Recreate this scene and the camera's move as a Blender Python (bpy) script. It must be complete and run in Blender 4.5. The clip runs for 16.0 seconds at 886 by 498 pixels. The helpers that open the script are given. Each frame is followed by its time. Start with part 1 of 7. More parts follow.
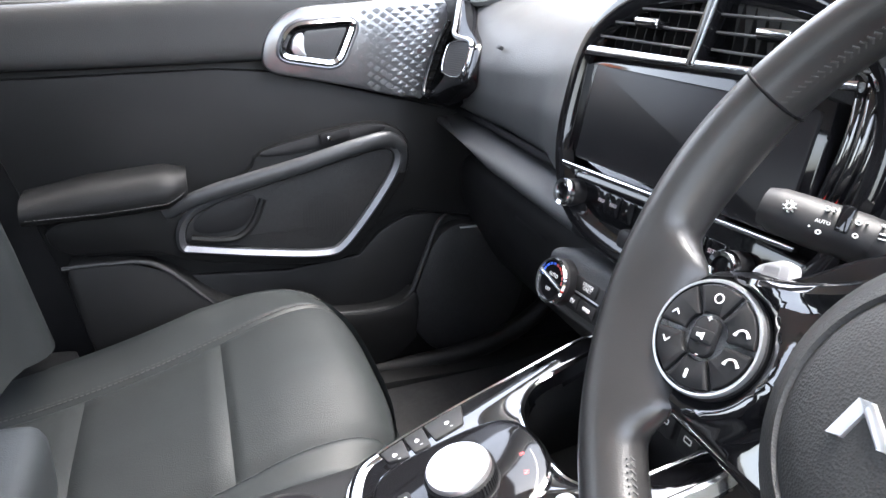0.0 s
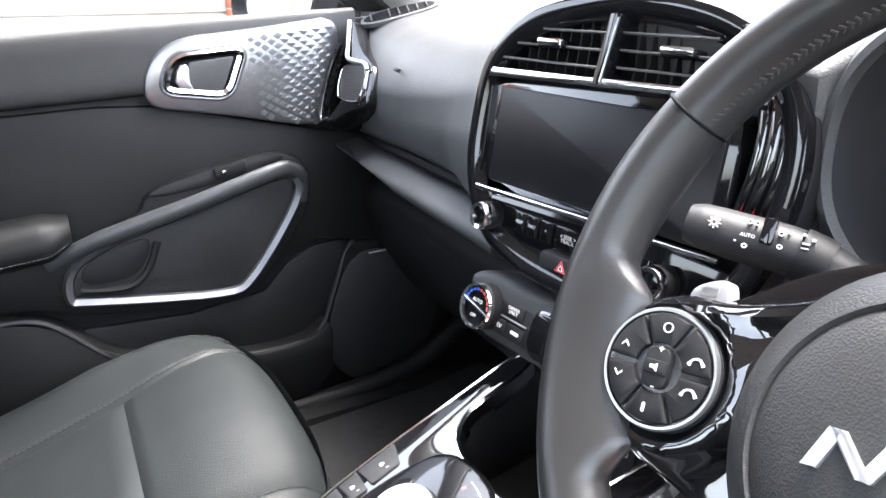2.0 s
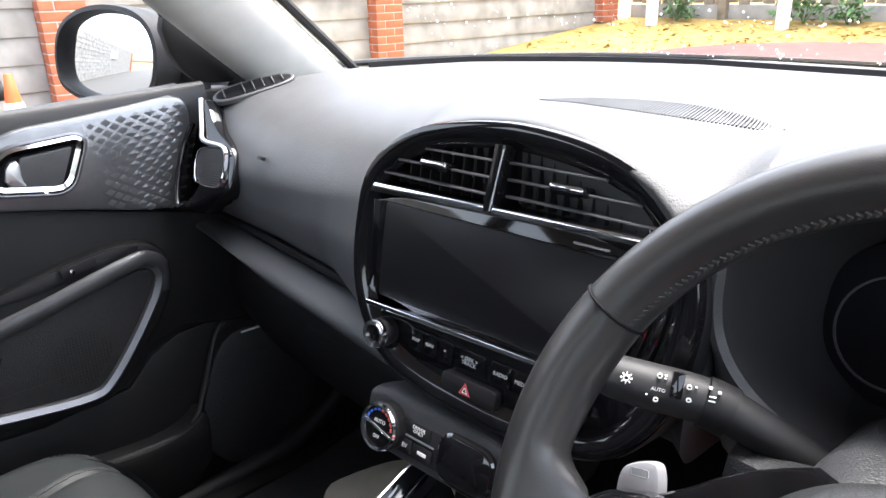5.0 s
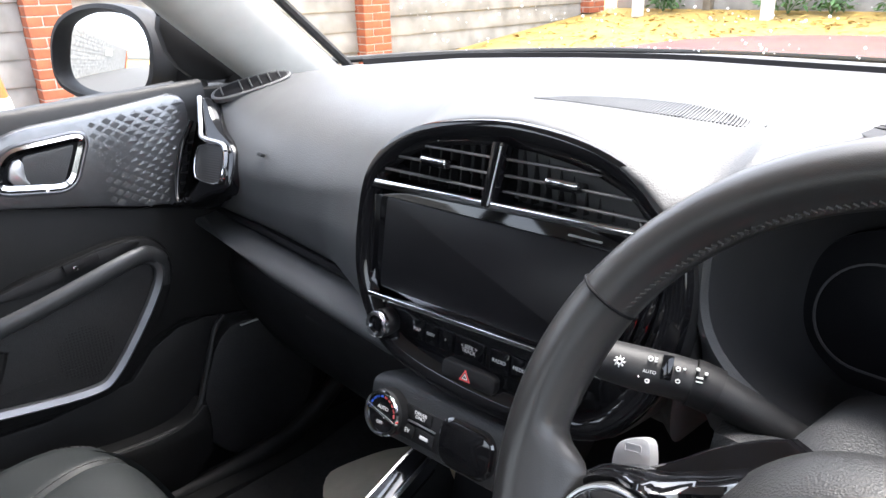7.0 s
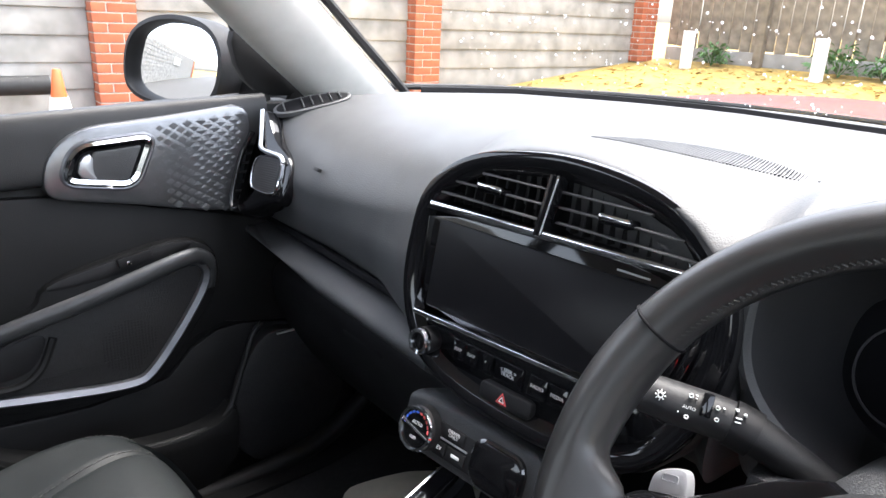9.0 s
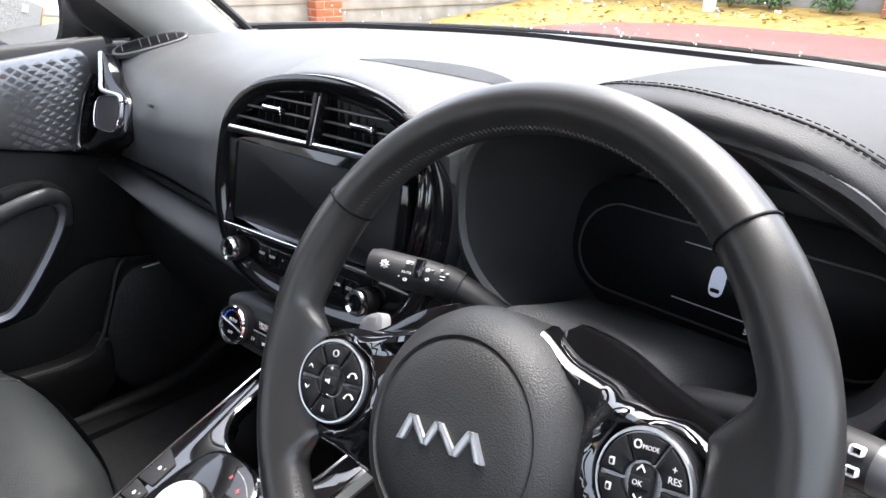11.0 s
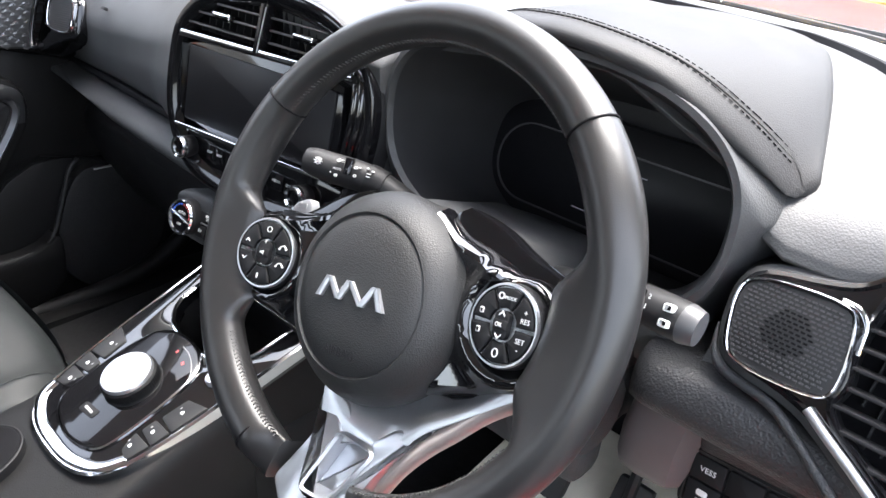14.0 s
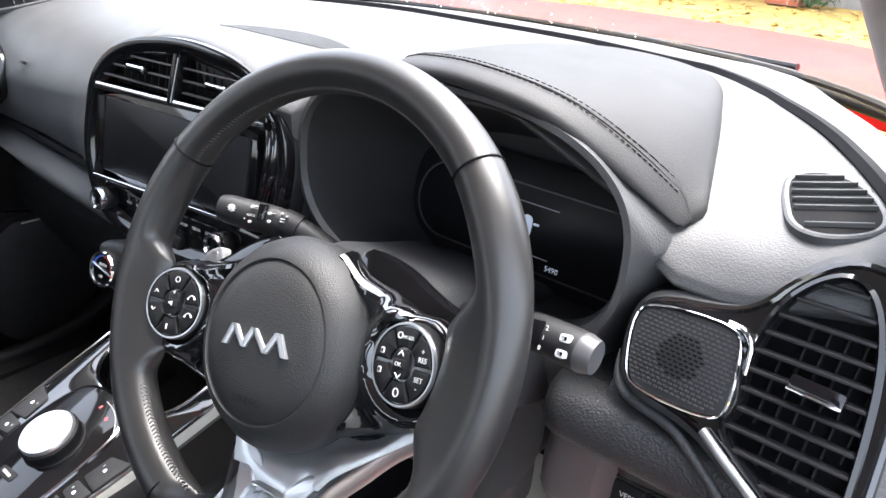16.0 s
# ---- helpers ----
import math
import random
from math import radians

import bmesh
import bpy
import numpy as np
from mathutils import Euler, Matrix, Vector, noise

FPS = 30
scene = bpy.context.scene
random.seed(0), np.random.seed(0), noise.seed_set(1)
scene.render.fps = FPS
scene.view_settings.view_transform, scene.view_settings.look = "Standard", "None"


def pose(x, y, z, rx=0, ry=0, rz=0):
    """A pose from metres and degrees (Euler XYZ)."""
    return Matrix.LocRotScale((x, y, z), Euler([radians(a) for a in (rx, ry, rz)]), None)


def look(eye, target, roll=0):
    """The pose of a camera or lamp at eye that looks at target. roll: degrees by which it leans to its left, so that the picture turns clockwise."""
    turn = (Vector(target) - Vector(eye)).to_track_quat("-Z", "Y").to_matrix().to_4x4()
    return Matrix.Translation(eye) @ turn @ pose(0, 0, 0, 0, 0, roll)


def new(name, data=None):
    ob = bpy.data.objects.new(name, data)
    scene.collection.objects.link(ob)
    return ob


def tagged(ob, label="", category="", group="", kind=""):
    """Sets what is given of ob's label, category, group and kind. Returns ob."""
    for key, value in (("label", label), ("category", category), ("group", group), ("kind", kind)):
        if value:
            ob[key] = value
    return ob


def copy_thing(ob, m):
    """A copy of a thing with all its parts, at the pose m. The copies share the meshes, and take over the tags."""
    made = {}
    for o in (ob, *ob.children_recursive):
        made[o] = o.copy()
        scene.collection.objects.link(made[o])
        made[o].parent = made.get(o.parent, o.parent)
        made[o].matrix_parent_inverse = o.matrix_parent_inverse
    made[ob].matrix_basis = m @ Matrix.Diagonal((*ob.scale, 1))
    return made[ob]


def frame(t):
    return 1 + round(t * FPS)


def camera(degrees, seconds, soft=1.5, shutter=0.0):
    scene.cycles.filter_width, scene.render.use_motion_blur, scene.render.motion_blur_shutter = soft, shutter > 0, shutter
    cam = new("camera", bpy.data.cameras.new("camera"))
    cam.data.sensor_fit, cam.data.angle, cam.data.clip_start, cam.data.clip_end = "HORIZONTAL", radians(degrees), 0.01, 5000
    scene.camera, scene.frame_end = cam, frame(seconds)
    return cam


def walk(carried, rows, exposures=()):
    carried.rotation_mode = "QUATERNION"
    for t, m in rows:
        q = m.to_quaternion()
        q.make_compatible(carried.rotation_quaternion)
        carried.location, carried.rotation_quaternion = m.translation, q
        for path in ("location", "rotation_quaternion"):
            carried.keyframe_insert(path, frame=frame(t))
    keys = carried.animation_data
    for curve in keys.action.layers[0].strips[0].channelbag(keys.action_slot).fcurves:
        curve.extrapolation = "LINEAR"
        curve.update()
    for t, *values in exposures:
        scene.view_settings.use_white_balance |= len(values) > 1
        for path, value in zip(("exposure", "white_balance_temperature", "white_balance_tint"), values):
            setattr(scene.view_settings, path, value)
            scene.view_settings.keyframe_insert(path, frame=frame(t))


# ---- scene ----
cam = camera(63.6, 16.0)
PATH = [
    (0, (0.47, -0.22, 1.132), (-1.282, 0.41, 0.402), 1.6),
    (0.5, (0.465, -0.228, 1.13), (-1.191, 0.626, 0.403), 1.3),
    (1, (0.46, -0.238, 1.14), (-1.185, 0.65, 0.428), 0.4),
    (1.5, (0.447, -0.24, 1.142), (-1.211, 0.629, 0.437), 0.1),
    (2, (0.438, -0.227, 1.141), (-1.213, 0.664, 0.447), -0.4),
    (2.5, (0.403, -0.236, 1.147), (-1.288, 0.596, 0.477), -1.5),
    (3, (0.376, -0.234, 1.175), (-1.349, 0.563, 0.555), -1.8),
    (3.5, (0.37, -0.221, 1.194), (-1.354, 0.601, 0.603), -2.5),
    (4, (0.381, -0.187, 1.222), (-1.234, 0.812, 0.593), -1.9),
    (4.5, (0.373, -0.205, 1.233), (-1.087, 0.985, 0.562), -1.3),
    (6.8, (0.39, -0.246, 1.245), (-1.0, 0.999, 0.525), -1.5),
    (7, (0.388, -0.248, 1.247), (-1.009, 0.992, 0.533), -1.6),
    (7.5, (0.388, -0.249, 1.244), (-1.03, 0.978, 0.547), -1.8),
    (8, (0.389, -0.263, 1.245), (-1.042, 0.949, 0.55), 0.5),
    (8.5, (0.385, -0.282, 1.244), (-1.09, 0.903, 0.594), 2.0),
    (9, (0.393, -0.279, 1.246), (-1.078, 0.921, 0.616), 2.8),
    (9.5, (0.417, -0.267, 1.239), (-1.025, 0.955, 0.584), 3.5),
    (10, (0.456, -0.25, 1.232), (-0.865, 1.07, 0.515), 4.0),
    (10.2, (0.477, -0.244, 1.229), (-0.801, 1.101, 0.483), 3.3),
    (12.3, (0.686, -0.276, 1.294), (-0.671, 0.954, 0.492), -2.1),
    (12.5, (0.68, -0.292, 1.278), (-0.647, 0.926, 0.41), 0.0),
    (13, (0.671, -0.3, 1.274), (-0.636, 0.913, 0.368), 2.3),
    (13.5, (0.673, -0.287, 1.267), (-0.541, 1.013, 0.353), 5.2),
    (14, (0.67, -0.293, 1.259), (-0.481, 1.057, 0.335), 6.0),
    (14.5, (0.684, -0.282, 1.26), (-0.44, 1.12, 0.383), 5.9),
    (15, (0.685, -0.277, 1.257), (-0.42, 1.155, 0.403), 5.5),
    (15.5, (0.692, -0.274, 1.261), (-0.414, 1.162, 0.415), 5.1),
    (16, (0.705, -0.27, 1.27), (-0.395, 1.181, 0.442), 4.7),
]
walk(cam, [(t, look(e, g, r)) for t, e, g, r in PATH], [(0, 4.15), (2.5, 4.3), (3.5, 4.2), (4.5, 3.3), (7.0, 3.35), (8.5, 3.3), (10.2, 3.05), (12.5, 3.38), (14, 3.45), (16, 3.35)])

# ---- light ----
world = bpy.data.worlds.new("world")
scene.world = world
world.use_nodes = True
wn = world.node_tree.nodes
sky = wn.new("ShaderNodeTexSky")
sky.sky_type = "NISHITA"
sky.sun_disc = False
sky.sun_elevation, sky.sun_rotation = radians(72), radians(5)
sky.dust_density, sky.air_density = 4.0, 1.0
pale = wn.new("ShaderNodeHueSaturation")
pale.inputs["Saturation"].default_value = 0.5
world.node_tree.links.new(sky.outputs[0], pale.inputs["Color"])
world.node_tree.links.new(pale.outputs[0], wn["Background"].inputs[0])
wn["Background"].inputs[1].default_value = 0.15
sun = new("sun", bpy.data.lights.new("sun", "SUN"))
sun.data.energy, sun.data.angle, sun.data.color = 0.8, radians(40), (1.0, 0.98, 0.95)
sun.matrix_basis = look((0.15, 1.5, 4.8), (0, 0, 0))


# ---- materials ----
def material(name, color, rough=0.5, metal=0.0, vary=0.15, scale=40.0, bump=0.0, bump_scale=300.0, cells=False, coat=0.0, spec=0.5, color2=None, stains=0.0):
    """A principled surface: colour varied at two scales, with a fine relief."""
    m = bpy.data.materials.new(name)
    m.use_nodes = True
    nt = m.node_tree
    n, l = nt.nodes, nt.links
    p = n["Principled BSDF"]
    co = n.new("ShaderNodeTexCoord")
    big = n.new("ShaderNodeTexNoise")
    big.inputs["Scale"].default_value, big.inputs["Detail"].default_value = scale, 6.0
    l.new(co.outputs["Object"], big.inputs["Vector"])
    ramp = n.new("ShaderNodeValToRGB")
    dark = [c * (1 - vary) for c in color]
    light = color2 if color2 else [min(1, c * (1 + vary)) for c in color]
    ramp.color_ramp.elements[0].color, ramp.color_ramp.elements[1].color = (*dark, 1), (*light, 1)
    ramp.color_ramp.elements[0].position, ramp.color_ramp.elements[1].position = 0.3, 0.72
    l.new(big.outputs["Fac"], ramp.inputs["Fac"])
    l.new(ramp.outputs["Color"], p.inputs["Base Color"])
    rr = n.new("ShaderNodeMapRange")
    rr.inputs["To Min"].default_value, rr.inputs["To Max"].default_value = max(0.02, rough * 0.85), min(1, rough * 1.15)
    sm = n.new("ShaderNodeTexNoise")
    sm.inputs["Scale"].default_value = scale * 0.3
    l.new(co.outputs["Object"], sm.inputs["Vector"])
    l.new(sm.outputs["Fac"], rr.inputs["Value"])
    l.new(rr.outputs["Result"], p.inputs["Roughness"])
    p.inputs["Metallic"].default_value = metal
    p.inputs["Specular IOR Level"].default_value = spec
    p.inputs["Coat Weight"].default_value = coat
    p.inputs["Coat Roughness"].default_value = 0.04
    if bump:
        b = n.new("ShaderNodeBump")
        b.inputs["Strength"].default_value, b.inputs["Distance"].default_value = bump, 0.0006
        tex = n.new("ShaderNodeTexVoronoi" if cells else "ShaderNodeTexNoise")
        tex.inputs["Scale"].default_value = bump_scale
        l.new(co.outputs["Object"], tex.inputs["Vector"])
        l.new(tex.outputs["Distance" if cells else "Fac"], b.inputs["Height"])
        l.new(b.outputs["Normal"], p.inputs["Normal"])
    return m


def glassy(name, tint=(1, 1, 1), fac=0.07, rough=0.0):
    """Thin pane: clear, with a reflection that grows at grazing angles."""
    m = bpy.data.materials.new(name)
    m.use_nodes = True
    n, l = m.node_tree.nodes, m.node_tree.links
    n.remove(n["Principled BSDF"])
    t, g, mix, fr = n.new("ShaderNodeBsdfTransparent"), n.new("ShaderNodeBsdfGlossy"), n.new("ShaderNodeMixShader"), n.new("ShaderNodeLayerWeight")
    fr.inputs["Blend"].default_value = 0.5
    power = n.new("ShaderNodeMath")
    power.operation, power.inputs[1].default_value = "POWER", 5.0
    low = n.new("ShaderNodeMapRange")
    low.inputs["To Min"].default_value, low.inputs["To Max"].default_value = fac * 0.4, 0.10
    l.new(fr.outputs["Facing"], power.inputs[0])
    l.new(power.outputs[0], low.inputs["Value"])
    t.inputs["Color"].default_value = (*tint, 1)
    g.inputs["Roughness"].default_value = rough
    l.new(low.outputs["Result"], mix.inputs[0])
    l.new(t.outputs[0], mix.inputs[1])
    l.new(g.outputs[0], mix.inputs[2])
    l.new(mix.outputs[0], n["Material Output"].inputs["Surface"])
    return m


def glow(name, color, strength):
    m = bpy.data.materials.new(name)
    m.use_nodes = True
    p = m.node_tree.nodes["Principled BSDF"]
    p.inputs["Base Color"].default_value = (*color, 1)
    p.inputs["Emission Color"].default_value = (*color, 1)
    p.inputs["Emission Strength"].default_value = strength
    return m


M_DASH = material("dash_plastic", (0.055, 0.056, 0.058), 0.50, vary=0.08, scale=30, spec=0.45, bump=0.36, bump_scale=600, cells=True)
M_BINNACLE = material("binnacle_plastic", (0.034, 0.034, 0.036), 0.55, vary=0.08, scale=30, spec=0.35, bump=0.2, bump_scale=700, cells=True)
M_DASH_LOW = material("lower_plastic", (0.030, 0.031, 0.033), 0.55, vary=0.1, scale=40, bump=0.7, bump_scale=700, cells=True)
M_BROW = material("brow_grain", (0.026, 0.026, 0.027), 0.50, vary=0.12, scale=60, spec=0.4, bump=1.0, bump_scale=480, cells=True)
# grey plastic, paler and redder to carry bounce light from the door opening
M_CHEEK = material("red_lit_grey_plastic", (0.080, 0.068, 0.068), 0.5, vary=0.08, scale=30, bump=0.2, bump_scale=700)
M_DOOR = material("door_plastic", (0.0080, 0.0081, 0.0084), 0.50, spec=0.22, vary=0.08, scale=20, bump=0.4, bump_scale=900, cells=True)
M_DOORTOP = material("door_upper_plastic", (0.021, 0.0212, 0.022), 0.48, spec=0.35, vary=0.08, scale=20, bump=0.3, bump_scale=900, cells=True)
M_HOOD = material("hood_leather", (0.030, 0.030, 0.031), 0.56, spec=0.2, vary=0.10, scale=20, bump=0.25, bump_scale=800, cells=True)
M_LEATHER = material("seat_leather", (0.0140, 0.0163, 0.0172), 0.54, spec=0.3, vary=0.12, scale=18, bump=0.3, bump_scale=800, cells=True)
M_PERF = material("perforated_leather", (0.0140, 0.0163, 0.0172), 0.58, spec=0.3, vary=0.10, scale=18, bump=0.6, bump_scale=800, cells=True)
M_RIM = material("rim_leather", (0.021, 0.0206, 0.0208), 0.32, vary=0.12, scale=25, bump=0.10, bump_scale=1400, cells=True)
M_PAD = material("airbag_plastic", (0.020, 0.0202, 0.0203), 0.5, vary=0.08, scale=30, bump=0.4, bump_scale=850, cells=True)
M_BLACK = material("matt_black", (0.010, 0.010, 0.011), 0.55, vary=0.15, scale=40, spec=0.25)
# near-black; also stands in for shade inside vents, wells and recesses
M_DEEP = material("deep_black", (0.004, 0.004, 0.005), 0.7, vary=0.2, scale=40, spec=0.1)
M_GLOSS = material("gloss_black", (0.006, 0.006, 0.007), 0.07, vary=0.2, scale=60, coat=0.25, spec=0.4)
M_SCREEN = material("screen_glass", (0.010, 0.010, 0.0115), 0.30, vary=0.2, scale=15, spec=0.14)
M_PIANO = material("piano_black", (0.006, 0.006, 0.007), 0.05, vary=0.2, scale=60, coat=0.9, spec=0.7)
M_BRONZE = material("brownish_polished_trim", (0.40, 0.34, 0.31), 0.30, 0.35, vary=0.08, scale=50)
M_SILVERP = material("silver_paint", (0.37, 0.37, 0.38), 0.34, 0.25, vary=0.05, scale=60)
M_CHROME = material("chrome", (0.75, 0.76, 0.78), 0.10, 1.0, vary=0.05, scale=50)
M_SATIN = material("satin_silver", (0.58, 0.59, 0.61), 0.36, 0.92, vary=0.06, scale=50)
M_GREYMET = material("grey_satin_trim", (0.17, 0.173, 0.185), 0.34, 0.8, vary=0.08, scale=40)
M_DOORPOD = material("door_pod_metallic", (0.23, 0.233, 0.245), 0.30, 0.85, vary=0.1, scale=30, bump=0.1, bump_scale=2500)
M_STITCH = material("stitch_thread", (0.052, 0.051, 0.050), 0.75, vary=0.2, scale=400)
M_STITCH_L = material("pale_thread", (0.11, 0.11, 0.107), 0.75, vary=0.2, scale=400)
M_WHITE = material("white_print", (0.75, 0.75, 0.74), 0.5, vary=0.03, scale=80)
M_GREYP = material("grey_print", (0.35, 0.35, 0.35), 0.5, vary=0.03, scale=80)
M_REDP = material("red_print", (0.75, 0.10, 0.10), 0.5, vary=0.05, scale=80)
M_BLUEP = material("blue_print", (0.05, 0.15, 0.75), 0.5, vary=0.05, scale=80)
M_MESH = material("speaker_cloth", (0.010, 0.010, 0.011), 0.6, vary=0.25, scale=200, bump=0.8, bump_scale=520, cells=True)
M_STALK = material("stalk_plastic", (0.017, 0.017, 0.018), 0.5, spec=0.3, vary=0.08, scale=60, bump=0.15, bump_scale=1500)
M_GREYTIP = material("grey_tip", (0.065, 0.065, 0.068), 0.4, vary=0.08, scale=60)
M_HEAD = material("headliner_cloth", (0.55, 0.55, 0.53), 0.9, vary=0.06, scale=60, bump=0.5, bump_scale=900)
M_PILLAR = material("pillar_trim", (0.42, 0.42, 0.40), 0.75, vary=0.05, scale=40, bump=0.5, bump_scale=900)
M_CARPET = material("carpet", (0.012, 0.012, 0.013), 0.95, vary=0.35, scale=120, bump=1.0, bump_scale=500)
M_PAPER = material("cream_paper", (0.62, 0.58, 0.48), 0.8, vary=0.07, scale=25, bump=0.2, bump_scale=200)
M_RED = material("red_car_paint", (0.72, 0.020, 0.014), 0.40, vary=0.06, scale=20, spec=0.06)
M_MIRROR = material("mirror_silver", (0.92, 0.93, 0.93), 0.02, 1.0, vary=0.01, scale=5)
M_RUBBER = material("rubber", (0.014, 0.014, 0.014), 0.7, vary=0.2, scale=60)
M_BRICK = material("orange_brick", (0.36, 0.105, 0.05), 0.85, vary=0.25, scale=14, bump=1.0, bump_scale=160)
M_MORTAR = material("mortar", (0.45, 0.42, 0.38), 0.95, vary=0.15, scale=30, bump=1.0, bump_scale=200)
M_CONC = material("concrete_board", (0.27, 0.262, 0.245), 0.9, vary=0.28, scale=5, bump=1.0, bump_scale=60)
M_WOOD = material("weathered_board", (0.19, 0.16, 0.12), 0.85, vary=0.35, scale=9, bump=1.0, bump_scale=90)
M_LAWN = material("leaf_strewn_lawn", (0.24, 0.17, 0.04), 0.95, vary=0.3, scale=2.2, bump=1.0, bump_scale=60, color2=(0.40, 0.26, 0.06))
M_GRILLE = material("grille_grey", (0.042, 0.042, 0.044), 0.45, vary=0.1, scale=60)
M_GRAPH = material("satin_graphite", (0.050, 0.052, 0.055), 0.42, 0.5, vary=0.08, scale=60)
M_LEAFY = material("fallen_leaf", (0.46, 0.29, 0.06), 0.8, vary=0.35, scale=3)
M_ASPHALT = material("asphalt", (0.055, 0.055, 0.055), 0.9, vary=0.3, scale=30, bump=1.0, bump_scale=300)
M_PLANT = material("foliage", (0.05, 0.12, 0.03), 0.7, vary=0.4, scale=12)
M_WPOST = material("white_painted_post", (0.75, 0.75, 0.72), 0.6, vary=0.08, scale=12)
M_ORANGE = material("orange_plastic", (0.75, 0.12, 0.03), 0.5, vary=0.08, scale=12)
M_GLASS = glassy("window_glass")
M_LCD = glow("lcd_white", (0.55, 0.62, 0.78), 0.045)
M_LCDDIM = glow("lcd_dim", (0.35, 0.36, 0.42), 0.02)
M_LCDRED = glow("lcd_red", (0.9, 0.15, 0.15), 0.06)


# ---- building helpers ----
PLACE = {}


def finish(ob, sharp=38):
    me = ob.data
    me.shade_smooth()
    me.set_sharp_from_angle(angle=radians(sharp))


def thing(name, label, category, at=(0, 0, 0), group="", kind=""):
    ob = new(name)
    ob.empty_display_size = 0.02
    ob.location = at
    PLACE[ob] = Matrix.Translation(at)
    return tagged(ob, label, category, group, kind)


def part(name, bm, mat, parent=None, label="", m=None, sharp=38, fix=True):
    """Links a bmesh as one mesh object under a thing or a part."""
    if m is not None:
        bmesh.ops.transform(bm, matrix=m, verts=bm.verts)
    if fix:
        bmesh.ops.recalc_face_normals(bm, faces=bm.faces)
    me = bpy.data.meshes.new(name)
    bm.to_mesh(me)
    bm.free()
    me.materials.append(mat)
    ob = new(name, me)
    finish(ob, sharp)
    PLACE[ob] = Matrix.Identity(4)
    if parent:
        ob.parent = parent
        ob.matrix_parent_inverse = PLACE[parent].inverted()
    if label:
        ob["label"] = label
    return ob


def piece(name, me, m, parent):
    """An object of its own on shared mesh data."""
    ob = new(name, me)
    ob.parent = parent
    ob.matrix_parent_inverse = PLACE[parent].inverted()
    ob.matrix_basis = m
    return ob


def mesh_of(bm, mat, sharp=38):
    me = bpy.data.meshes.new("shape")
    bmesh.ops.recalc_face_normals(bm, faces=bm.faces)
    bm.to_mesh(me)
    bm.free()
    me.materials.append(mat)
    me.shade_smooth()
    me.set_sharp_from_angle(angle=radians(sharp))
    return me


def basis(o, a, b):
    """A frame at o with x along a, y near b and z = x cross y."""
    a = Vector(a).normalized()
    n = a.cross(Vector(b)).normalized()
    b = n.cross(a)
    return Matrix(((a.x, b.x, n.x, o[0]), (a.y, b.y, n.y, o[1]), (a.z, b.z, n.z, o[2]), (0, 0, 0, 1)))


def chaikin(pts, times=2, closed=True):
    for _ in range(times):
        out = []
        k = len(pts)
        for i in range(k if closed else k - 1):
            p, q = np.array(pts[i], float), np.array(pts[(i + 1) % k], float)
            out += [tuple(p * 0.75 + q * 0.25), tuple(p * 0.25 + q * 0.75)]
        if not closed:
            out = [tuple(pts[0])] + out + [tuple(pts[-1])]
        pts = out
    return pts


def normals2(pts):
    """Outward normals of a closed outline."""
    p = np.array(pts, float)
    t = np.roll(p, -1, 0) - np.roll(p, 1, 0)
    t /= np.linalg.norm(t, axis=1)[:, None] + 1e-12
    n = np.stack([t[:, 1], -t[:, 0]], 1)
    area = (p[:, 0] * np.roll(p[:, 1], -1) - np.roll(p[:, 0], -1) * p[:, 1]).sum()
    return n if area > 0 else -n


def offset(pts, d):
    return [tuple(q) for q in np.array(pts, float) + normals2(pts) * d]


def rings(levels, cap0=True, cap1=True, close=False):
    """A skin through rings of 3D points, each of the same number."""
    bm = bmesh.new()
    rows = [[bm.verts.new(p) for p in ring] for ring in levels]
    k = len(rows[0])
    pairs = list(zip(rows, rows[1:])) + ([(rows[-1], rows[0])] if close else [])
    for r0, r1 in pairs:
        for i in range(k):
            bm.faces.new((r0[i], r0[(i + 1) % k], r1[(i + 1) % k], r1[i]))
    if cap0 and not close:
        bm.faces.new(rows[0][::-1])
    if cap1 and not close:
        bm.faces.new(rows[-1])
    return bm


def sheet(rows):
    """An open skin through rows of 3D points."""
    bm = bmesh.new()
    v = [[bm.verts.new(p) for p in row] for row in rows]
    for r0, r1 in zip(v, v[1:]):
        for i in range(len(r0) - 1):
            bm.faces.new((r0[i], r0[i + 1], r1[i + 1], r1[i]))
    return bm


def plate(pts, back, front, bevel=0.002):
    """A flat piece of that outline, from z = back to front, with rounded front edges."""
    inner = offset(pts, -bevel)
    mid = offset(pts, -bevel * 0.3)
    z = [(pts, back), (pts, front - bevel), (mid, front - bevel * 0.3), (inner, front)]
    return rings([[(x, y, h) for x, y in o] for o, h in z])


def bezel(pts, profile):
    """A frame round an outline; profile: closed loop of (outward offset, height)."""
    return rings([[(x, y, h) for x, y in offset(pts, d)] for d, h in profile], close=True)


def rect(w, h, r=0.004, x=0.0, y=0.0, n=4):
    pts = []
    for cx, cy, a0 in ((w / 2 - r, h / 2 - r, 0), (-w / 2 + r, h / 2 - r, 90), (-w / 2 + r, -h / 2 + r, 180), (w / 2 - r, -h / 2 + r, 270)):
        for i in range(n + 1):
            a = radians(a0 + 90 * i / n)
            pts.append((x + cx + r * math.cos(a), y + cy + r * math.sin(a)))
    return pts


def ellipse(rx, ry, x=0.0, y=0.0, n=40):
    return [(x + rx * math.cos(2 * math.pi * i / n), y + ry * math.sin(2 * math.pi * i / n)) for i in range(n)]


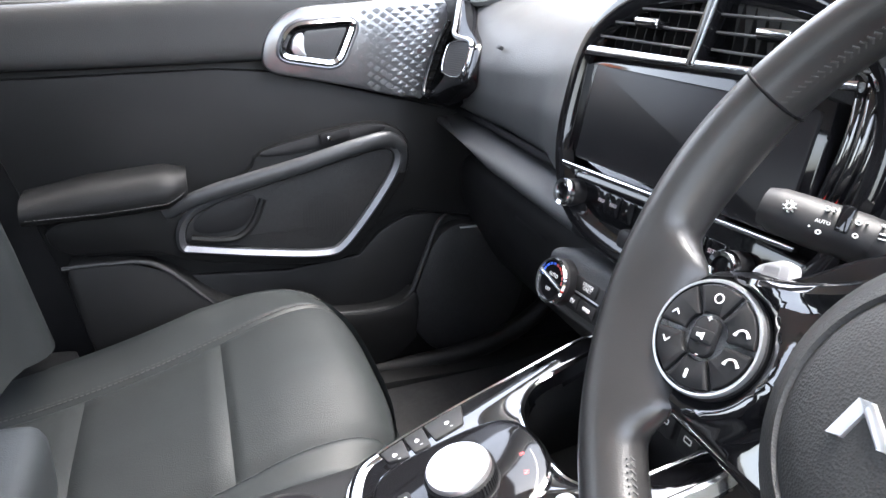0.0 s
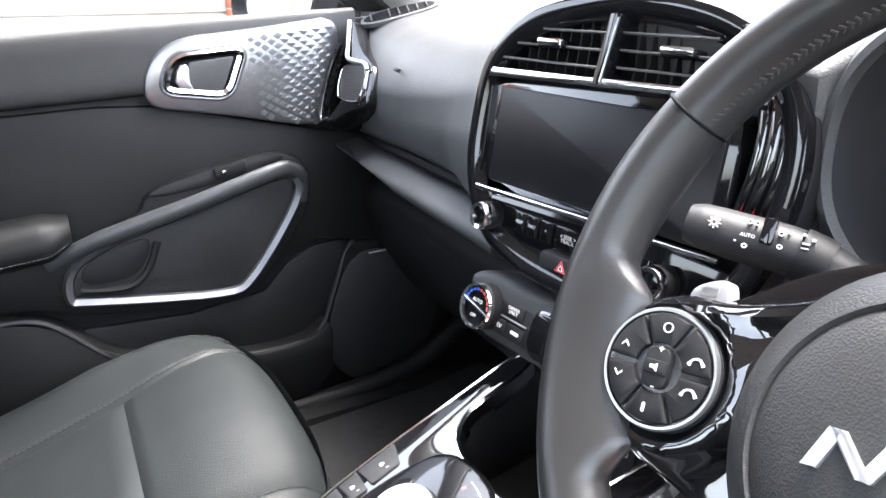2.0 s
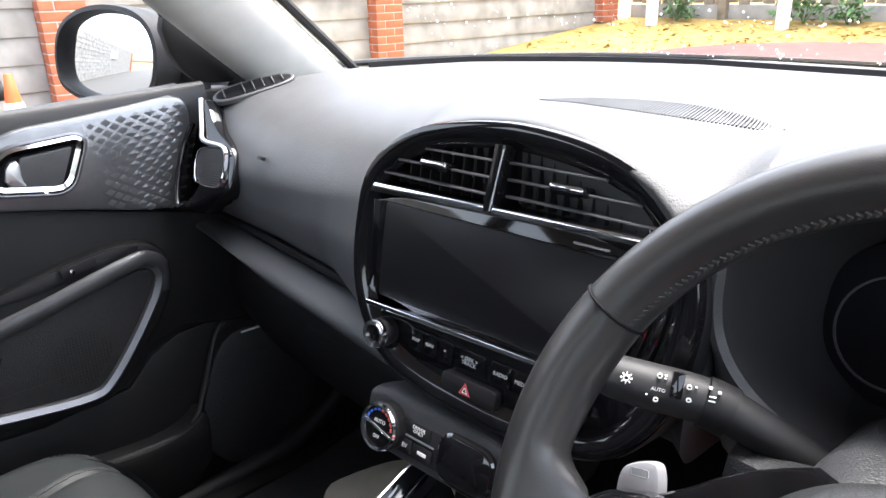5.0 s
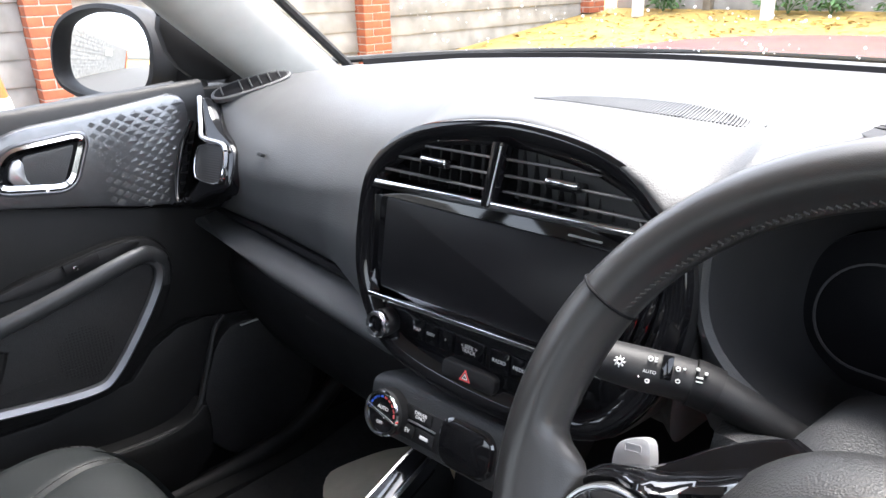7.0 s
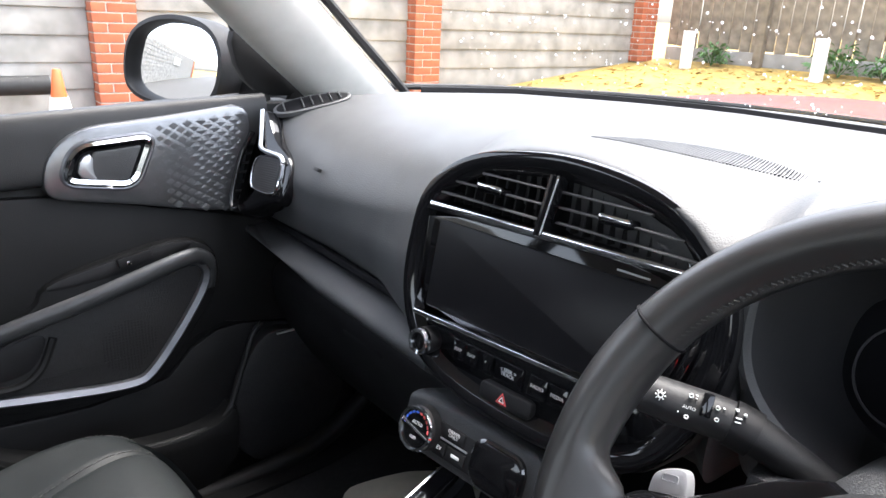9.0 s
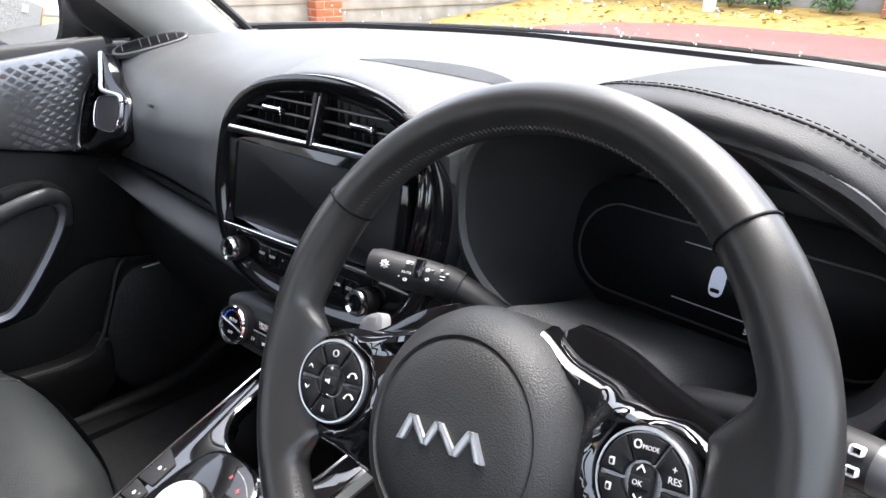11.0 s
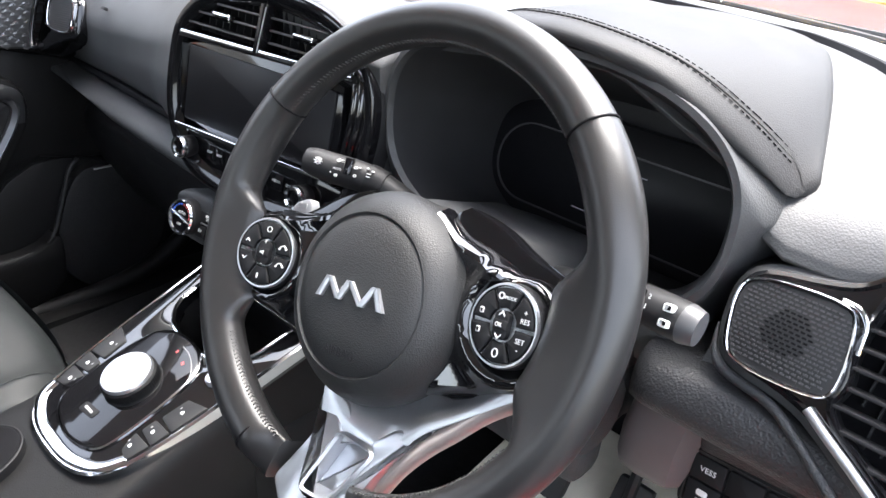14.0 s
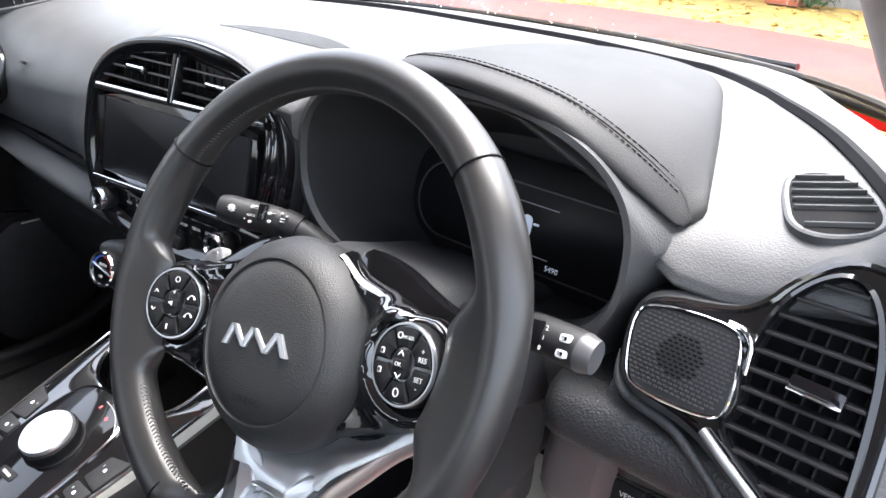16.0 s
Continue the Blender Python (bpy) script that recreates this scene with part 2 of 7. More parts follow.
def lathe(profile, n=48):
    """A turned piece about z; profile: (radius, height) from bottom to top."""
    return rings([[(r * math.cos(2 * math.pi * i / n), r * math.sin(2 * math.pi * i / n), h) for i in range(n)] for r, h in profile])


def block(w, d, h, bevel=0.003, at=(0, 0, 0), seg=2):
    bm = bmesh.new()
    bmesh.ops.create_cube(bm, size=1, matrix=Matrix.Translation(at) @ Matrix.Diagonal((w, d, h, 1)))
    if bevel:
        bmesh.ops.bevel(bm, geom=bm.edges[:], offset=bevel, segments=seg, affect="EDGES", profile=0.6)
    return bm


def spline(pts, n=8, closed=False):
    """Points on a smooth curve through pts."""
    p = [np.array(q, float) for q in pts]
    k = len(p)
    out = []
    for i in range(k if closed else k - 1):
        p0 = p[(i - 1) % k] if closed or i else p[0]
        p1, p2 = p[i], p[(i + 1) % k]
        p3 = p[(i + 2) % k] if closed or i + 2 < k else p[-1]
        for j in range(n):
            t = j / n
            out.append(tuple(0.5 * (2 * p1 + (p2 - p0) * t + (2 * p0 - 5 * p1 + 4 * p2 - p3) * t * t + (3 * p1 - p0 - 3 * p2 + p3) * t**3)))
    if not closed:
        out.append(tuple(p[-1]))
    return out


def tube(path, radius, sides=10, closed=False, squash=1.0):
    """A rod along a path of 3D points; radius: a number or one for each point."""
    path = [Vector(p) for p in path]
    k = len(path)
    rad = radius if isinstance(radius, (list, tuple)) else [radius] * k
    levels = []
    up = Vector((0.013, 0.021, 1.0))
    for i, p in enumerate(path):
        a = path[(i + 1) % k] if closed or i + 1 < k else path[i]
        b = path[(i - 1) % k] if closed or i > 0 else path[i]
        t = (a - b).normalized()
        s = t.cross(up)
        if s.length < 0.05:
            s = t.cross(Vector((1, 0.1, 0)))
        s.normalize()
        u = s.cross(t)
        levels.append([tuple(p + s * (rad[i] * math.cos(2 * math.pi * j / sides)) + u * (rad[i] * squash * math.sin(2 * math.pi * j / sides))) for j in range(sides)])
    return rings(levels, close=closed)


def stitches(path, length=0.005, gap=0.004, r=0.0007):
    """A row of short raised threads along a path."""
    bm = bmesh.new()
    p = [Vector(q) for q in path]
    dist = 0.0
    for a, b in zip(p, p[1:]):
        d = (b - a).length
        if d < 1e-6:
            continue
        t = (b - a) / d
        s = dist % (length + gap)
        pos = -s
        while pos < d:
            q0, q1 = a + t * max(pos, 0), a + t * min(pos + length, d)
            if (q1 - q0).length > 0.0008:
                m = basis((q0 + q1) / 2, t, Vector((0.1, 0.2, 1)))
                bmesh.ops.create_cube(bm, size=1, matrix=m @ Matrix.Diagonal(((q1 - q0).length, r * 2, r * 2, 1)))
            pos += length + gap
        dist += d
    return bm


def rpoly(pts, r=0.004, n=4):
    """A polygon with rounded corners."""
    out = []
    k = len(pts)
    for i in range(k):
        p, a, b = (np.array(pts[j % k], float) for j in (i, i - 1, i + 1))
        u, v = (a - p) / np.linalg.norm(a - p), (b - p) / np.linalg.norm(b - p)
        for j in range(n + 1):
            t = j / n
            out.append(tuple(p + u * r * (1 - t) ** 2 + v * r * t**2))
    return out


def word(text, size, m, parent, mat=None, name="lettering", label=""):
    """Raised print in the built-in font, centred at the frame m."""
    c = bpy.data.curves.new("word", "FONT")
    c.body, c.size, c.align_x, c.align_y, c.extrude, c.resolution_u = text, size, "CENTER", "CENTER", 0.00015, 2
    c.space_line = 0.8
    ob = bpy.data.objects.new("word", c)
    me = bpy.data.meshes.new_from_object(ob)
    bpy.data.objects.remove(ob)
    me.transform(m)
    me.materials.append(mat or M_WHITE)
    o = new(name, me)
    PLACE[o] = Matrix.Identity(4)
    o.parent = parent
    o.matrix_parent_inverse = PLACE[parent].inverted()
    if label:
        o["label"] = label
    return o


def join(*bms):
    out = bmesh.new()
    for b in bms:
        me = bpy.data.meshes.new("tmp")
        b.to_mesh(me)
        b.free()
        out.from_mesh(me)
        bpy.data.meshes.remove(me)
    return out


def holed(outer, hole, h):
    """Flat face with one opening."""
    bm = bmesh.new()
    for loop in (outer, hole):
        vs = [bm.verts.new((x, y, h)) for x, y in loop]
        for a, b in zip(vs, vs[1:] + vs[:1]):
            bm.edges.new((a, b))
    bmesh.ops.triangle_fill(bm, use_beauty=True, use_dissolve=False, edges=bm.edges[:], normal=(0, 0, 1))
    return bm


def moved(bm, m):
    bmesh.ops.transform(bm, matrix=m, verts=bm.verts)
    return bm


T = Matrix.Translation

# ---- outside ----
def ground_z(x, y):
    s = min(1, max(0, (y - 1.5) / 6.8))
    return 0.78 * s


def build_ground():
    xs = [-600, -200, -60, -20, -12, -9, -7, -5.5, -4.5, -3.5, -2.5, -1.5, -0.5, 0.5, 1.5, 3, 6, 15, 60, 200, 600]
    ys = [-600, -200, -60, -20, -8, -4, -2, 0, 1, 1.5, 2, 2.5, 3, 3.5, 4, 4.5, 5, 5.5, 6, 6.5, 7, 7.5, 8.3, 9, 10, 15, 60, 200, 600]
    ob = part("ground", sheet([[(x, y, ground_z(x, y)) for x in xs] for y in ys]), M_LAWN)
    tagged(ob, "lawn thickly strewn with yellow autumn leaves", "lawn", kind="structure")
    rng = random.Random(3)
    bm = bmesh.new()
    for _ in range(5200):
        x, y = rng.uniform(-5.6, 4.5), rng.uniform(1.6, 8.2)
        s = rng.uniform(0.025, 0.05)
        m = T((x, y, ground_z(x, y) + 0.012)) @ Euler((rng.uniform(-0.25, 0.25), rng.uniform(-0.25, 0.25), rng.uniform(0, 6.3))).to_matrix().to_4x4()
        v = [bm.verts.new(m @ Vector(p)) for p in ((-s, 0, 0), (0, -s * 0.55, 0.006), (s, 0, 0), (0, s * 0.55, 0.006))]
        bm.faces.new(v)
    tagged(part("fallen_leaves", bm, M_LEAFY, fix=False), "yellow fallen leaves lying on the lawn", "leaves", kind="stuff")
    drive = part("driveway", block(24.0, 30.0, 0.04, 0.01, (6.3, -13.4, 0.0)), M_ASPHALT)
    tagged(drive, "grey asphalt driveway under the parked car", "driveway", kind="structure")


WALL_X = -5.8
PIL_Y = (-14.2, -1.95, 1.31, 4.31, 7.94)


def build_pillars():
    brick_mesh = mesh_of(block(0.215, 0.1025, 0.065, 0.004, seg=1), M_BRICK)
    for i, (px, y) in enumerate([(WALL_X, v) for v in PIL_Y] + [(-1.45, 8.15)]):
        z0 = ground_z(px, y)
        th = thing("brick_pillar", "square pillar of orange bricks between concrete fence panels", "pillar", (px, y, z0), group="pillars of the boundary wall")
        part("mortar_core", block(0.315, 0.315, 2.25, 0, (px, y, z0 + 1.125)), M_MORTAR, th)
        if i < 2:
            part("facing", block(0.33, 0.33, 2.25, 0.004, (px, y, z0 + 1.125)), M_BRICK, th)
            continue
        for r in range(30):
            z = z0 + 0.035 + r * 0.075
            shift = 0.05625 if r % 2 else -0.05625
            for k in range(4):
                piece("brick", brick_mesh, T((px, y, z)) @ Matrix.Rotation(radians(90 * k), 4, "Z") @ T((shift, -0.1125, 0)), th)


def build_panels():
    rng = random.Random(5)
    for a, b in zip(PIL_Y, PIL_Y[1:]):
        y0, y1 = a + 0.165, b - 0.165
        z0 = min(ground_z(WALL_X, a), ground_z(WALL_X, b)) - 0.05
        th = thing("fence_panel", "panel of weathered horizontal concrete boards between brick pillars", "fence", (WALL_X, (a + b) / 2, z0), group="panels of the boundary wall")
        h, k = 0.20, 12
        for i in range(k):
            lean = rng.uniform(-0.004, 0.004)
            m = T((WALL_X + lean, (y0 + y1) / 2, z0 + h * (i + 0.5))) @ Matrix.Rotation(radians(-5), 4, "Y")
            part("board", block(0.05, y1 - y0, h + 0.012, 0.008), M_CONC, th, m=m)


def build_fence():
    y, x0, x1 = 8.35, -5.6, 7.0
    th = thing("board_fence", "tall fence of weathered vertical timber boards", "fence", (0, y, 0.78))
    rng = random.Random(8)
    w = 0.15
    k = int((x1 - x0) / w)
    shapes = [mesh_of(block(w - 0.012, 0.022, 2.1, 0.003, seg=1), M_WOOD) for _ in range(3)]
    for i in range(k):
        piece("board", shapes[i % 3], T((x0 + w * (i + 0.5), y + rng.uniform(-0.006, 0.012), 0.95 + 1.05 + rng.uniform(-0.02, 0.02))), th)
    for z in (1.2, 2.2):
        part("rail", block(x1 - x0, 0.04, 0.09, 0.004, ((x0 + x1) / 2, y + 0.05, z)), M_WOOD, th)
    part("gravel_board", block(x1 - x0, 0.04, 0.17, 0.006, ((x0 + x1) / 2, y - 0.004, 0.86)), M_CONC, th)
    for i in range(5):
        part("post", block(0.1, 0.1, 2.3, 0.006, (-4.25 + i * 2.6, y - 0.06, 1.9)), M_WOOD, th)


def build_plants():
    rng = random.Random(12)
    for x, s in ((-4.75, 0.25), (-3.2, 0.33), (-2.75, 0.24), (-2.1, 0.22), (-1.2, 0.26), (0.4, 0.3), (2.2, 0.3)):
        y = 8.1
        th = thing("low_plant", "low green leafy plant at the foot of the fence", "plant", (x, y, 0.78), group="plants along the fence")
        bm = bmesh.new()
        for _ in range(140):
            a, el, d = rng.uniform(0, 6.28), rng.uniform(0.1, 1.4), s * rng.uniform(0.3, 1.0)
            p = Vector((math.cos(a) * math.cos(el) * d * 1.2, math.sin(a) * math.cos(el) * d * 0.7, math.sin(el) * d * 1.1))
            m = T(Vector((x, y, 0.78)) + p) @ Euler((rng.uniform(-1, 1), rng.uniform(-1, 1), a)).to_matrix().to_4x4()
            q = rng.uniform(0.03, 0.06)
            bm.faces.new([bm.verts.new(m @ Vector(c)) for c in ((-q, 0, 0), (0, -q * 0.4, q * 0.15), (q, 0, 0), (0, q * 0.4, q * 0.15))])
        part("leaves", bm, M_PLANT, th, fix=False)
        part("stems", join(*[tube([(x, y, 0.76), (x + s * 0.5 * math.cos(a), y + s * 0.4 * math.sin(a), 0.78 + s * 0.7)], 0.006, 5) for a in (0.3, 1.7, 2.9, 4.2, 5.3)]), M_PLANT, th)
    for x in (-4.885, -3.27):
        ob = part("marker_post", block(0.11, 0.11, 0.55, 0.012, (x, 7.75, ground_z(x, 7.75) + 0.17)), M_WPOST)
        tagged(ob, "short white painted wooden marker post on the lawn", "post", group="white posts")


def build_cone():
    x, y = -5.2, 0.78
    th = thing("traffic_cone", "orange traffic cone with white sleeve beside the wall", "cone", (x, y, 0))
    part("base", block(0.36, 0.36, 0.04, 0.01, (x, y, 0.04)), M_ORANGE, th)
    part("body", lathe([(0.14, 0.0), (0.045, 0.55), (0.028, 0.68), (0.02, 0.69)], 32), M_ORANGE, th, m=T((x, y, 0.06)))
    part("sleeve", lathe([(0.118, 0.15), (0.12, 0.15), (0.058, 0.5), (0.054, 0.5)], 32), M_WPOST, th, "white reflective sleeve", m=T((x, y, 0.06)))
    ob = part("notice_board", block(0.03, 1.3, 0.55, 0.006, (-5.70, -8.67, 1.61)), M_WPOST)
    tagged(ob, "plain white notice board fixed to the concrete wall", "notice board")
    ob = part("drain_pipe", tube([(-5.6, -2.5, 0.60), (-5.6, 0.80, 0.60)], 0.07, 20), M_RUBBER)
    tagged(ob, "black plastic pipe fixed along the concrete wall", "pipe")


def build_car_shell():
    """Bonnet, glass, pillars, roof and floor of the car."""
    th = thing("car_bonnet", "glossy red car bonnet wet with rain beyond the windscreen", "bonnet", (0, 1.3, 0.9))
    rows = []
    for y, z, w in spline([(1.05, 1.070, 0.74), (1.14, 1.088, 0.75), (1.28, 1.100, 0.76), (1.5, 1.100, 0.76), (1.75, 1.078, 0.74), (1.95, 1.0, 0.70)], 5):
        rows.append([(w * u, y - 0.10 * u * u, z - 0.05 * u**4) for u in np.linspace(-1, 1, 41)])
    top = rows
    under = [[(x, y, z - 0.02) for x, y, z in r] for r in rows]
    part("bonnet_skin", rings([a + b[::-1] for a, b in zip(top, under)]), M_RED, th)
    ob = thing("windscreen_wiper", "black windscreen wiper resting at the foot of the glass", "wiper", (0, 0.82, 1.1))
    part("blade", tube(spline([(-0.50, 0.99, 1.100), (0.0, 1.07, 1.100), (0.42, 1.01, 1.102)], 8), 0.006, 8), M_RUBBER, ob)
    part("arm", tube([(0.1, 1.08, 1.09), (0.33, 1.04, 1.098), (0.42, 1.02, 1.100)], 0.006, 8), M_BLACK, ob)

    # windscreen: foot along the dashboard, leaning back to the roof
    foot = [(-0.72, 0.42), (-0.66, 0.63), (-0.49, 0.84), (-0.25, 0.95), (0, 0.98), (0.25, 0.95), (0.49, 0.84), (0.66, 0.63), (0.72, 0.42)]
    foot = spline([(x, y, 0) for x, y in foot], 4)
    head = [(x * 0.84, y * 0.30 - 0.27, 0) for x, y, _ in foot]
    rws = []
    for k in range(9):
        t = k / 8
        rws.append([(a[0] * (1 - t) + b[0] * t, a[1] * (1 - t) + b[1] * t, 1.10 + t * 0.44 + 0.03 * math.sin(math.pi * t)) for a, b in zip(foot, head)])
    glass = part("windscreen", sheet(rws), M_GLASS)
    tagged(glass, "raked windscreen glass spotted with rain drops", "windscreen", kind="structure")
    glass.visible_shadow = False
    rng = random.Random(4)
    drops = bmesh.new()
    for _ in range(420):
        i, j = rng.uniform(0, 4.0), rng.uniform(5, 19)
        k, c = int(i), int(j)
        p = Vector(rws[k][c]).lerp(Vector(rws[k + 1][c]), i - k).lerp(Vector(rws[k][c + 1]), j - c)
        r = rng.choice((0.0008, 0.001, 0.0012, 0.0018, 0.0024))
        bmesh.ops.create_icosphere(drops, subdivisions=1, radius=r, matrix=T(p + Vector((0, 0.003, 0.003))))
    tagged(part("rain_drops", drops, M_WHITE, fix=False), "small rain drops on the windscreen", "rain drops", kind="stuff")
    cowl = tube(spline([(sx * x * 1.03, y + 0.20, 1.092) for sx, x, y in ((-1, 0.66, 0.46), (-1, 0.584, 0.58), (-1, 0.44, 0.70), (-1, 0.28, 0.785), (1, 0.0, 0.825), (1, 0.28, 0.785), (1, 0.44, 0.70), (1, 0.584, 0.58), (1, 0.66, 0.46))], 6), 0.011, 10)
    tagged(part("cowl_trim", cowl, M_RUBBER), "black trim along the outer foot of the windscreen", "trim", kind="structure")
    strip = part("screen_seal", tube([Vector(p) + Vector((0, -0.012, 0.012)) for p in rws[0]], 0.006, 8), M_RUBBER)
    tagged(strip, "black seal strip along the foot of the windscreen", "seal", kind="structure")

    for side, nm in ((-1, "a_pillar_passenger"), (1, "a_pillar_driver")):
        path = [(0.70, 0.415, 1.075), (0.685, 0.36, 1.12), (0.66, 0.27, 1.19), (0.635, 0.17, 1.27), (0.60, 0.0, 1.40), (0.56, -0.2, 1.52)]
        path = spline([(side * x + (0.022 if side > 0 else 0), y, z) for x, y, z in path], 6)
        lv = []
        for p in path:
            pts = [(-0.035, 0.085), (0.020, 0.080), (0.042, 0.03), (0.030, -0.045), (0.0, -0.075), (-0.045, -0.06)]
            pts = chaikin(pts, 2)
            lv.append([(p[0] - side * u, p[1] + v, p[2] + v * 0.18) for u, v in pts])
        ob = part(nm, rings(lv), M_PILLAR)
        tagged(ob, "pale grey cloth-grained windscreen pillar trim", "pillar", kind="structure")
        edge = tube([(p[0] - side * 0.012, p[1] + 0.095, p[2] + 0.014) for p in path], 0.008, 8)
        tagged(part("pillar_seal", edge, M_RUBBER), "black rubber seal beside the windscreen pillar", "seal", kind="structure")
    # black corner trim ahead of the passenger window
    ob = part("mirror_sail_trim", plate(chaikin([(0.335, 1.098), (0.205, 1.100), (0.175, 1.235)], 2)[::-1], -0.012, 0.006, 0.003), M_BLACK, m=basis((-0.735, 0, 0), (0, 1, 0), (0, 0, 1)))
    tagged(ob, "black triangular trim at the mirror corner of the passenger window", "trim", kind="structure")
    post = tube([(-0.742, 0.245, 1.09), (-0.742, 0.185, 1.25), (-0.735, 0.11, 1.38), (-0.70, -0.06, 1.5)], 0.012, 8)
    tagged(part("window_frame", post, M_RUBBER), "black frame of the passenger side window", "window frame", kind="structure")
    pane = part("side_window", sheet([[(-0.745, y, 1.06), (-0.745, y, 1.3), (-0.70, y, 1.5)] for y in np.linspace(-0.85, 0.22, 8)]), M_GLASS)
    pane.visible_shadow = False
    tagged(pane, "closed clear passenger side window", "window", kind="structure")

    roof = rings([[(x, y, 1.545 - 0.06 * (x / 0.62) ** 4 + dz) for dz in (0.0,) for x in np.linspace(-0.62, 0.62, 15)] + [(x, y, 1.60 - 0.06 * (x / 0.62) ** 4) for x in np.linspace(0.62, -0.62, 15)] for y in (0.02, -0.1, -0.5, -1.0, -1.8)])
    tagged(part("headliner", roof, M_HEAD), "pale grey cloth headliner", "ceiling", kind="structure")
    tagged(part("car_floor", block(1.44, 2.9, 0.05, 0.01, (0, -0.65, 0.33)), M_CARPET), "black carpeted car floor", "floor", kind="structure")
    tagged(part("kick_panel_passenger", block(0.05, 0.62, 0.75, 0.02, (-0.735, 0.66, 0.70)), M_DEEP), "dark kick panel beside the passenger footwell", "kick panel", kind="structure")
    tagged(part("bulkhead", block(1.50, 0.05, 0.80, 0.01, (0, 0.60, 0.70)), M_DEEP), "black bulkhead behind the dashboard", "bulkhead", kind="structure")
    tagged(part("rear_trim", block(1.44, 0.06, 0.75, 0.02, (0, -1.75, 0.72)), M_DOOR), "dark trim closing the rear of the cabin", "trim", kind="structure")
    # rear half of the cabin and the open driver door
    for s in (-1, 1):
        side = part("rear_door_trim", block(0.06, 1.15, 0.72, 0.02, (s * 0.735, -1.22, 0.73)), M_DOOR)
        tagged(side, "dark rear door trim", "door trim", kind="structure")
        foot = part("b_pillar_foot", block(0.05, 0.42, 0.75, 0.02, (s * 0.775, -0.58, 0.73)), M_BLACK)
        tagged(foot, "black trim at the foot of the pillar", "pillar trim", kind="structure")
        post = part("b_pillar", tube([(s * 0.735, -0.66, 0.36), (s * 0.735, -0.68, 1.1), (s * 0.62, -0.72, 1.54)], 0.055, 12), M_DOOR)
        tagged(post, "dark pillar behind the front door", "pillar", kind="structure")
        rail = part("roof_rail", tube([(s * 0.62, 0.0, 1.52), (s * 0.64, -0.9, 1.54), (s * 0.62, -1.75, 1.50)], 0.04, 10), M_HEAD)
        tagged(rail, "pale roof rail trim", "roof rail", kind="structure")
    tagged(part("tailgate_trim", block(1.3, 0.05, 0.10, 0.02, (0, -1.78, 1.52)), M_DOOR), "dark tailgate trim", "tailgate", kind="structure")
    dm = T((0.80, 0.42, 0)) @ Matrix.Rotation(radians(68), 4, "Z")
    od = thing("driver_door", "dark driver door standing wide open", "car door", (0.80, 0.42, 0.4))
    part("trim", block(0.10, 1.05, 0.72, 0.03, (0.0, -0.53, 0.74)), M_DOOR, od, m=dm)
    part("skin", block(0.05, 1.06, 0.74, 0.03, (0.085, -0.53, 0.73)), M_RED, od, "red outer skin", m=dm)
    part("window_frame", tube([(0.0, -0.02, 1.10), (0.0, -0.35, 1.45), (0.0, -0.98, 1.50), (0.0, -1.04, 1.10)], 0.02, 8), M_BLACK, od, m=dm)
    # sill out of view, coloured red to throw reddish bounce on the lower dashboard
    tagged(part("sill_driver", block(0.10, 2.3, 0.16, 0.02, (0.78, -0.6, 0.38)), M_RED), "unseen door sill, red to bounce light onto the knee panel", "sill", kind="structure")
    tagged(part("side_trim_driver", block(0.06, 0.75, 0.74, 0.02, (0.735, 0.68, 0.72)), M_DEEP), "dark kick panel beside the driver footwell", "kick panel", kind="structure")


def build_mirror():
    th = thing("door_mirror", "black passenger door mirror with rounded glass", "mirror", (-0.95, 0.2, 1.05))
    out = chaikin([(-0.11, -0.035), (-0.098, 0.045), (-0.03, 0.078), (0.06, 0.07), (0.093, 0.02), (0.075, -0.065), (-0.005, -0.08), (-0.085, -0.066)], 3)
    out = [(x * 1.36, y * 1.1) for x, y in out]
    m = basis((-0.977, 0.184, 1.134), (0.93, 0.36, 0.0), (0.0, 0.08, 1))
    lv = []
    for s, h in ((1.0, 0.0), (1.03, -0.02), (1.0, -0.05), (0.86, -0.085), (0.55, -0.108), (0.15, -0.115)):
        lv.append([(x * s, y * s, h) for x, y in out])
    part("housing", rings(lv[::-1], cap1=False), M_BLACK, th, "dark housing", m=m)
    part("surround", bezel(out, [(0.002, -0.02), (0.002, 0.006), (-0.006, 0.008), (-0.011, 0.0), (-0.011, -0.02)]), M_BLACK, th, "black surround", m=m)
    part("mirror_glass", plate(offset(out, -0.010), -0.012, -0.004, 0.001), M_MIRROR, th, "mirror glass", m=m)
    part("foot", tube(spline([(-0.92, 0.30, 1.10), (-0.84, 0.33, 1.085), (-0.75, 0.33, 1.075)], 5), [0.042] * 6 + [0.045] * 5, 16), M_BLACK, th, "black foot")


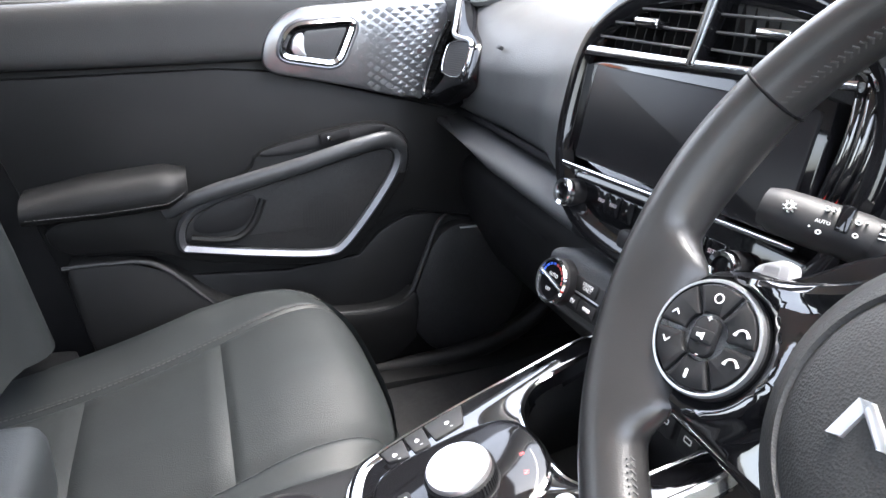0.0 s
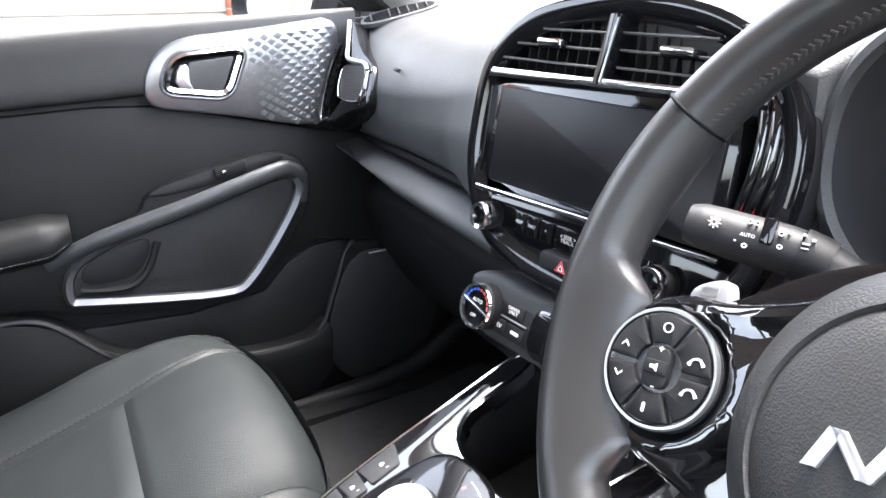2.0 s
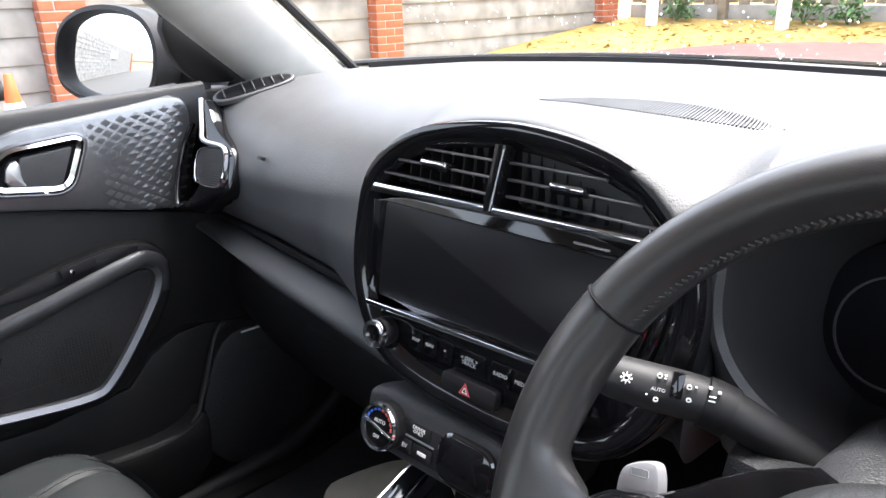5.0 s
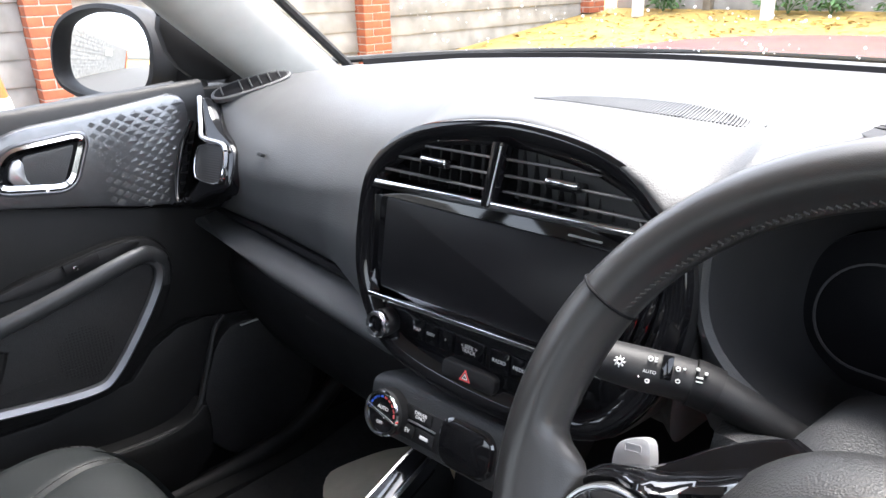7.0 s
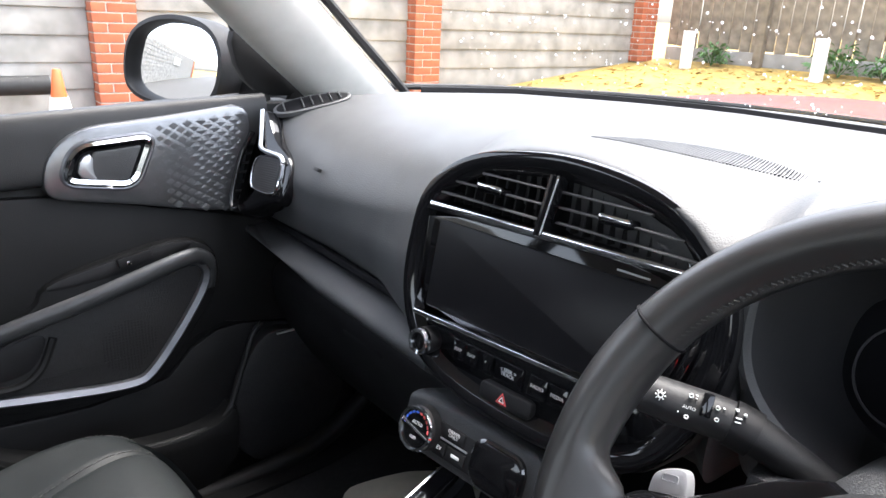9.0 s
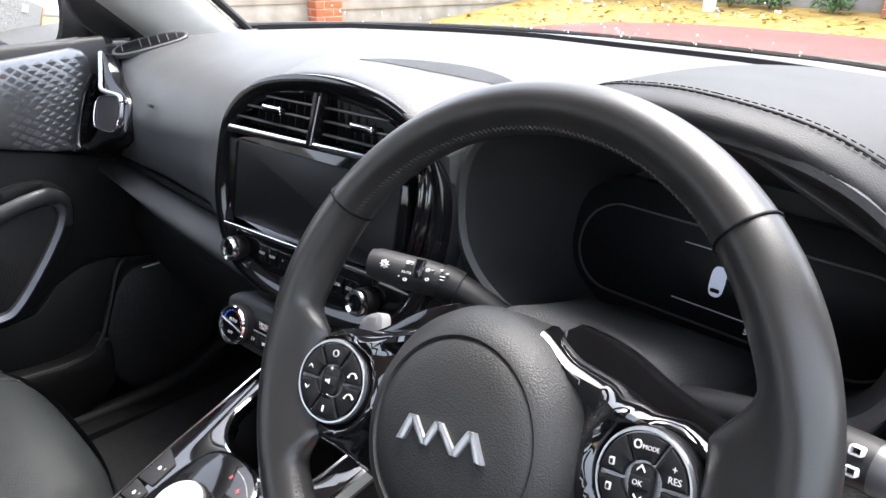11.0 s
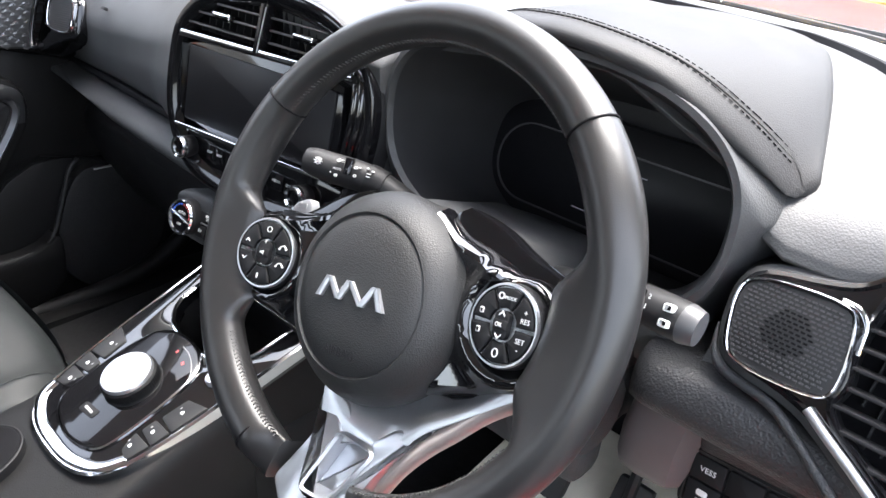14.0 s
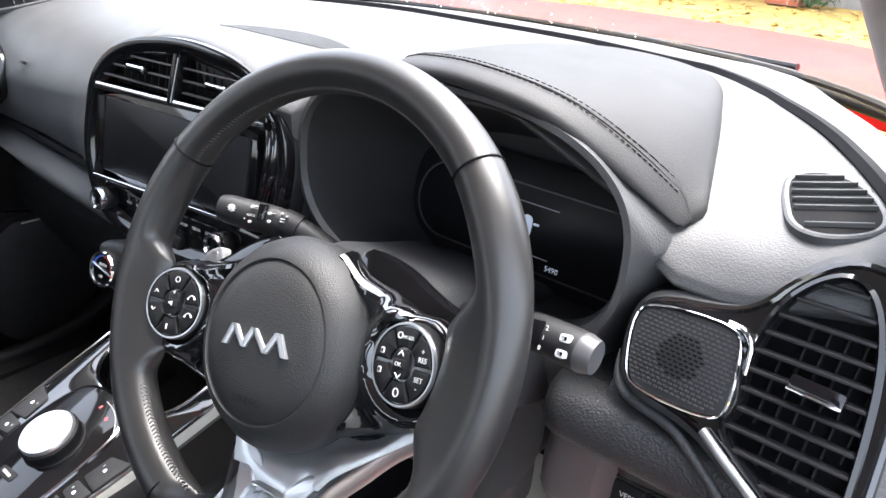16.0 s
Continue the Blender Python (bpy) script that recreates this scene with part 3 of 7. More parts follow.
# ---- dashboard ----
STATIONS = {
    -0.66: [(0.29, 1.100), (0.27, 1.104), (0.25, 1.100), (0.225, 1.085), (0.208, 1.05), (0.200, 1.0), (0.200, 0.95), (0.205, 0.908)],
    -0.58: [(0.42, 1.120), (0.36, 1.116), (0.31, 1.105), (0.25, 1.083), (0.212, 1.05), (0.193, 1.005), (0.192, 0.955), (0.203, 0.912)],
    -0.46: [(0.58, 1.124), (0.45, 1.127), (0.34, 1.115), (0.26, 1.090), (0.208, 1.055), (0.184, 1.01), (0.186, 0.955), (0.200, 0.916)],
    -0.30: [(0.68, 1.124), (0.52, 1.134), (0.39, 1.131), (0.29, 1.113), (0.22, 1.080), (0.183, 1.03), (0.174, 0.97), (0.185, 0.918)],
    -0.20: [(0.72, 1.124), (0.54, 1.137), (0.40, 1.138), (0.29, 1.130), (0.215, 1.105), (0.170, 1.055), (0.148, 0.98), (0.155, 0.905)],
    -0.168: [(0.725, 1.124), (0.54, 1.138), (0.40, 1.140), (0.29, 1.136), (0.217, 1.113), (0.172, 1.075), (0.147, 1.00), (0.136, 0.90)],
    0.160: [(0.73, 1.124), (0.54, 1.140), (0.40, 1.144), (0.30, 1.143), (0.240, 1.127), (0.198, 1.098), (0.182, 1.00), (0.164, 0.90)],
    0.172: [(0.73, 1.124), (0.54, 1.140), (0.40, 1.144), (0.31, 1.145), (0.250, 1.136), (0.214, 1.116), (0.214, 1.110), (0.25, 1.108)],
    0.40: [(0.68, 1.124), (0.54, 1.140), (0.40, 1.147), (0.30, 1.150), (0.225, 1.148), (0.200, 1.142), (0.205, 1.136), (0.25, 1.132)],
    0.50: [(0.60, 1.124), (0.48, 1.130), (0.38, 1.125), (0.30, 1.110), (0.25, 1.096), (0.230, 1.086), (0.235, 1.078), (0.27, 1.072)],
    0.545: [(0.52, 1.122), (0.42, 1.120), (0.34, 1.108), (0.28, 1.092), (0.24, 1.074), (0.215, 1.052), (0.210, 1.04), (0.235, 1.03)],
    0.60: [(0.44, 1.118), (0.37, 1.112), (0.31, 1.103), (0.265, 1.090), (0.232, 1.074), (0.212, 1.052), (0.208, 1.04), (0.235, 1.03)],
    0.66: [(0.33, 1.112), (0.30, 1.108), (0.27, 1.103), (0.25, 1.097), (0.232, 1.088), (0.215, 1.076), (0.208, 1.06), (0.235, 1.04)],
    0.70: [(0.27, 1.106), (0.26, 1.106), (0.25, 1.104), (0.24, 1.100), (0.23, 1.094), (0.218, 1.084), (0.210, 1.065), (0.235, 1.045)],
}


# the skin meets the upper edge of the screen unit at these places
for x, y, z in ((-0.158, 0.163, 1.083), (-0.140, 0.166, 1.097), (-0.105, 0.170, 1.120), (-0.058, 0.172, 1.131), (0.0, 0.173, 1.136), (0.05, 0.173, 1.131), (0.09, 0.170, 1.121), (0.125, 0.167, 1.104), (0.152, 0.163, 1.079)):
    drop = 1.138 - z
    STATIONS[x] = [(0.73, 1.124), (0.54, 1.139), (0.40, 1.143), (0.30, 1.146 - 0.10 * drop), (0.235, 1.1435 - 0.42 * drop), (y + 0.012, z + 0.003), (0.205, 1.00), (0.195, 0.90)]


JOINT = spline([(-0.66, 0.276, 0), (-0.58, 0.406, 0), (-0.46, 0.566, 0), (-0.30, 0.666, 0), (-0.168, 0.711, 0), (0.0, 0.718, 0), (0.172, 0.716, 0), (0.40, 0.648, 0), (0.50, 0.562, 0), (0.57, 0.485, 0), (0.62, 0.405, 0), (0.66, 0.325, 0), (0.69, 0.26, 0)], 8)
JOINT_X, JOINT_Y = [p[0] for p in JOINT], [p[1] for p in JOINT]


def dash_loop(x):
    keys = sorted(STATIONS)
    x = min(max(x, keys[0]), keys[-1])
    for a, b in zip(keys, keys[1:]):
        if a <= x <= b:
            t = (x - a) / (b - a)
            t = t * t * (3 - 2 * t) if b - a > 0.1 and a > 0 else t
            pts = [tuple(np.array(p) * (1 - t) + np.array(q) * t) for p, q in zip(STATIONS[a], STATIONS[b])]
            break
    near = 0.10 if -0.162 < x < 0.165 else 0.5
    pts = pts[:6] + [tuple(np.array(pts[5]) * (1 - near) + np.array(pts[6]) * near)] + pts[6:]
    reach = 0.20 * min(1.0, max(0.9 if x > 0.4 else 0.25, (0.72 - abs(x)) / 0.25))
    yw, zw = pts[0][0] + reach, pts[0][1] - 0.010
    yl, zl = pts[-1]
    return [(yw, zw - 0.05), (yw + 0.002, zw - 0.004), (yw - 0.02, zw + 0.002)] + pts + [(yl + 0.05, zl - 0.004), (max(yl + 0.1, yw - 0.06), min(zl, zw - 0.06))]


def dash_top_z(x, y):
    """Height of the upper skin at a place."""
    pts = sorted(dash_loop(x)[2:9])
    return float(np.interp(y, [p[0] for p in pts], [p[1] for p in pts]))


def build_dashboard():
    th = thing("dashboard", "dark grey soft-grained plastic dashboard, pale where daylight falls on it", "dashboard", (0, 0.35, 0.9))
    xs = sorted(set([round(v, 4) for v in np.linspace(-0.66, 0.70, 76)] + [0.165, 0.172, 0.1685, -0.1622, -0.1615]))
    levels = []
    for x in xs:
        levels.append([(x, y, z) for y, z in chaikin(dash_loop(x), 3)])
    part("upper_skin", rings(levels), M_DASH, th)
    # dark joint near the windscreen
    line = []
    for x in np.linspace(-0.56, 0.685, 90):
        y = float(np.interp(x, JOINT_X, JOINT_Y))
        line.append((x, y, dash_top_z(x, y) + 0.001))
    part("screen_joint", tube(line, 0.0075, 6), M_DEEP, th)
    # lower pad below the passenger face
    rows = []
    for x in np.linspace(-0.69, -0.145, 24):
        u = (x + 0.66) / 0.515
        y0 = 0.193 - 0.035 * u
        d = 0.012 + 0.030 * min(1, u * 2.2)
        prof = [(y0 + 0.06, 0.908), (y0 + 0.026, 0.902), (y0 + 0.004, 0.896), (y0 - 0.016, 0.882), (y0 - 0.014, 0.92 - d - 0.012), (y0 + 0.03, 0.912 - d - 0.02), (y0 + 0.10, 0.90 - d - 0.03), (y0 + 0.12, 0.90)]
        rows.append([(x, y, z + 0.010 * u) for y, z in chaikin(prof, 2)])
    part("lower_pad", rings(rows), M_DASH_LOW, th)
    gap = [(x, 0.193 - 0.035 * (x + 0.69) / 0.545 + 0.016, 0.913 + 0.010 * (x + 0.66) / 0.515) for x in np.linspace(-0.67, -0.155, 24)]
    part("face_joint", tube(gap, 0.0055, 8), M_DEEP, th)
    # glovebox
    g = []
    for x in np.linspace(-0.69, -0.15, 12):
        g.append([(x, y, z) for y, z in chaikin([(0.30, 0.84), (0.232, 0.825), (0.222, 0.78), (0.25, 0.70), (0.33, 0.58), (0.55, 0.52), (0.58, 0.84)], 2)])
    gb = part("glovebox_lid", rings(g), M_BLACK, th, "black glovebox lid")
    part("latch", plate(rect(0.11, 0.022, 0.009), -0.01, 0.006, 0.003), M_BLACK, gb, "black glovebox latch", m=basis((-0.40, 0.232, 0.792), (1, 0, 0), (0, 0.15, 1)))
    # small dark badge on the passenger face
    part("badge", plate(rect(0.013, 0.005, 0.001), -0.004, 0.0015, 0.0005), M_BLACK, th, "tiny dark badge", m=basis((-0.461, 0.1885, 1.034), (1, -0.05, 0), (0, 0.55, 1)))
    # slim speaker grille let into the centre of the top
    fins = bmesh.new()
    for i in range(70):
        u = i / 69
        x = -0.040 + 0.195 * u
        h = 0.003 + 0.036 * math.sin(math.pi * u) ** 0.9
        y = 0.247 + 0.036 * u + h * 0.2
        slope = math.atan((dash_top_z(x, y + 0.01) - dash_top_z(x, y - 0.01)) / 0.02)
        m = T((x, y, dash_top_z(x, y) - 0.0004)) @ Matrix.Rotation(radians(10), 4, "Z") @ Matrix.Rotation(slope, 4, "X")
        bmesh.ops.create_cube(fins, size=1, matrix=m @ Matrix.Diagonal((0.0012, h, 0.0022, 1)))
    tagged(part("grille_relief", fins, M_DASH, th, "fine dark speaker grille"), kind="stuff")
    return th


def build_demister(side):
    th = thing("demister_vent", "slotted side-window demister vent at the dashboard end", "vent", (side * 0.61, 0.31, 1.10), group="demister vents")
    cx, cy = (-0.628, 0.272) if side < 0 else (0.628, 0.300)
    size = 0.95 if side < 0 else 0.84
    wide = 0.62 if side < 0 else 1.0
    sy = (dash_top_z(cx, cy + 0.03) - dash_top_z(cx, cy - 0.03)) / 0.06
    sx = (dash_top_z(cx + 0.02, cy) - dash_top_z(cx - 0.02, cy)) / 0.04
    m = basis((cx, cy, dash_top_z(cx, cy) + 0.0005), (1, 0.34 * side, sx + 0.34 * side * sy), (-0.34 * side, 1, sy - 0.34 * side * sx))
    out = chaikin([(-0.033, -0.062), (0.035, -0.055), (0.032, 0.02), (0.006, 0.062), (-0.028, 0.06), (-0.036, 0.02)], 3)
    out = [(x * side * size * wide, y * size) for x, y in out]
    part("surround", bezel(out, [(0.005, -0.006), (0.005, 0.0004), (0.003, 0.0016), (0.0, 0.0012), (-0.001, -0.006)]), M_DASH, th, m=m)
    # flat plate, painted near-black for the shade between the slats
    part("throat", plate(out, -0.012, 0.0014, 0.0004), M_DEEP, th, "throat plate, near-black for the shade inside", m=m)
    for i in range(7):
        y = (-0.046 + i * 0.0155) * size
        xs = [p[0] + (q[0] - p[0]) * (y - p[1]) / (q[1] - p[1]) for p, q in zip(out, out[1:] + out[:1]) if (p[1] - y) * (q[1] - y) < 0]
        if len(xs) < 2:
            continue
        b = block(max(xs) - min(xs) - 0.003, 0.0018, 0.0056, 0.0005, seg=1)
        part("slat", b, M_DASH, th, m=m @ T(((max(xs) + min(xs)) / 2, y, 0.0020)) @ Matrix.Rotation(radians(-8), 4, "X"))
    return th


def oval(n=72, s=1.0, grow=0.0):
    pts = []
    for i in range(n):
        a = 2 * math.pi * i / n
        c, d = math.cos(a), math.sin(a)
        e = 2.6
        r = (abs(c) ** e + abs(d) ** e) ** (-1 / e)
        pts.append((0.343 + (0.175 * s + grow) * r * c, 1.046 + (0.096 * s + grow) * r * d))
    return pts


def build_cluster():
    th = thing("instrument_cluster", "instrument binnacle with a dark wide digital display", "instrument cluster", (0.343, 0.2, 1.0))
    n = 144
    inner, lip = oval(n), oval(n, 1, 0.008)
    outer = []
    for i in range(n):
        a = 2 * math.pi * i / n
        c, d = math.cos(a), math.sin(a)
        x0, x1, z0, z1 = 0.166, 0.562, 0.905, 1.144
        k = min(((x1 - 0.343) if c > 0 else (0.343 - x0)) / max(abs(c), 1e-6), ((z1 - 1.046) if d > 0 else (1.046 - z0)) / max(abs(d), 1e-6))
        x, z = 0.343 + c * k, 1.046 + d * k
        if x > 0.45 and z > 1.04:
            z = min(z, 1.146 - (x - 0.45) * 0.78)
        if x < 0.26:
            z = min(z, 1.114 + (x - 0.166) * 0.24)
        if c > 0:
            x = min(x, 0.535 + (z - 1.05) * 0.34)
        outer.append((x, z))
    for _ in range(6):
        outer = [tuple(0.25 * np.array(a) + 0.5 * np.array(b) + 0.25 * np.array(c)) for a, b, c in zip(outer[-1:] + outer[:-1], outer, outer[1:] + outer[:1])]
    mid = [((a[0] * 0.5 + b[0] * 0.5), (a[1] * 0.5 + b[1] * 0.5)) for a, b in zip(lip, outer)]
    lv = [[(x + 0.016 * max(0.0, min(1.0, (x - 0.44) / 0.10)), 0.26, z) for x, z in outer], [(x, 0.214 - 0.004 * max(0.0, min(1.0, (x - 0.44) / 0.10)), z) for x, z in outer], [(x, 0.200, z) for x, z in mid], [(x, 0.192, z) for x, z in lip], [(x, 0.191, z) for x, z in oval(n, 1, 0.003)], [(x, 0.197, z) for x, z in inner]]
    part("surround", rings(lv, False, False), M_DASH, th)
    deep = [[(x, 0.1975, z) for x, z in inner]]
    for k, y in ((0.955, 0.235), (0.945, 0.30), (0.93, 0.40)):
        deep.append([(0.338 + (x - 0.343) * k, y, 1.046 - (y - 0.1975) * 0.36 + (z - 1.046) * k) for x, z in inner])
    part("tunnel", rings(deep, False, True), M_BINNACLE, th, "dark binnacle tunnel")
    g = basis((0.335, 0.362, 0.9745), (1, 0, 0), (0, 0.22, 1))
    part("display_glass", plate(rect(0.345, 0.140, 0.062, 0.006, 0.004, n=10), -0.03, 0.0, 0.002), M_SCREEN, th, "dark display glass", m=g)
    pill = rect(0.315, 0.090, 0.044, 0.007, 0.0, n=10)
    part("display_frame", bezel(pill, [(0.0009, -0.001), (0.0009, 0.002), (-0.0009, 0.002), (-0.0009, -0.001)]), M_GREYTIP, th, "thin grey outline of the display", m=g)
    for y in (0.027, -0.028):
        part("scale_line", plate(rect(0.075, 0.0009, 0.0004, 0.0, y), 0.0, 0.0015, 0.0004), M_LCDDIM, th, m=g)
    car = chaikin([(-0.006, -0.015), (0.006, -0.015), (0.0075, 0.0), (0.006, 0.014), (-0.006, 0.014), (-0.0075, 0.0)], 2)
    c = part("car_symbol", plate([(x + 0.002, y) for x, y in car], 0.0, 0.0018, 0.0006), M_LCD, th, "lit car-shaped symbol", m=g)
    part("open_door_symbol", plate(rect(0.007, 0.0025, 0.001, 0.014, 0.006), 0.0, 0.0018, 0.0005), M_LCD, c, m=g)
    part("symbol_window", plate(rect(0.009, 0.004, 0.0015, 0.002, -0.009), 0.0016, 0.0024, 0.0004), M_SCREEN, c, m=g)
    word("5490", 0.0085, g @ T((0.045, -0.036, 0.0018)), th, M_LCD, "odometer_digits", "lit white odometer figures")
    # leather-topped hood
    hood = thing("cluster_hood", "leather-covered instrument hood with double stitching", "hood", (0.4, 0.3, 1.14))
    front = spline([(0.225, 0.270, 1.143), (0.25, 0.228, 1.147), (0.29, 0.200, 1.155), (0.36, 0.188, 1.160), (0.44, 0.194, 1.147), (0.50, 0.213, 1.113), (0.540, 0.234, 1.080)], 6)
    back = spline([(0.232, 0.42, 1.144), (0.25, 0.50, 1.145), (0.29, 0.55, 1.146), (0.36, 0.58, 1.145), (0.45, 0.53, 1.143), (0.505, 0.40, 1.136), (0.552, 0.262, 1.092)], 6)
    lv, seam1, seam2 = [], [], []
    for i, (f, b) in enumerate(zip(front, back)):
        f, b = Vector(f), Vector(b)
        q = (1.0 - 0.85 * max(0, (i / (len(front) - 1) - 0.72) / 0.28) ** 2) * min(1.0, 0.02 + i / 13)
        d = (b - f)
        up = Vector((0, 0, 1))
        k = min(0.022 / d.length, 0.5)
        lv.append([tuple(p) for p in (b - up * 0.02, b - d * 0.02 + up * 0.004 * q, f + d * 0.6 + up * 0.013 * q, f + d * 0.3 + up * 0.013 * q, f + d * k + up * 0.010 * q, f + up * 0.004 * q, f - d * 0.15 * k - up * 0.003 * q, f - up * 0.010 * q, f + d * 0.3 - up * 0.012 * q)])
        if d.length > 0.05:
            seam1.append(f + d * (0.019 / d.length) + up * 0.0098 * q)
            seam2.append(f + d * (0.028 / d.length) + up * 0.0108 * q)
    mid = sum((Vector(p) for p in lv[-1]), Vector()) / len(lv[-1])
    lv.append([tuple(mid.lerp(Vector(p), 0.6) + Vector((0.003, -0.001, -0.003))) for p in lv[-1]])
    lv = [chaikin(r, 2) for r in lv]
    part("leather_top", rings(lv), M_HOOD, hood)
    part("seam", tube([(a + b) / 2 - Vector((0, 0, 0.0004)) for a, b in zip(seam1, seam2)], 0.0008, 6), M_STITCH, hood)
    for s in (seam1, seam2):
        tagged(part("stitching", stitches(s, 0.0036, 0.0020, 0.0004), M_DEEP, hood), kind="stuff")


# ---- centre screen unit ----
PANEL = basis((-0.02, 0.148, 1.0), (0.9945, 0.1045, 0), (-0.019, 0.181, 0.983))


def grid_vent(x0, x1, y0, y1, top, m, parent, slider_x):
    """Horizontal blades, upright vanes behind them and a sliding tab."""
    for i in range(4):
        y = y0 + (y1 - y0) * (i + 0.6) / 4
        a, b = x0, x1
        lo = [x for x in np.linspace(x0, x1, 60) if top(x) > y + 0.001]
        if len(lo) < 4:
            continue
        a, b = lo[0], lo[-1]
        part("blade", block(b - a, 0.0020, 0.007, 0.0006, ((a + b) / 2, y, -0.006), seg=1), M_GRILLE, parent, m=m)
    for x in np.arange(x0 + 0.008, x1, 0.0125):
        h = min(top(x), y1) - y0 - 0.003
        if h > 0.01:
            part("vane", block(0.0014, h, 0.012, 0.0004, (x, y0 + h / 2, -0.022), seg=1), M_BLACK, parent, m=m)
    tab = part("slider", plate(rect(0.030, 0.0075, 0.003), -0.012, 0.004, 0.002), M_GLOSS, parent, "gloss black slider tab", m=m @ T((slider_x, y0 + (y1 - y0) * 0.42, 0)))
    part("slider_edge", plate(rect(0.030, 0.0058, 0.0025), 0.001, 0.0052, 0.0018), M_CHROME, tab, "chrome edge", m=m @ T((slider_x, y0 + (y1 - y0) * 0.42 + 0.002, 0)))


def knob(m, parent, r=0.0138, name="rotary_knob", label=""):
    k = part(name, lathe([(r * 0.95, 0.0), (r, 0.002), (r, 0.016), (r * 0.96, 0.018)], 40), M_BLACK, parent, label or "black knob with chrome ring", m=m)
    part("ring", lathe([(r * 0.99, 0.0165), (r * 1.0, 0.020), (r * 0.90, 0.0235), (r * 0.66, 0.0225), (r * 0.60, 0.019)], 40), M_CHROME, k, "chrome ring", m=m)
    part("cap", lathe([(r * 0.62, 0.018), (r * 0.60, 0.0205), (r * 0.4, 0.0212), (r * 0.05, 0.0212)], 32), M_GLOSS, k, m=m)
    return k


def build_screen_unit():
    th = thing("infotainment_unit", "gloss black infotainment unit with wide dark touchscreen", "infotainment unit", (-0.02, 0.15, 0.9))
    out = spline([(-0.151, -0.02), (-0.153, 0.02), (-0.147, 0.068), (-0.124, 0.099), (-0.087, 0.121), (-0.04, 0.132), (0.015, 0.137), (0.07, 0.133), (0.112, 0.123), (0.145, 0.106), (0.172, 0.078), (0.184, 0.042), (0.184, 0.0), (0.172, -0.05), (0.142, -0.090), (0.10, -0.106), (0.05, -0.112), (0.0, -0.112), (-0.05, -0.108), (-0.092, -0.098), (-0.120, -0.080), (-0.140, -0.052)], 4, closed=True)
    part("dash_joint", bezel(out, [(0.004, -0.05), (0.0035, -0.013), (0.002, -0.011), (-0.001, -0.012), (-0.004, -0.05)]), M_BLACK, th, m=PANEL)
    part("rim", bezel(out, [(0.002, -0.05), (0.0018, -0.004), (0.0008, -0.0015), (-0.0015, -0.0005), (-0.012, -0.0015), (-0.020, -0.009), (-0.022, -0.05)]), M_GLOSS, th, "gloss black rim", m=PANEL)
    face = offset(out, -0.019)
    part("back_plate", plate(face, -0.06, -0.034, 0.001), M_DEEP, th, m=PANEL)
    # screen glass with its chrome strips
    scr = chaikin([(-0.133, 0.066), (0.134, 0.073), (0.140, 0.02), (0.136, -0.040), (-0.126, -0.046), (-0.133, 0.01)], 1)
    part("screen_housing", plate(scr, -0.034, -0.006, 0.002), M_GLOSS, th, m=PANEL)
    part("touchscreen", plate(rect(0.246, 0.089, 0.004, 0.006, 0.0085), -0.01, -0.0035, 0.001), M_SCREEN, th, "dark switched-off touchscreen", m=PANEL)
    part("chrome_strip", plate([(-0.132, 0.060), (0.152, 0.068), (0.150, 0.0745), (-0.128, 0.0690)], -0.006, 0.003, 0.0015), M_CHROME, th, "chrome strip above the screen", m=PANEL)
    part("chrome_strip", plate([(-0.127, -0.0475), (0.145, -0.0415), (0.146, -0.0375), (-0.127, -0.0425)], -0.006, 0.002, 0.001), M_CHROME, th, "chrome strip below the screen", m=PANEL)
    for x in (-0.134,):
        part("side_strip", plate(chaikin([(x - 0.002, 0.052), (x + 0.002, 0.052), (x + 0.004, -0.03), (x, -0.035)], 1), -0.02, -0.004, 0.001), M_GLOSS, th, "gloss side strip", m=PANEL)
    part("maker_mark", plate(rect(0.030, 0.0017, 0.0008, 0.100, 0.0585), -0.004, -0.0026, 0.0003), M_GREYP, th, "small grey maker mark", m=PANEL)
    # upright gloss ribs beside the screen, added to make the rim's reflection streaks
    for d, r in ((-0.009, 0.0042), (0.0, 0.0050), (0.009, 0.0040)):
        streak_rib = spline([(0.144 + d, 0.084, -0.018), (0.157 + d, 0.062, -0.010), (0.160 + d, 0.030, -0.008), (0.155 + d, 0.0, -0.010), (0.143 + d, -0.030, -0.018)], 12)
        part("streak_rib", tube(streak_rib, r, 12), M_PIANO, th, "added gloss black rib that makes upright reflection streaks", m=PANEL)
    # air vents above
    def top(x):
        return float(np.interp(x, [-0.130, -0.118, -0.087, -0.04, 0.015, 0.07, 0.112, 0.145, 0.162], [0.071, 0.087, 0.105, 0.116, 0.120, 0.117, 0.107, 0.090, 0.074]))
    grid_vent(-0.122, 0.002, 0.071, 0.126, top, PANEL, th, -0.056)
    grid_vent(0.018, 0.160, 0.073, 0.126, top, PANEL, th, 0.077)
    part("vent_divider", plate([(0.001, 0.066), (0.011, 0.066), (0.019, 0.121), (0.007, 0.121)], -0.03, 0.004, 0.002), M_GLOSS, th, "gloss divider between the vents", m=PANEL)
    for x0, x1 in ((0.0094, 0.0168),):
        part("divider_edge", plate([(x0 - 0.0006, 0.068), (x0 + 0.0006, 0.068), (x1 + 0.0006, 0.118), (x1 - 0.0006, 0.118)], 0.0, 0.0046, 0.0003), M_SATIN, th, m=PANEL)
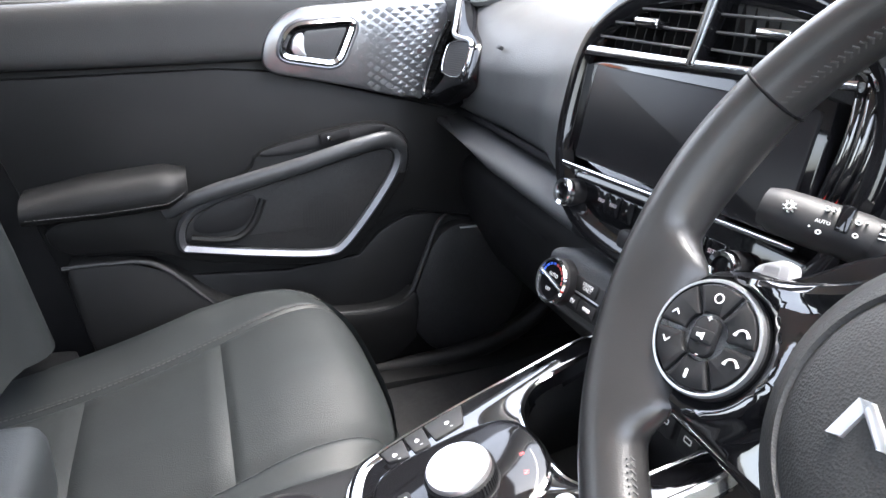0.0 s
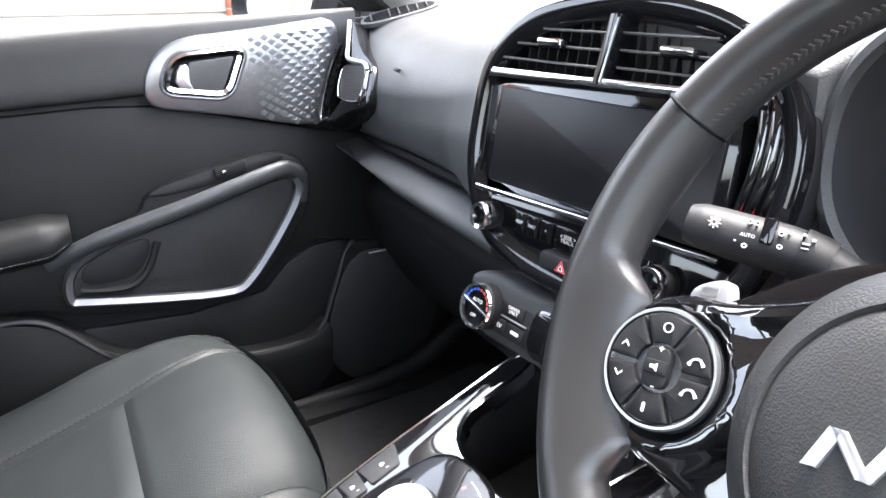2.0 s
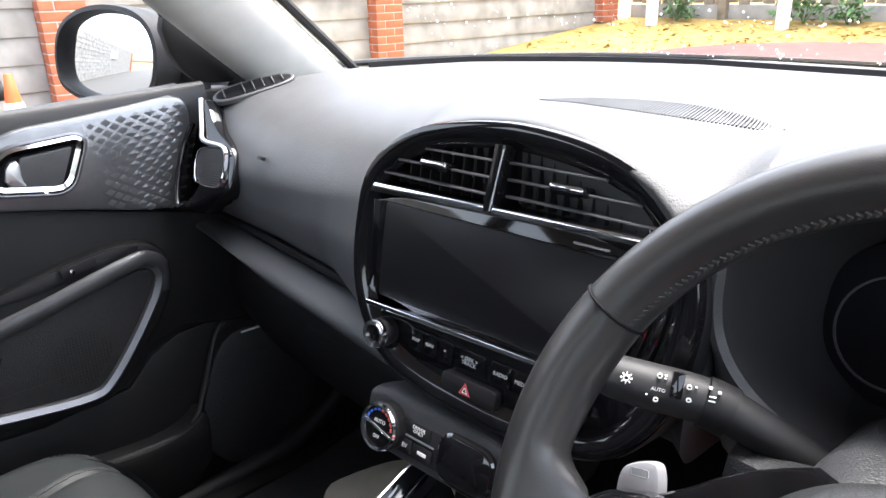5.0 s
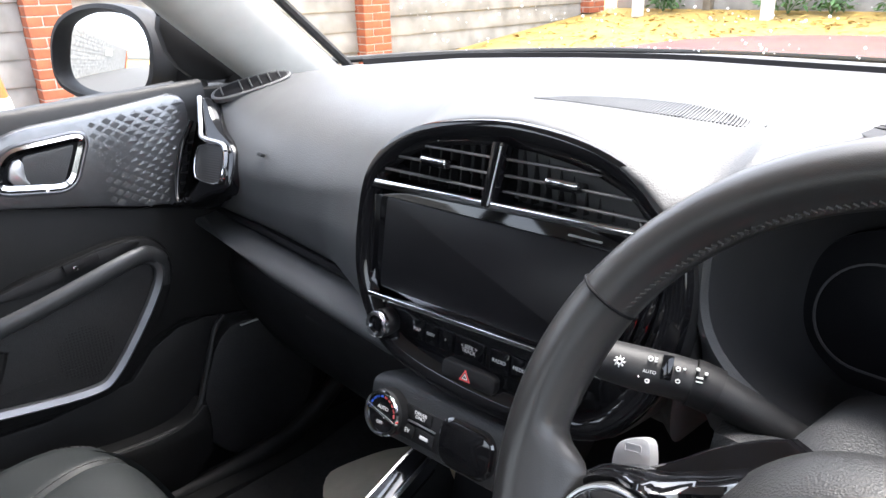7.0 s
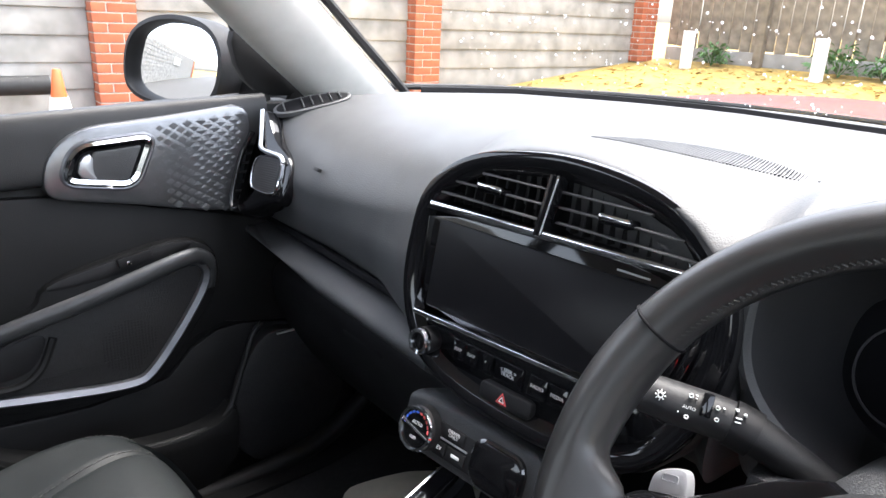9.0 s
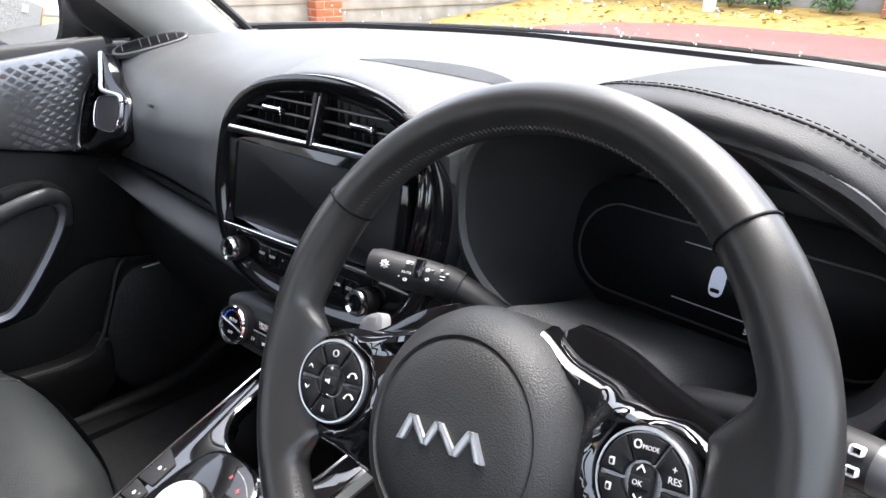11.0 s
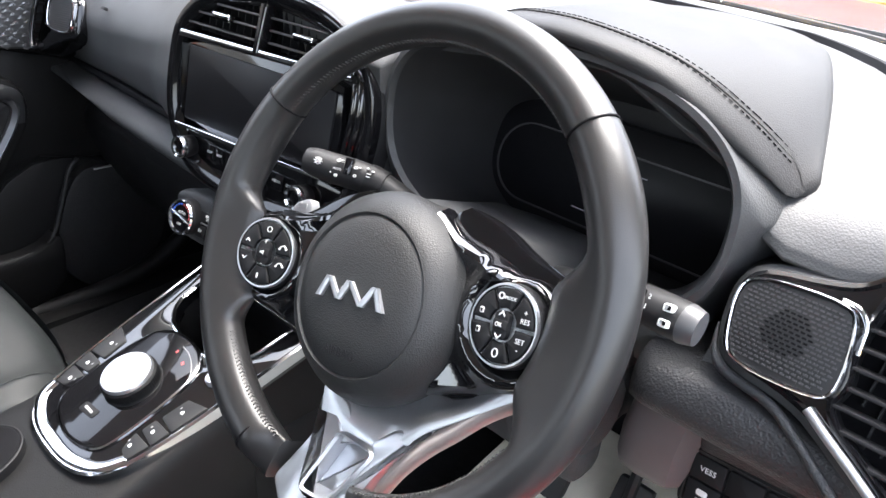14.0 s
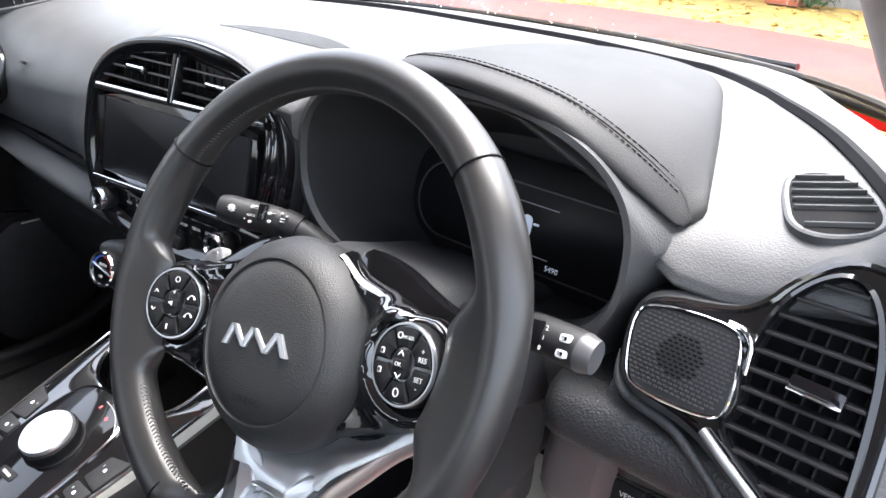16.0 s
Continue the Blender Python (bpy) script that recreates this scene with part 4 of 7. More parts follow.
    # key row
    part("key_panel", plate(chaikin([(-0.128, -0.047), (0.150, -0.041), (0.152, -0.07), (0.118, -0.10), (0.05, -0.114), (-0.04, -0.114), (-0.095, -0.093), (-0.122, -0.066)], 1), -0.03, -0.010, 0.001), M_GLOSS, th, m=PANEL)
    knob(PANEL @ T((-0.105, -0.070, -0.012)), th)
    knob(PANEL @ T((0.101, -0.070, -0.012)), th)
    part("power_mark", bezel(ellipse(0.0022, 0.0022, -0.118, -0.052, 16), [(0.0004, -0.011), (0.0004, -0.009), (-0.0004, -0.009), (-0.0004, -0.011)]), M_WHITE, th, m=PANEL)
    names = [("MAP", -0.066), ("NAV", -0.0485), ("*", -0.030), ("< SEEK >\nTRACK", -0.002), ("RADIO", 0.032), ("MEDIA", 0.054), ("SETUP", 0.076)]
    widths = [0.017, 0.016, 0.017, 0.034, 0.021, 0.021, 0.019]
    for (txt, x), w in zip(names, widths):
        b = part("key", plate(rect(w, 0.020, 0.002, x, -0.067), -0.012, -0.0080, 0.0008), M_GLOSS, th, "gloss black key", m=PANEL)
        word(txt, 0.0048 if "SEEK" not in txt else 0.0050, PANEL @ T((x, -0.0665, -0.0073)), b)
    part("card_slot", plate(rect(0.058, 0.010, 0.003, -0.055, -0.090), -0.012, -0.0085, 0.001), M_DEEP, th, "dark card slot", m=PANEL)
    part("slot_strip", plate([(-0.088, -0.086), (-0.030, -0.099), (-0.030, -0.105), (-0.075, -0.099)], -0.012, -0.006, 0.001), M_PIANO, th, m=PANEL)
    hz = part("hazard_key", plate(rect(0.062, 0.018, 0.006, 0.003, -0.0895), -0.012, -0.002, 0.003), M_BLACK, th, "black hazard-warning key", m=PANEL)
    tri = [(-0.0065, -0.005), (0.0065, -0.005), (0, 0.006)]
    part("warning_triangle", bezel([(x * 0.85 + 0.001, y * 0.85 - 0.0895) for x, y in tri], [(0.0009, -0.003), (0.0009, -0.0016), (-0.0009, -0.0016), (-0.0009, -0.003)]), M_REDP, hz, "red warning triangle", m=PANEL)
    part("warning_triangle", bezel([(x * 0.42 + 0.001, y * 0.42 - 0.0903) for x, y in tri], [(0.0006, -0.003), (0.0006, -0.0016), (-0.0006, -0.0016), (-0.0006, -0.003)]), M_WHITE, hz, m=PANEL)


def build_climate():
    th = thing("climate_panel", "grey climate control panel with round chrome-ringed knobs", "climate control", (-0.02, 0.13, 0.83))
    m = basis((-0.015, 0.128, 0.848), (0.9945, 0.1045, 0.0), (0, 0.30, 0.95))
    # hood over the controls, then the face
    prof = [[(x, y, z) for x, y, z in ((u, 0.030, -0.06), (u, 0.034, -0.012), (u, 0.028, 0.004), (u, 0.018, 0.006), (u, -0.030, 0.002), (u, -0.036, -0.006), (u, -0.034, -0.06))] for u in np.linspace(-0.118, 0.072, 20)]
    prof = [chaikin([(p[0], p[1] * (1 - 0.3 * max(0, abs(p[0] + 0.023) - 0.070) / 0.03), p[2]) for p in r], 2) for r in prof]
    part("housing", rings(prof), M_DASH_LOW, th, m=m)
    part("face", plate(rect(0.115, 0.034, 0.004, -0.030, -0.006), -0.01, 0.006, 0.001), M_BLACK, th, m=m)
    part("split_line", plate(rect(0.052, 0.0016, 0.0006, -0.054, -0.004), 0.0, 0.0075, 0.0004), M_SATIN, th, m=m)
    for x, y, w, h in ((-0.052, 0.005, 0.036, 0.013), (-0.062, -0.014, 0.016, 0.013), (-0.040, -0.014, 0.024, 0.013)):
        b = part("key", plate(rect(w, h, 0.002, x, y), 0.0, 0.0075, 0.001), M_BLACK, th, m=m)
        if (x, y) == (-0.062, -0.014):
            word("EV", 0.006, m @ T((x, y, 0.0077)), b)
        elif (x, y) == (-0.052, 0.005):
            word("DRIVER\nONLY", 0.0048, m @ T((x + 0.004, y, 0.0077)), b)
        else:
            part("symbol", plate(rect(0.011, 0.0035, 0.001, x, y), 0.007, 0.0078, 0.0003), M_WHITE, b, m=m)
    part("display", plate(chaikin(rect(0.060, 0.043, 0.014, 0.010, -0.003), 1), -0.01, 0.012, 0.003), M_GLOSS, th, "gloss black rounded display", m=m)
    part("display_rim", bezel(chaikin(rect(0.060, 0.043, 0.014, 0.010, -0.003), 1), [(0.0016, 0.002), (0.0016, 0.009), (-0.0008, 0.0105), (-0.0008, 0.002)]), M_PIANO, th, "thin gloss rim", m=m)
    for x in (-0.087,):
        km = m @ T((x, -0.004, 0.002)) @ Matrix.Diagonal((0.76, 0.76, 1, 1))
        k = part("dial", lathe([(0.030, 0.0), (0.031, 0.004), (0.0305, 0.014), (0.027, 0.017)], 48), M_BLACK, th, "black dial with chrome ring", m=km)
        part("ring", lathe([(0.0285, 0.0150), (0.0300, 0.018), (0.0285, 0.0205), (0.0255, 0.0200), (0.0250, 0.017)], 48), M_CHROME, k, "chrome ring", m=km)
        part("dial_face", lathe([(0.0255, 0.015), (0.0250, 0.0180), (0.0005, 0.0180)], 48), M_GLOSS, k, m=km)
        part("chrome_bar", plate(rect(0.050, 0.0035, 0.0015), 0.017, 0.0200, 0.0008), M_CHROME, k, "chrome bar across the dial", m=km @ Matrix.Rotation(radians(-12), 4, "Z"))
        word("AUTO", 0.0068, km @ T((0.001, 0.0075, 0.0183)), k)
        word("OFF", 0.0062, km @ T((-0.001, -0.0125, 0.0183)), k)
        for j in range(10):
            a = radians(172 - j * 18.2)
            mm = km @ T((0.0218 * math.cos(a), 0.0218 * math.sin(a), 0)) @ Matrix.Rotation(a, 4, "Z")
            part("temperature_mark", plate(rect(0.0030, 0.0050, 0.0006), 0.0175, 0.0184, 0.0003), M_BLUEP if j < 5 else M_REDP, k, "blue mark" if j < 5 else "red mark", m=mm)


# ---- steering wheel ----
WC = Vector((0.338, 0.032, 1.002))
YAW, TILT, TURN = radians(2.4), radians(27.1), radians(11.0)
WN = Vector((math.sin(YAW) * math.cos(TILT), -math.cos(YAW) * math.cos(TILT), math.sin(TILT)))
WS = Vector((math.cos(YAW), math.sin(YAW), 0))
WHEEL0 = basis(WC, WS, WN.cross(WS))
WHEEL = WHEEL0 @ Matrix.Rotation(TURN, 4, "Z")
RIM_R, RIM_T = 0.1802, 0.0166
RY, RT = radians(0.4), radians(27.0)
RN = Vector((math.sin(RY) * math.cos(RT), -math.cos(RY) * math.cos(RT), math.sin(RT)))
RS = Vector((math.cos(RY), math.sin(RY), 0))
RIM = basis((0.3388, 0.0285, 1.0048), RS, RN.cross(RS)) @ Matrix.Rotation(TURN, 4, "Z")


def gate(v, lo, hi, soft):
    """1 between lo and hi, falling smoothly to 0 over soft on either side."""
    t = min(1.0, max(0.0, 0.5 + (v - lo) / soft), max(0.0, 0.5 + (hi - v) / soft))
    return t * t * (3 - 2 * t)


def build_wheel():
    th = thing("steering_wheel", "black leather steering wheel turned slightly, with silver lower spoke", "steering wheel", WC)
    lv = []
    for i in range(240):
        a = 2 * math.pi * i / 240
        deg = math.degrees(a)
        d = min(abs((deg - g + 180) % 360 - 180) for g in (25, 155))
        grip = 0.0022 * math.exp(-((d / 16) ** 2))
        # the leather ends at the silver spoke, where only the core runs on below it
        under = min(1.0, max(0.0, (12.5 - abs(deg - 265)) / 1.5))
        tongue = max(1.15 * gate(deg, 172, 207, 7), 1.55 * gate(deg, 332, 380, 11), 1.55 * gate(deg, -28, 9, 11))
        ring = []
        for j in range(20):
            b = 2 * math.pi * j / 20
            c = math.cos(b)
            rt = RIM_T + grip * (1 if c < 0.3 else 0.3)
            inward = max(0.0, -c)
            rr = RIM_R + rt * c * (1 + tongue * inward) - 0.0035 * gate(deg, 205, 252, 12) * inward
            z = rt * 1.08 * math.sin(b) * (1 - 0.12 * tongue * inward) - 0.0035 * tongue * inward
            if z > 0:
                z *= 1 - 0.78 * gate(deg, 248, 282, 9)
            z += under * (-0.040 + 0.006 * math.sin(b) - z)
            ring.append((rr * math.cos(a), rr * math.sin(a), z))
        lv.append(ring)
    rim = part("rim", rings(lv, close=True), M_RIM, th, "black leather rim", m=RIM)
    for deg in (38.5, 142.5, 243):
        c = Vector((math.cos(radians(deg)), math.sin(radians(deg)), 0))
        pts = []
        for j in range(24):
            b = 2 * math.pi * j / 24
            rt = RIM_T + 0.0003 + 0.0022 * math.exp(-((min(abs(deg - 25), abs(deg - 155)) / 16) ** 2)) * (1 if math.cos(b) < 0.3 else 0.3)
            q = c * (RIM_R + rt * math.cos(b)) + Vector((0, 0, rt * 1.08 * math.sin(b)))
            pts.append(tuple(q))
        part("rim_seam", tube(pts, 0.0009, 6, closed=True), M_DEEP, rim, m=RIM)
    # crossed hand stitching along the inner side
    st = bmesh.new()
    for i in range(300):
        deg = i * 1.2
        if 250 < deg < 280 or 167 < deg < 213 or deg > 326 or deg < 16:
            continue
        for s in (-1, 1):
            m = Matrix.Rotation(radians(deg), 4, "Z") @ T((RIM_R - RIM_T * 0.945 - 0.0035 * gate(deg, 205, 252, 12), 0, RIM_T * 0.36 + s * 0.0012)) @ Matrix.Rotation(radians(22), 4, "Y") @ Matrix.Rotation(radians(55 * s), 4, "X")
            bmesh.ops.create_cube(st, size=1, matrix=m @ Matrix.Diagonal((0.0011, 0.0032, 0.0008, 1)))
    tagged(part("hand_stitching", st, M_STITCH, rim, m=RIM, fix=False), kind="stuff")
    # airbag cover
    prof = [(0.070, -0.050), (0.080, -0.042), (0.0815, -0.015), (0.078, -0.004), (0.071, 0.006), (0.064, 0.012), (0.0605, 0.0135), (0.0590, 0.0115), (0.0565, 0.0135), (0.045, 0.0175), (0.025, 0.0200), (0.0005, 0.0205)]
    cover = part("airbag_cover", moved(lathe(prof, 72), Matrix.Diagonal((0.975, 1.02, 1, 1))), M_PAD, th, "grained round airbag cover", m=WHEEL @ T((-0.008, -0.0275, 0)))
    # emblem: one plain zigzag band
    em = WHEEL @ T((-0.0060, -0.0265, 0.0190))
    w = 0.0030
    zig = [(-0.031, -0.008), (-0.024, 0.008), (-0.012, -0.007), (-0.004, 0.008), (0.010, -0.008), (0.020, 0.008), (0.028, -0.008)]
    for (x0, y0), (x1, y1) in zip(zig, zig[1:]):
        part("emblem_bar", plate([(x0 - w, y0), (x0 + w, y0), (x1 + w, y1), (x1 - w, y1)][:: (1 if y1 > y0 else -1)], -0.004, 0.0035, 0.0008), M_SATIN, cover, "satin chrome emblem bar", m=em)
    word("AIRBAG", 0.0085, WHEEL @ T((-0.008, -0.071, 0.0186)), cover, M_BLACK)
    # side spokes and switch pods
    for s in (-1, 1):
        # back wing, then the sculpted front layer with its bright upper bevel
        px, py = (0.110, -0.0210) if s > 0 else (0.1235, -0.0165)
        wing = chaikin([(s * 0.03, 0.058), (s * 0.075, 0.047), (s * 0.108, 0.026), (s * 0.150, 0.010), (s * 0.172, -0.01), (s * 0.172, -0.055), (s * 0.15, -0.062), (s * 0.10, -0.075), (s * 0.05, -0.09), (s * 0.03, -0.05)], 2)
        sp = part("spoke", plate(wing[::s], -0.040, -0.022, 0.004), M_GLOSS, th, "gloss black spoke", m=WHEEL)
        rows = []
        us = np.linspace(0, 1, 40)
        for u in us:
            x = 0.030 + 0.138 * u
            top_y = np.interp(x, [0.03, 0.052, 0.078, 0.096, 0.104, 0.122, 0.138, 0.150, 0.168], [0.050, 0.034, 0.026, 0.018, 0.014, 0.013, 0.006, -0.002, -0.010] if s > 0 else [0.050, 0.040, 0.031, 0.026, 0.024, 0.023, 0.020, 0.012, 0.0])
            bot_y = np.interp(x, [0.03, 0.08, 0.125, 0.168], [-0.092, -0.078, -0.066, -0.056])
            row = [(s * x, bot_y, -0.030)]
            for v in np.linspace(0, 1, 30):
                y = bot_y + (top_y - bot_y) * v
                d = math.hypot(x - px, y - py)
                h = -0.012 + 0.010 * math.exp(-(((d - 0.037) / 0.0085) ** 2))
                edge = (top_y - y)
                h += 0.006 * math.exp(-(((edge - 0.010) / 0.006) ** 2)) * (1 if x < px else 0.3)
                h -= 0.010 * max(0, 1 - edge / 0.007) ** 2 + 0.012 * max(0, 1 - (y - bot_y) / 0.008) ** 2
                row.append((s * x, y, h))
            row.append((s * x, top_y, -0.030))
            rows.append(row if s > 0 else row[::-1])
        part("spoke_face", sheet(rows), M_PIANO, sp, "sculpted gloss black spoke face", m=WHEEL, fix=True)
        pod = WHEEL @ T((s * px, py, -0.004)) @ Matrix.Rotation(radians(-9 if s > 0 else 8), 4, "Y") @ Matrix.Diagonal(((0.77, 0.77, 1, 1) if s > 0 else (0.81, 0.81, 1, 1)))
        p = part("switch_pod", lathe([(0.037, -0.01), (0.0375, 0.004), (0.034, 0.0075), (0.0335, 0.006)], 56), M_BLACK, th, "round switch pod with chrome ring", m=pod)
        part("pod_floor", plate(ellipse(0.034, 0.034, n=32), -0.004, 0.004, 0.0005), M_BLACK, p, m=pod)
        part("pod_ring", lathe([(0.0362, 0.0035), (0.0368, 0.006), (0.0357, 0.0080), (0.0342, 0.0080), (0.0336, 0.006)], 56), M_SATIN, p, "chrome ring", m=pod)
        # ring of keys: top, bottom and four at the sides, then the middle
        for a0, a1 in ((62, 118), (242, 298), (2, 60), (-60, -2), (120, 178), (182, 240)):
            arc = [(0.0325 * math.cos(radians(a)), 0.0325 * math.sin(radians(a))) for a in np.linspace(a0 + 1.2, a1 - 1.2, 9)]
            arc += [(0.0148 * math.cos(radians(a)), 0.0148 * math.sin(radians(a))) for a in np.linspace(a1 - 2.5, a0 + 2.5, 7)]
            part("key", plate(arc, 0.0, 0.0088, 0.0012), M_BLACK, p, "black key", m=pod)
        part("centre_key", plate(rect(0.0165, 0.025, 0.006), 0.0, 0.0100, 0.0015), M_BLACK, p, "raised middle key", m=pod)
        part("ok_key", plate(rect(0.0155, 0.0085, 0.0015), 0.008, 0.0108, 0.0008), M_BLACK, p, m=pod)
        top = lambda x, y, h=0.0091: pod @ T((x, y, h))
        if s > 0:
            word("OK", 0.0052, top(-0.001, 0, 0.0111), p)
            word("RES", 0.0062, top(0.0235, 0.0075), p)
            word("+", 0.0072, top(0.0225, 0.0145), p)
            word("SET", 0.0062, top(0.0225, -0.0095), p)
            word("-", 0.0072, top(0.0215, -0.0165), p)
            word("MODE", 0.0044, top(0.004, 0.0235), p)
            part("symbol", bezel(ellipse(0.0028, 0.0036, 0.0, -0.024, 18), [(0.0004, 0.0085), (0.0004, 0.0094), (-0.0004, 0.0094), (-0.0004, 0.0085)]), M_WHITE, p, "white ring symbol", m=pod)
            part("symbol", bezel(ellipse(0.0026, 0.0026, -0.0060, 0.0245, 16), [(0.0005, 0.0085), (0.0005, 0.0094), (-0.0005, 0.0094), (-0.0005, 0.0085)]), M_WHITE, p, m=pod)
            for y in (0.0085, -0.0085):
                part("symbol", plate(rect(0.0042, 0.0054, 0.001, -0.0235, y), 0.008, 0.0095, 0.0004), M_WHITE, p, "white symbol", m=pod)
                part("symbol_core", plate(rect(0.0026, 0.0034, 0.0006, -0.0235, y), 0.009, 0.0098, 0.0003), M_BLACK, p, m=pod)
        else:
            word("+", 0.0072, top(0.001, 0.0110, 0.0101), p)
            word("-", 0.0072, top(0.001, -0.0110, 0.0101), p)
            part("symbol", plate([(-0.0032, -0.0011), (-0.0008, -0.0011), (0.0016, -0.0024), (0.0016, 0.0024), (-0.0008, 0.0011), (-0.0032, 0.0011)], 0.01, 0.0113, 0.0004), M_WHITE, p, "white loudspeaker symbol", m=pod)
            part("symbol", bezel(ellipse(0.0028, 0.0028, 0.001, 0.0245, 18), [(0.0003, 0.0085), (0.0003, 0.0094), (-0.0003, 0.0094), (-0.0003, 0.0085)]), M_WHITE, p, m=pod)
            part("symbol", plate(rect(0.0020, 0.0058, 0.0009, -0.002, -0.0245), 0.008, 0.0094, 0.0004), M_WHITE, p, "white voice symbol", m=pod)
            for y, k in ((0.009, 1), (-0.009, -1)):
                part("arrow", plate([(-0.0260, y - 0.0016 * k), (-0.0236, y + 0.0010 * k), (-0.0212, y - 0.0016 * k), (-0.0212, y - 0.0004 * k), (-0.0236, y + 0.0022 * k), (-0.0260, y - 0.0004 * k)][::k], 0.008, 0.0094, 0.0003), M_WHITE, p, "white arrow", m=pod)
                ph = spline([(0.0185, y - 0.0022, 0.009), (0.0205, y + 0.0012 * 1, 0.009), (0.0245, y + 0.0018, 0.009), (0.0275, y - 0.0016, 0.009)], 4)
                part("handset_symbol", tube(ph, [0.0012, 0.0011, 0.0008, 0.0007, 0.0006, 0.0006, 0.0006, 0.0006, 0.0007, 0.0008, 0.0009, 0.0011, 0.0012], 6), M_WHITE, p, "white handset symbol", m=pod)
        if s > 0:
            for y, k in ((0.0095, 1), (-0.0095, -1)):
                part("arrow", plate([(-0.0030, y - 0.002 * k), (0, y + 0.0010 * k), (0.0030, y - 0.002 * k), (0.0030, y - 0.0005 * k), (0, y + 0.0028 * k), (-0.0030, y - 0.0005 * k)][::k], 0.0095, 0.0107, 0.0003), M_WHITE, p, "white arrow", m=pod)
    # silver lower spoke: a broad web below the cover, two prongs and an open window
    top_line = spline([(-0.043, -0.080), (0.0, -0.088), (0.06, -0.078), (0.124, -0.060)], 10)
    low_line = spline([(-0.036, -0.134), (-0.012, -0.135), (0.018, -0.140), (0.034, -0.142), (0.056, -0.115), (0.080, -0.097), (0.126, -0.066)], 5)
    rows = []
    for i, (p, q) in enumerate(zip(top_line, low_line)):
        u = i / 30
        hollow = min(1, max(0, (u - 0.06) / 0.22)) * min(1, max(0, (0.98 - u) / 0.3))
        hollow = hollow * hollow * (3 - 2 * hollow)
        row = []
        for v in np.linspace(0, 1, 16):
            w = min(1.0, v * 1.15)
            row.append((p[0] + (q[0] - p[0]) * v, p[1] + (q[1] - p[1]) * v, -0.0125 - 0.020 * hollow * (1 - w * w * (3 - 2 * w))))
        rows.append(row + [(row[-1][0], row[-1][1], -0.030), (row[0][0], row[0][1], -0.044)])
    low = part("lower_spoke", rings(rows), M_SATIN, th, "satin silver lower spoke", m=WHEEL)
    lp = rpoly([(-0.042, -0.108), (-0.018, -0.118), (-0.013, -0.137), (-0.041, -0.185), (-0.020, -0.190), (-0.028, -0.206), (-0.060, -0.206), (-0.071, -0.188), (-0.047, -0.152), (-0.033, -0.130)], 0.006)
    # the foot leans forward to lie flush with the rim
    lean = WHEEL @ Matrix(((1, -0.2408, 0, -0.0301), (0, 0.8824, 0, -0.0147), (0, -0.28, 1, -0.035), (0, 0, 0, 1)))
    part("prong_root", plate(rpoly([(-0.043, -0.100), (-0.014, -0.112), (0.004, -0.138), (-0.022, -0.146), (-0.052, -0.160), (-0.034, -0.130)], 0.003)[::-1], -0.030, -0.0135, 0.002), M_SATIN, low, m=WHEEL)
    part("left_prong", plate(lp[::-1], -0.030, -0.0122, 0.004), M_SATIN, low, m=lean)
    rp = rpoly([(0.014, -0.134), (0.035, -0.116), (0.070, -0.103), (0.036, -0.141), (0.022, -0.160), (0.010, -0.182), (0.002, -0.202), (-0.030, -0.204), (-0.018, -0.186), (0.002, -0.166), (0.019, -0.143)], 0.005)
    part("right_prong", plate(rp[::-1], -0.030, -0.0122, 0.004), M_SATIN, low, m=lean)
    side = tube(spline([(0.124, -0.067, -0.021), (0.100, -0.084, -0.021), (0.078, -0.105, -0.021), (0.060, -0.122, -0.021), (0.040, -0.146, -0.021), (0.020, -0.180, -0.021)], 6), 0.0072, 10)
    part("spoke_flank", side, M_BRONZE, low, "brownish polished flank", m=WHEEL)
    win = rpoly([(-0.042, -0.187), (-0.014, -0.188), (0.003, -0.166), (0.021, -0.139), (-0.014, -0.134)], 0.007)
    part("window_rim", bezel(win, [(0.002, -0.03), (0.002, -0.0125), (0.0, -0.0105), (-0.002, -0.0125), (-0.004, -0.034)]), M_SATIN, low, "satin window rim", m=lean)
    part("window_back", plate(offset(win, -0.003), -0.044, -0.027, 0.001), M_SATIN, low, "polished inner wall", m=lean)
    # hub behind the cover
    part("hub", lathe([(0.060, -0.085), (0.072, -0.050), (0.070, -0.020)], 40), M_BLACK, th, m=WHEEL @ T((0, -0.02, 0)))
    # shift paddles
    for s, pts in ((-1, [(-0.145, 0.010), (-0.145, 0.026), (-0.141, 0.0325), (-0.127, 0.0375), (-0.121, 0.0345), (-0.119, 0.010)]), (1, [(0.112, -0.012), (0.146, -0.008), (0.150, 0.010), (0.138, 0.016), (0.118, 0.012)])):
        pd = part("paddle", plate(chaikin(pts[::s], 2), -0.046, -0.036, 0.003), M_SILVERP, th, "silver-painted paddle", m=WHEEL)
        if s < 0:
            part("paddle_mark", bezel(rect(0.010, 0.004, 0.001, -0.132, 0.0295), [(0.0004, -0.037), (0.0004, -0.0354), (-0.0004, -0.0354), (-0.0004, -0.037)]), M_GREYP, pd, "small grey symbol", m=WHEEL)


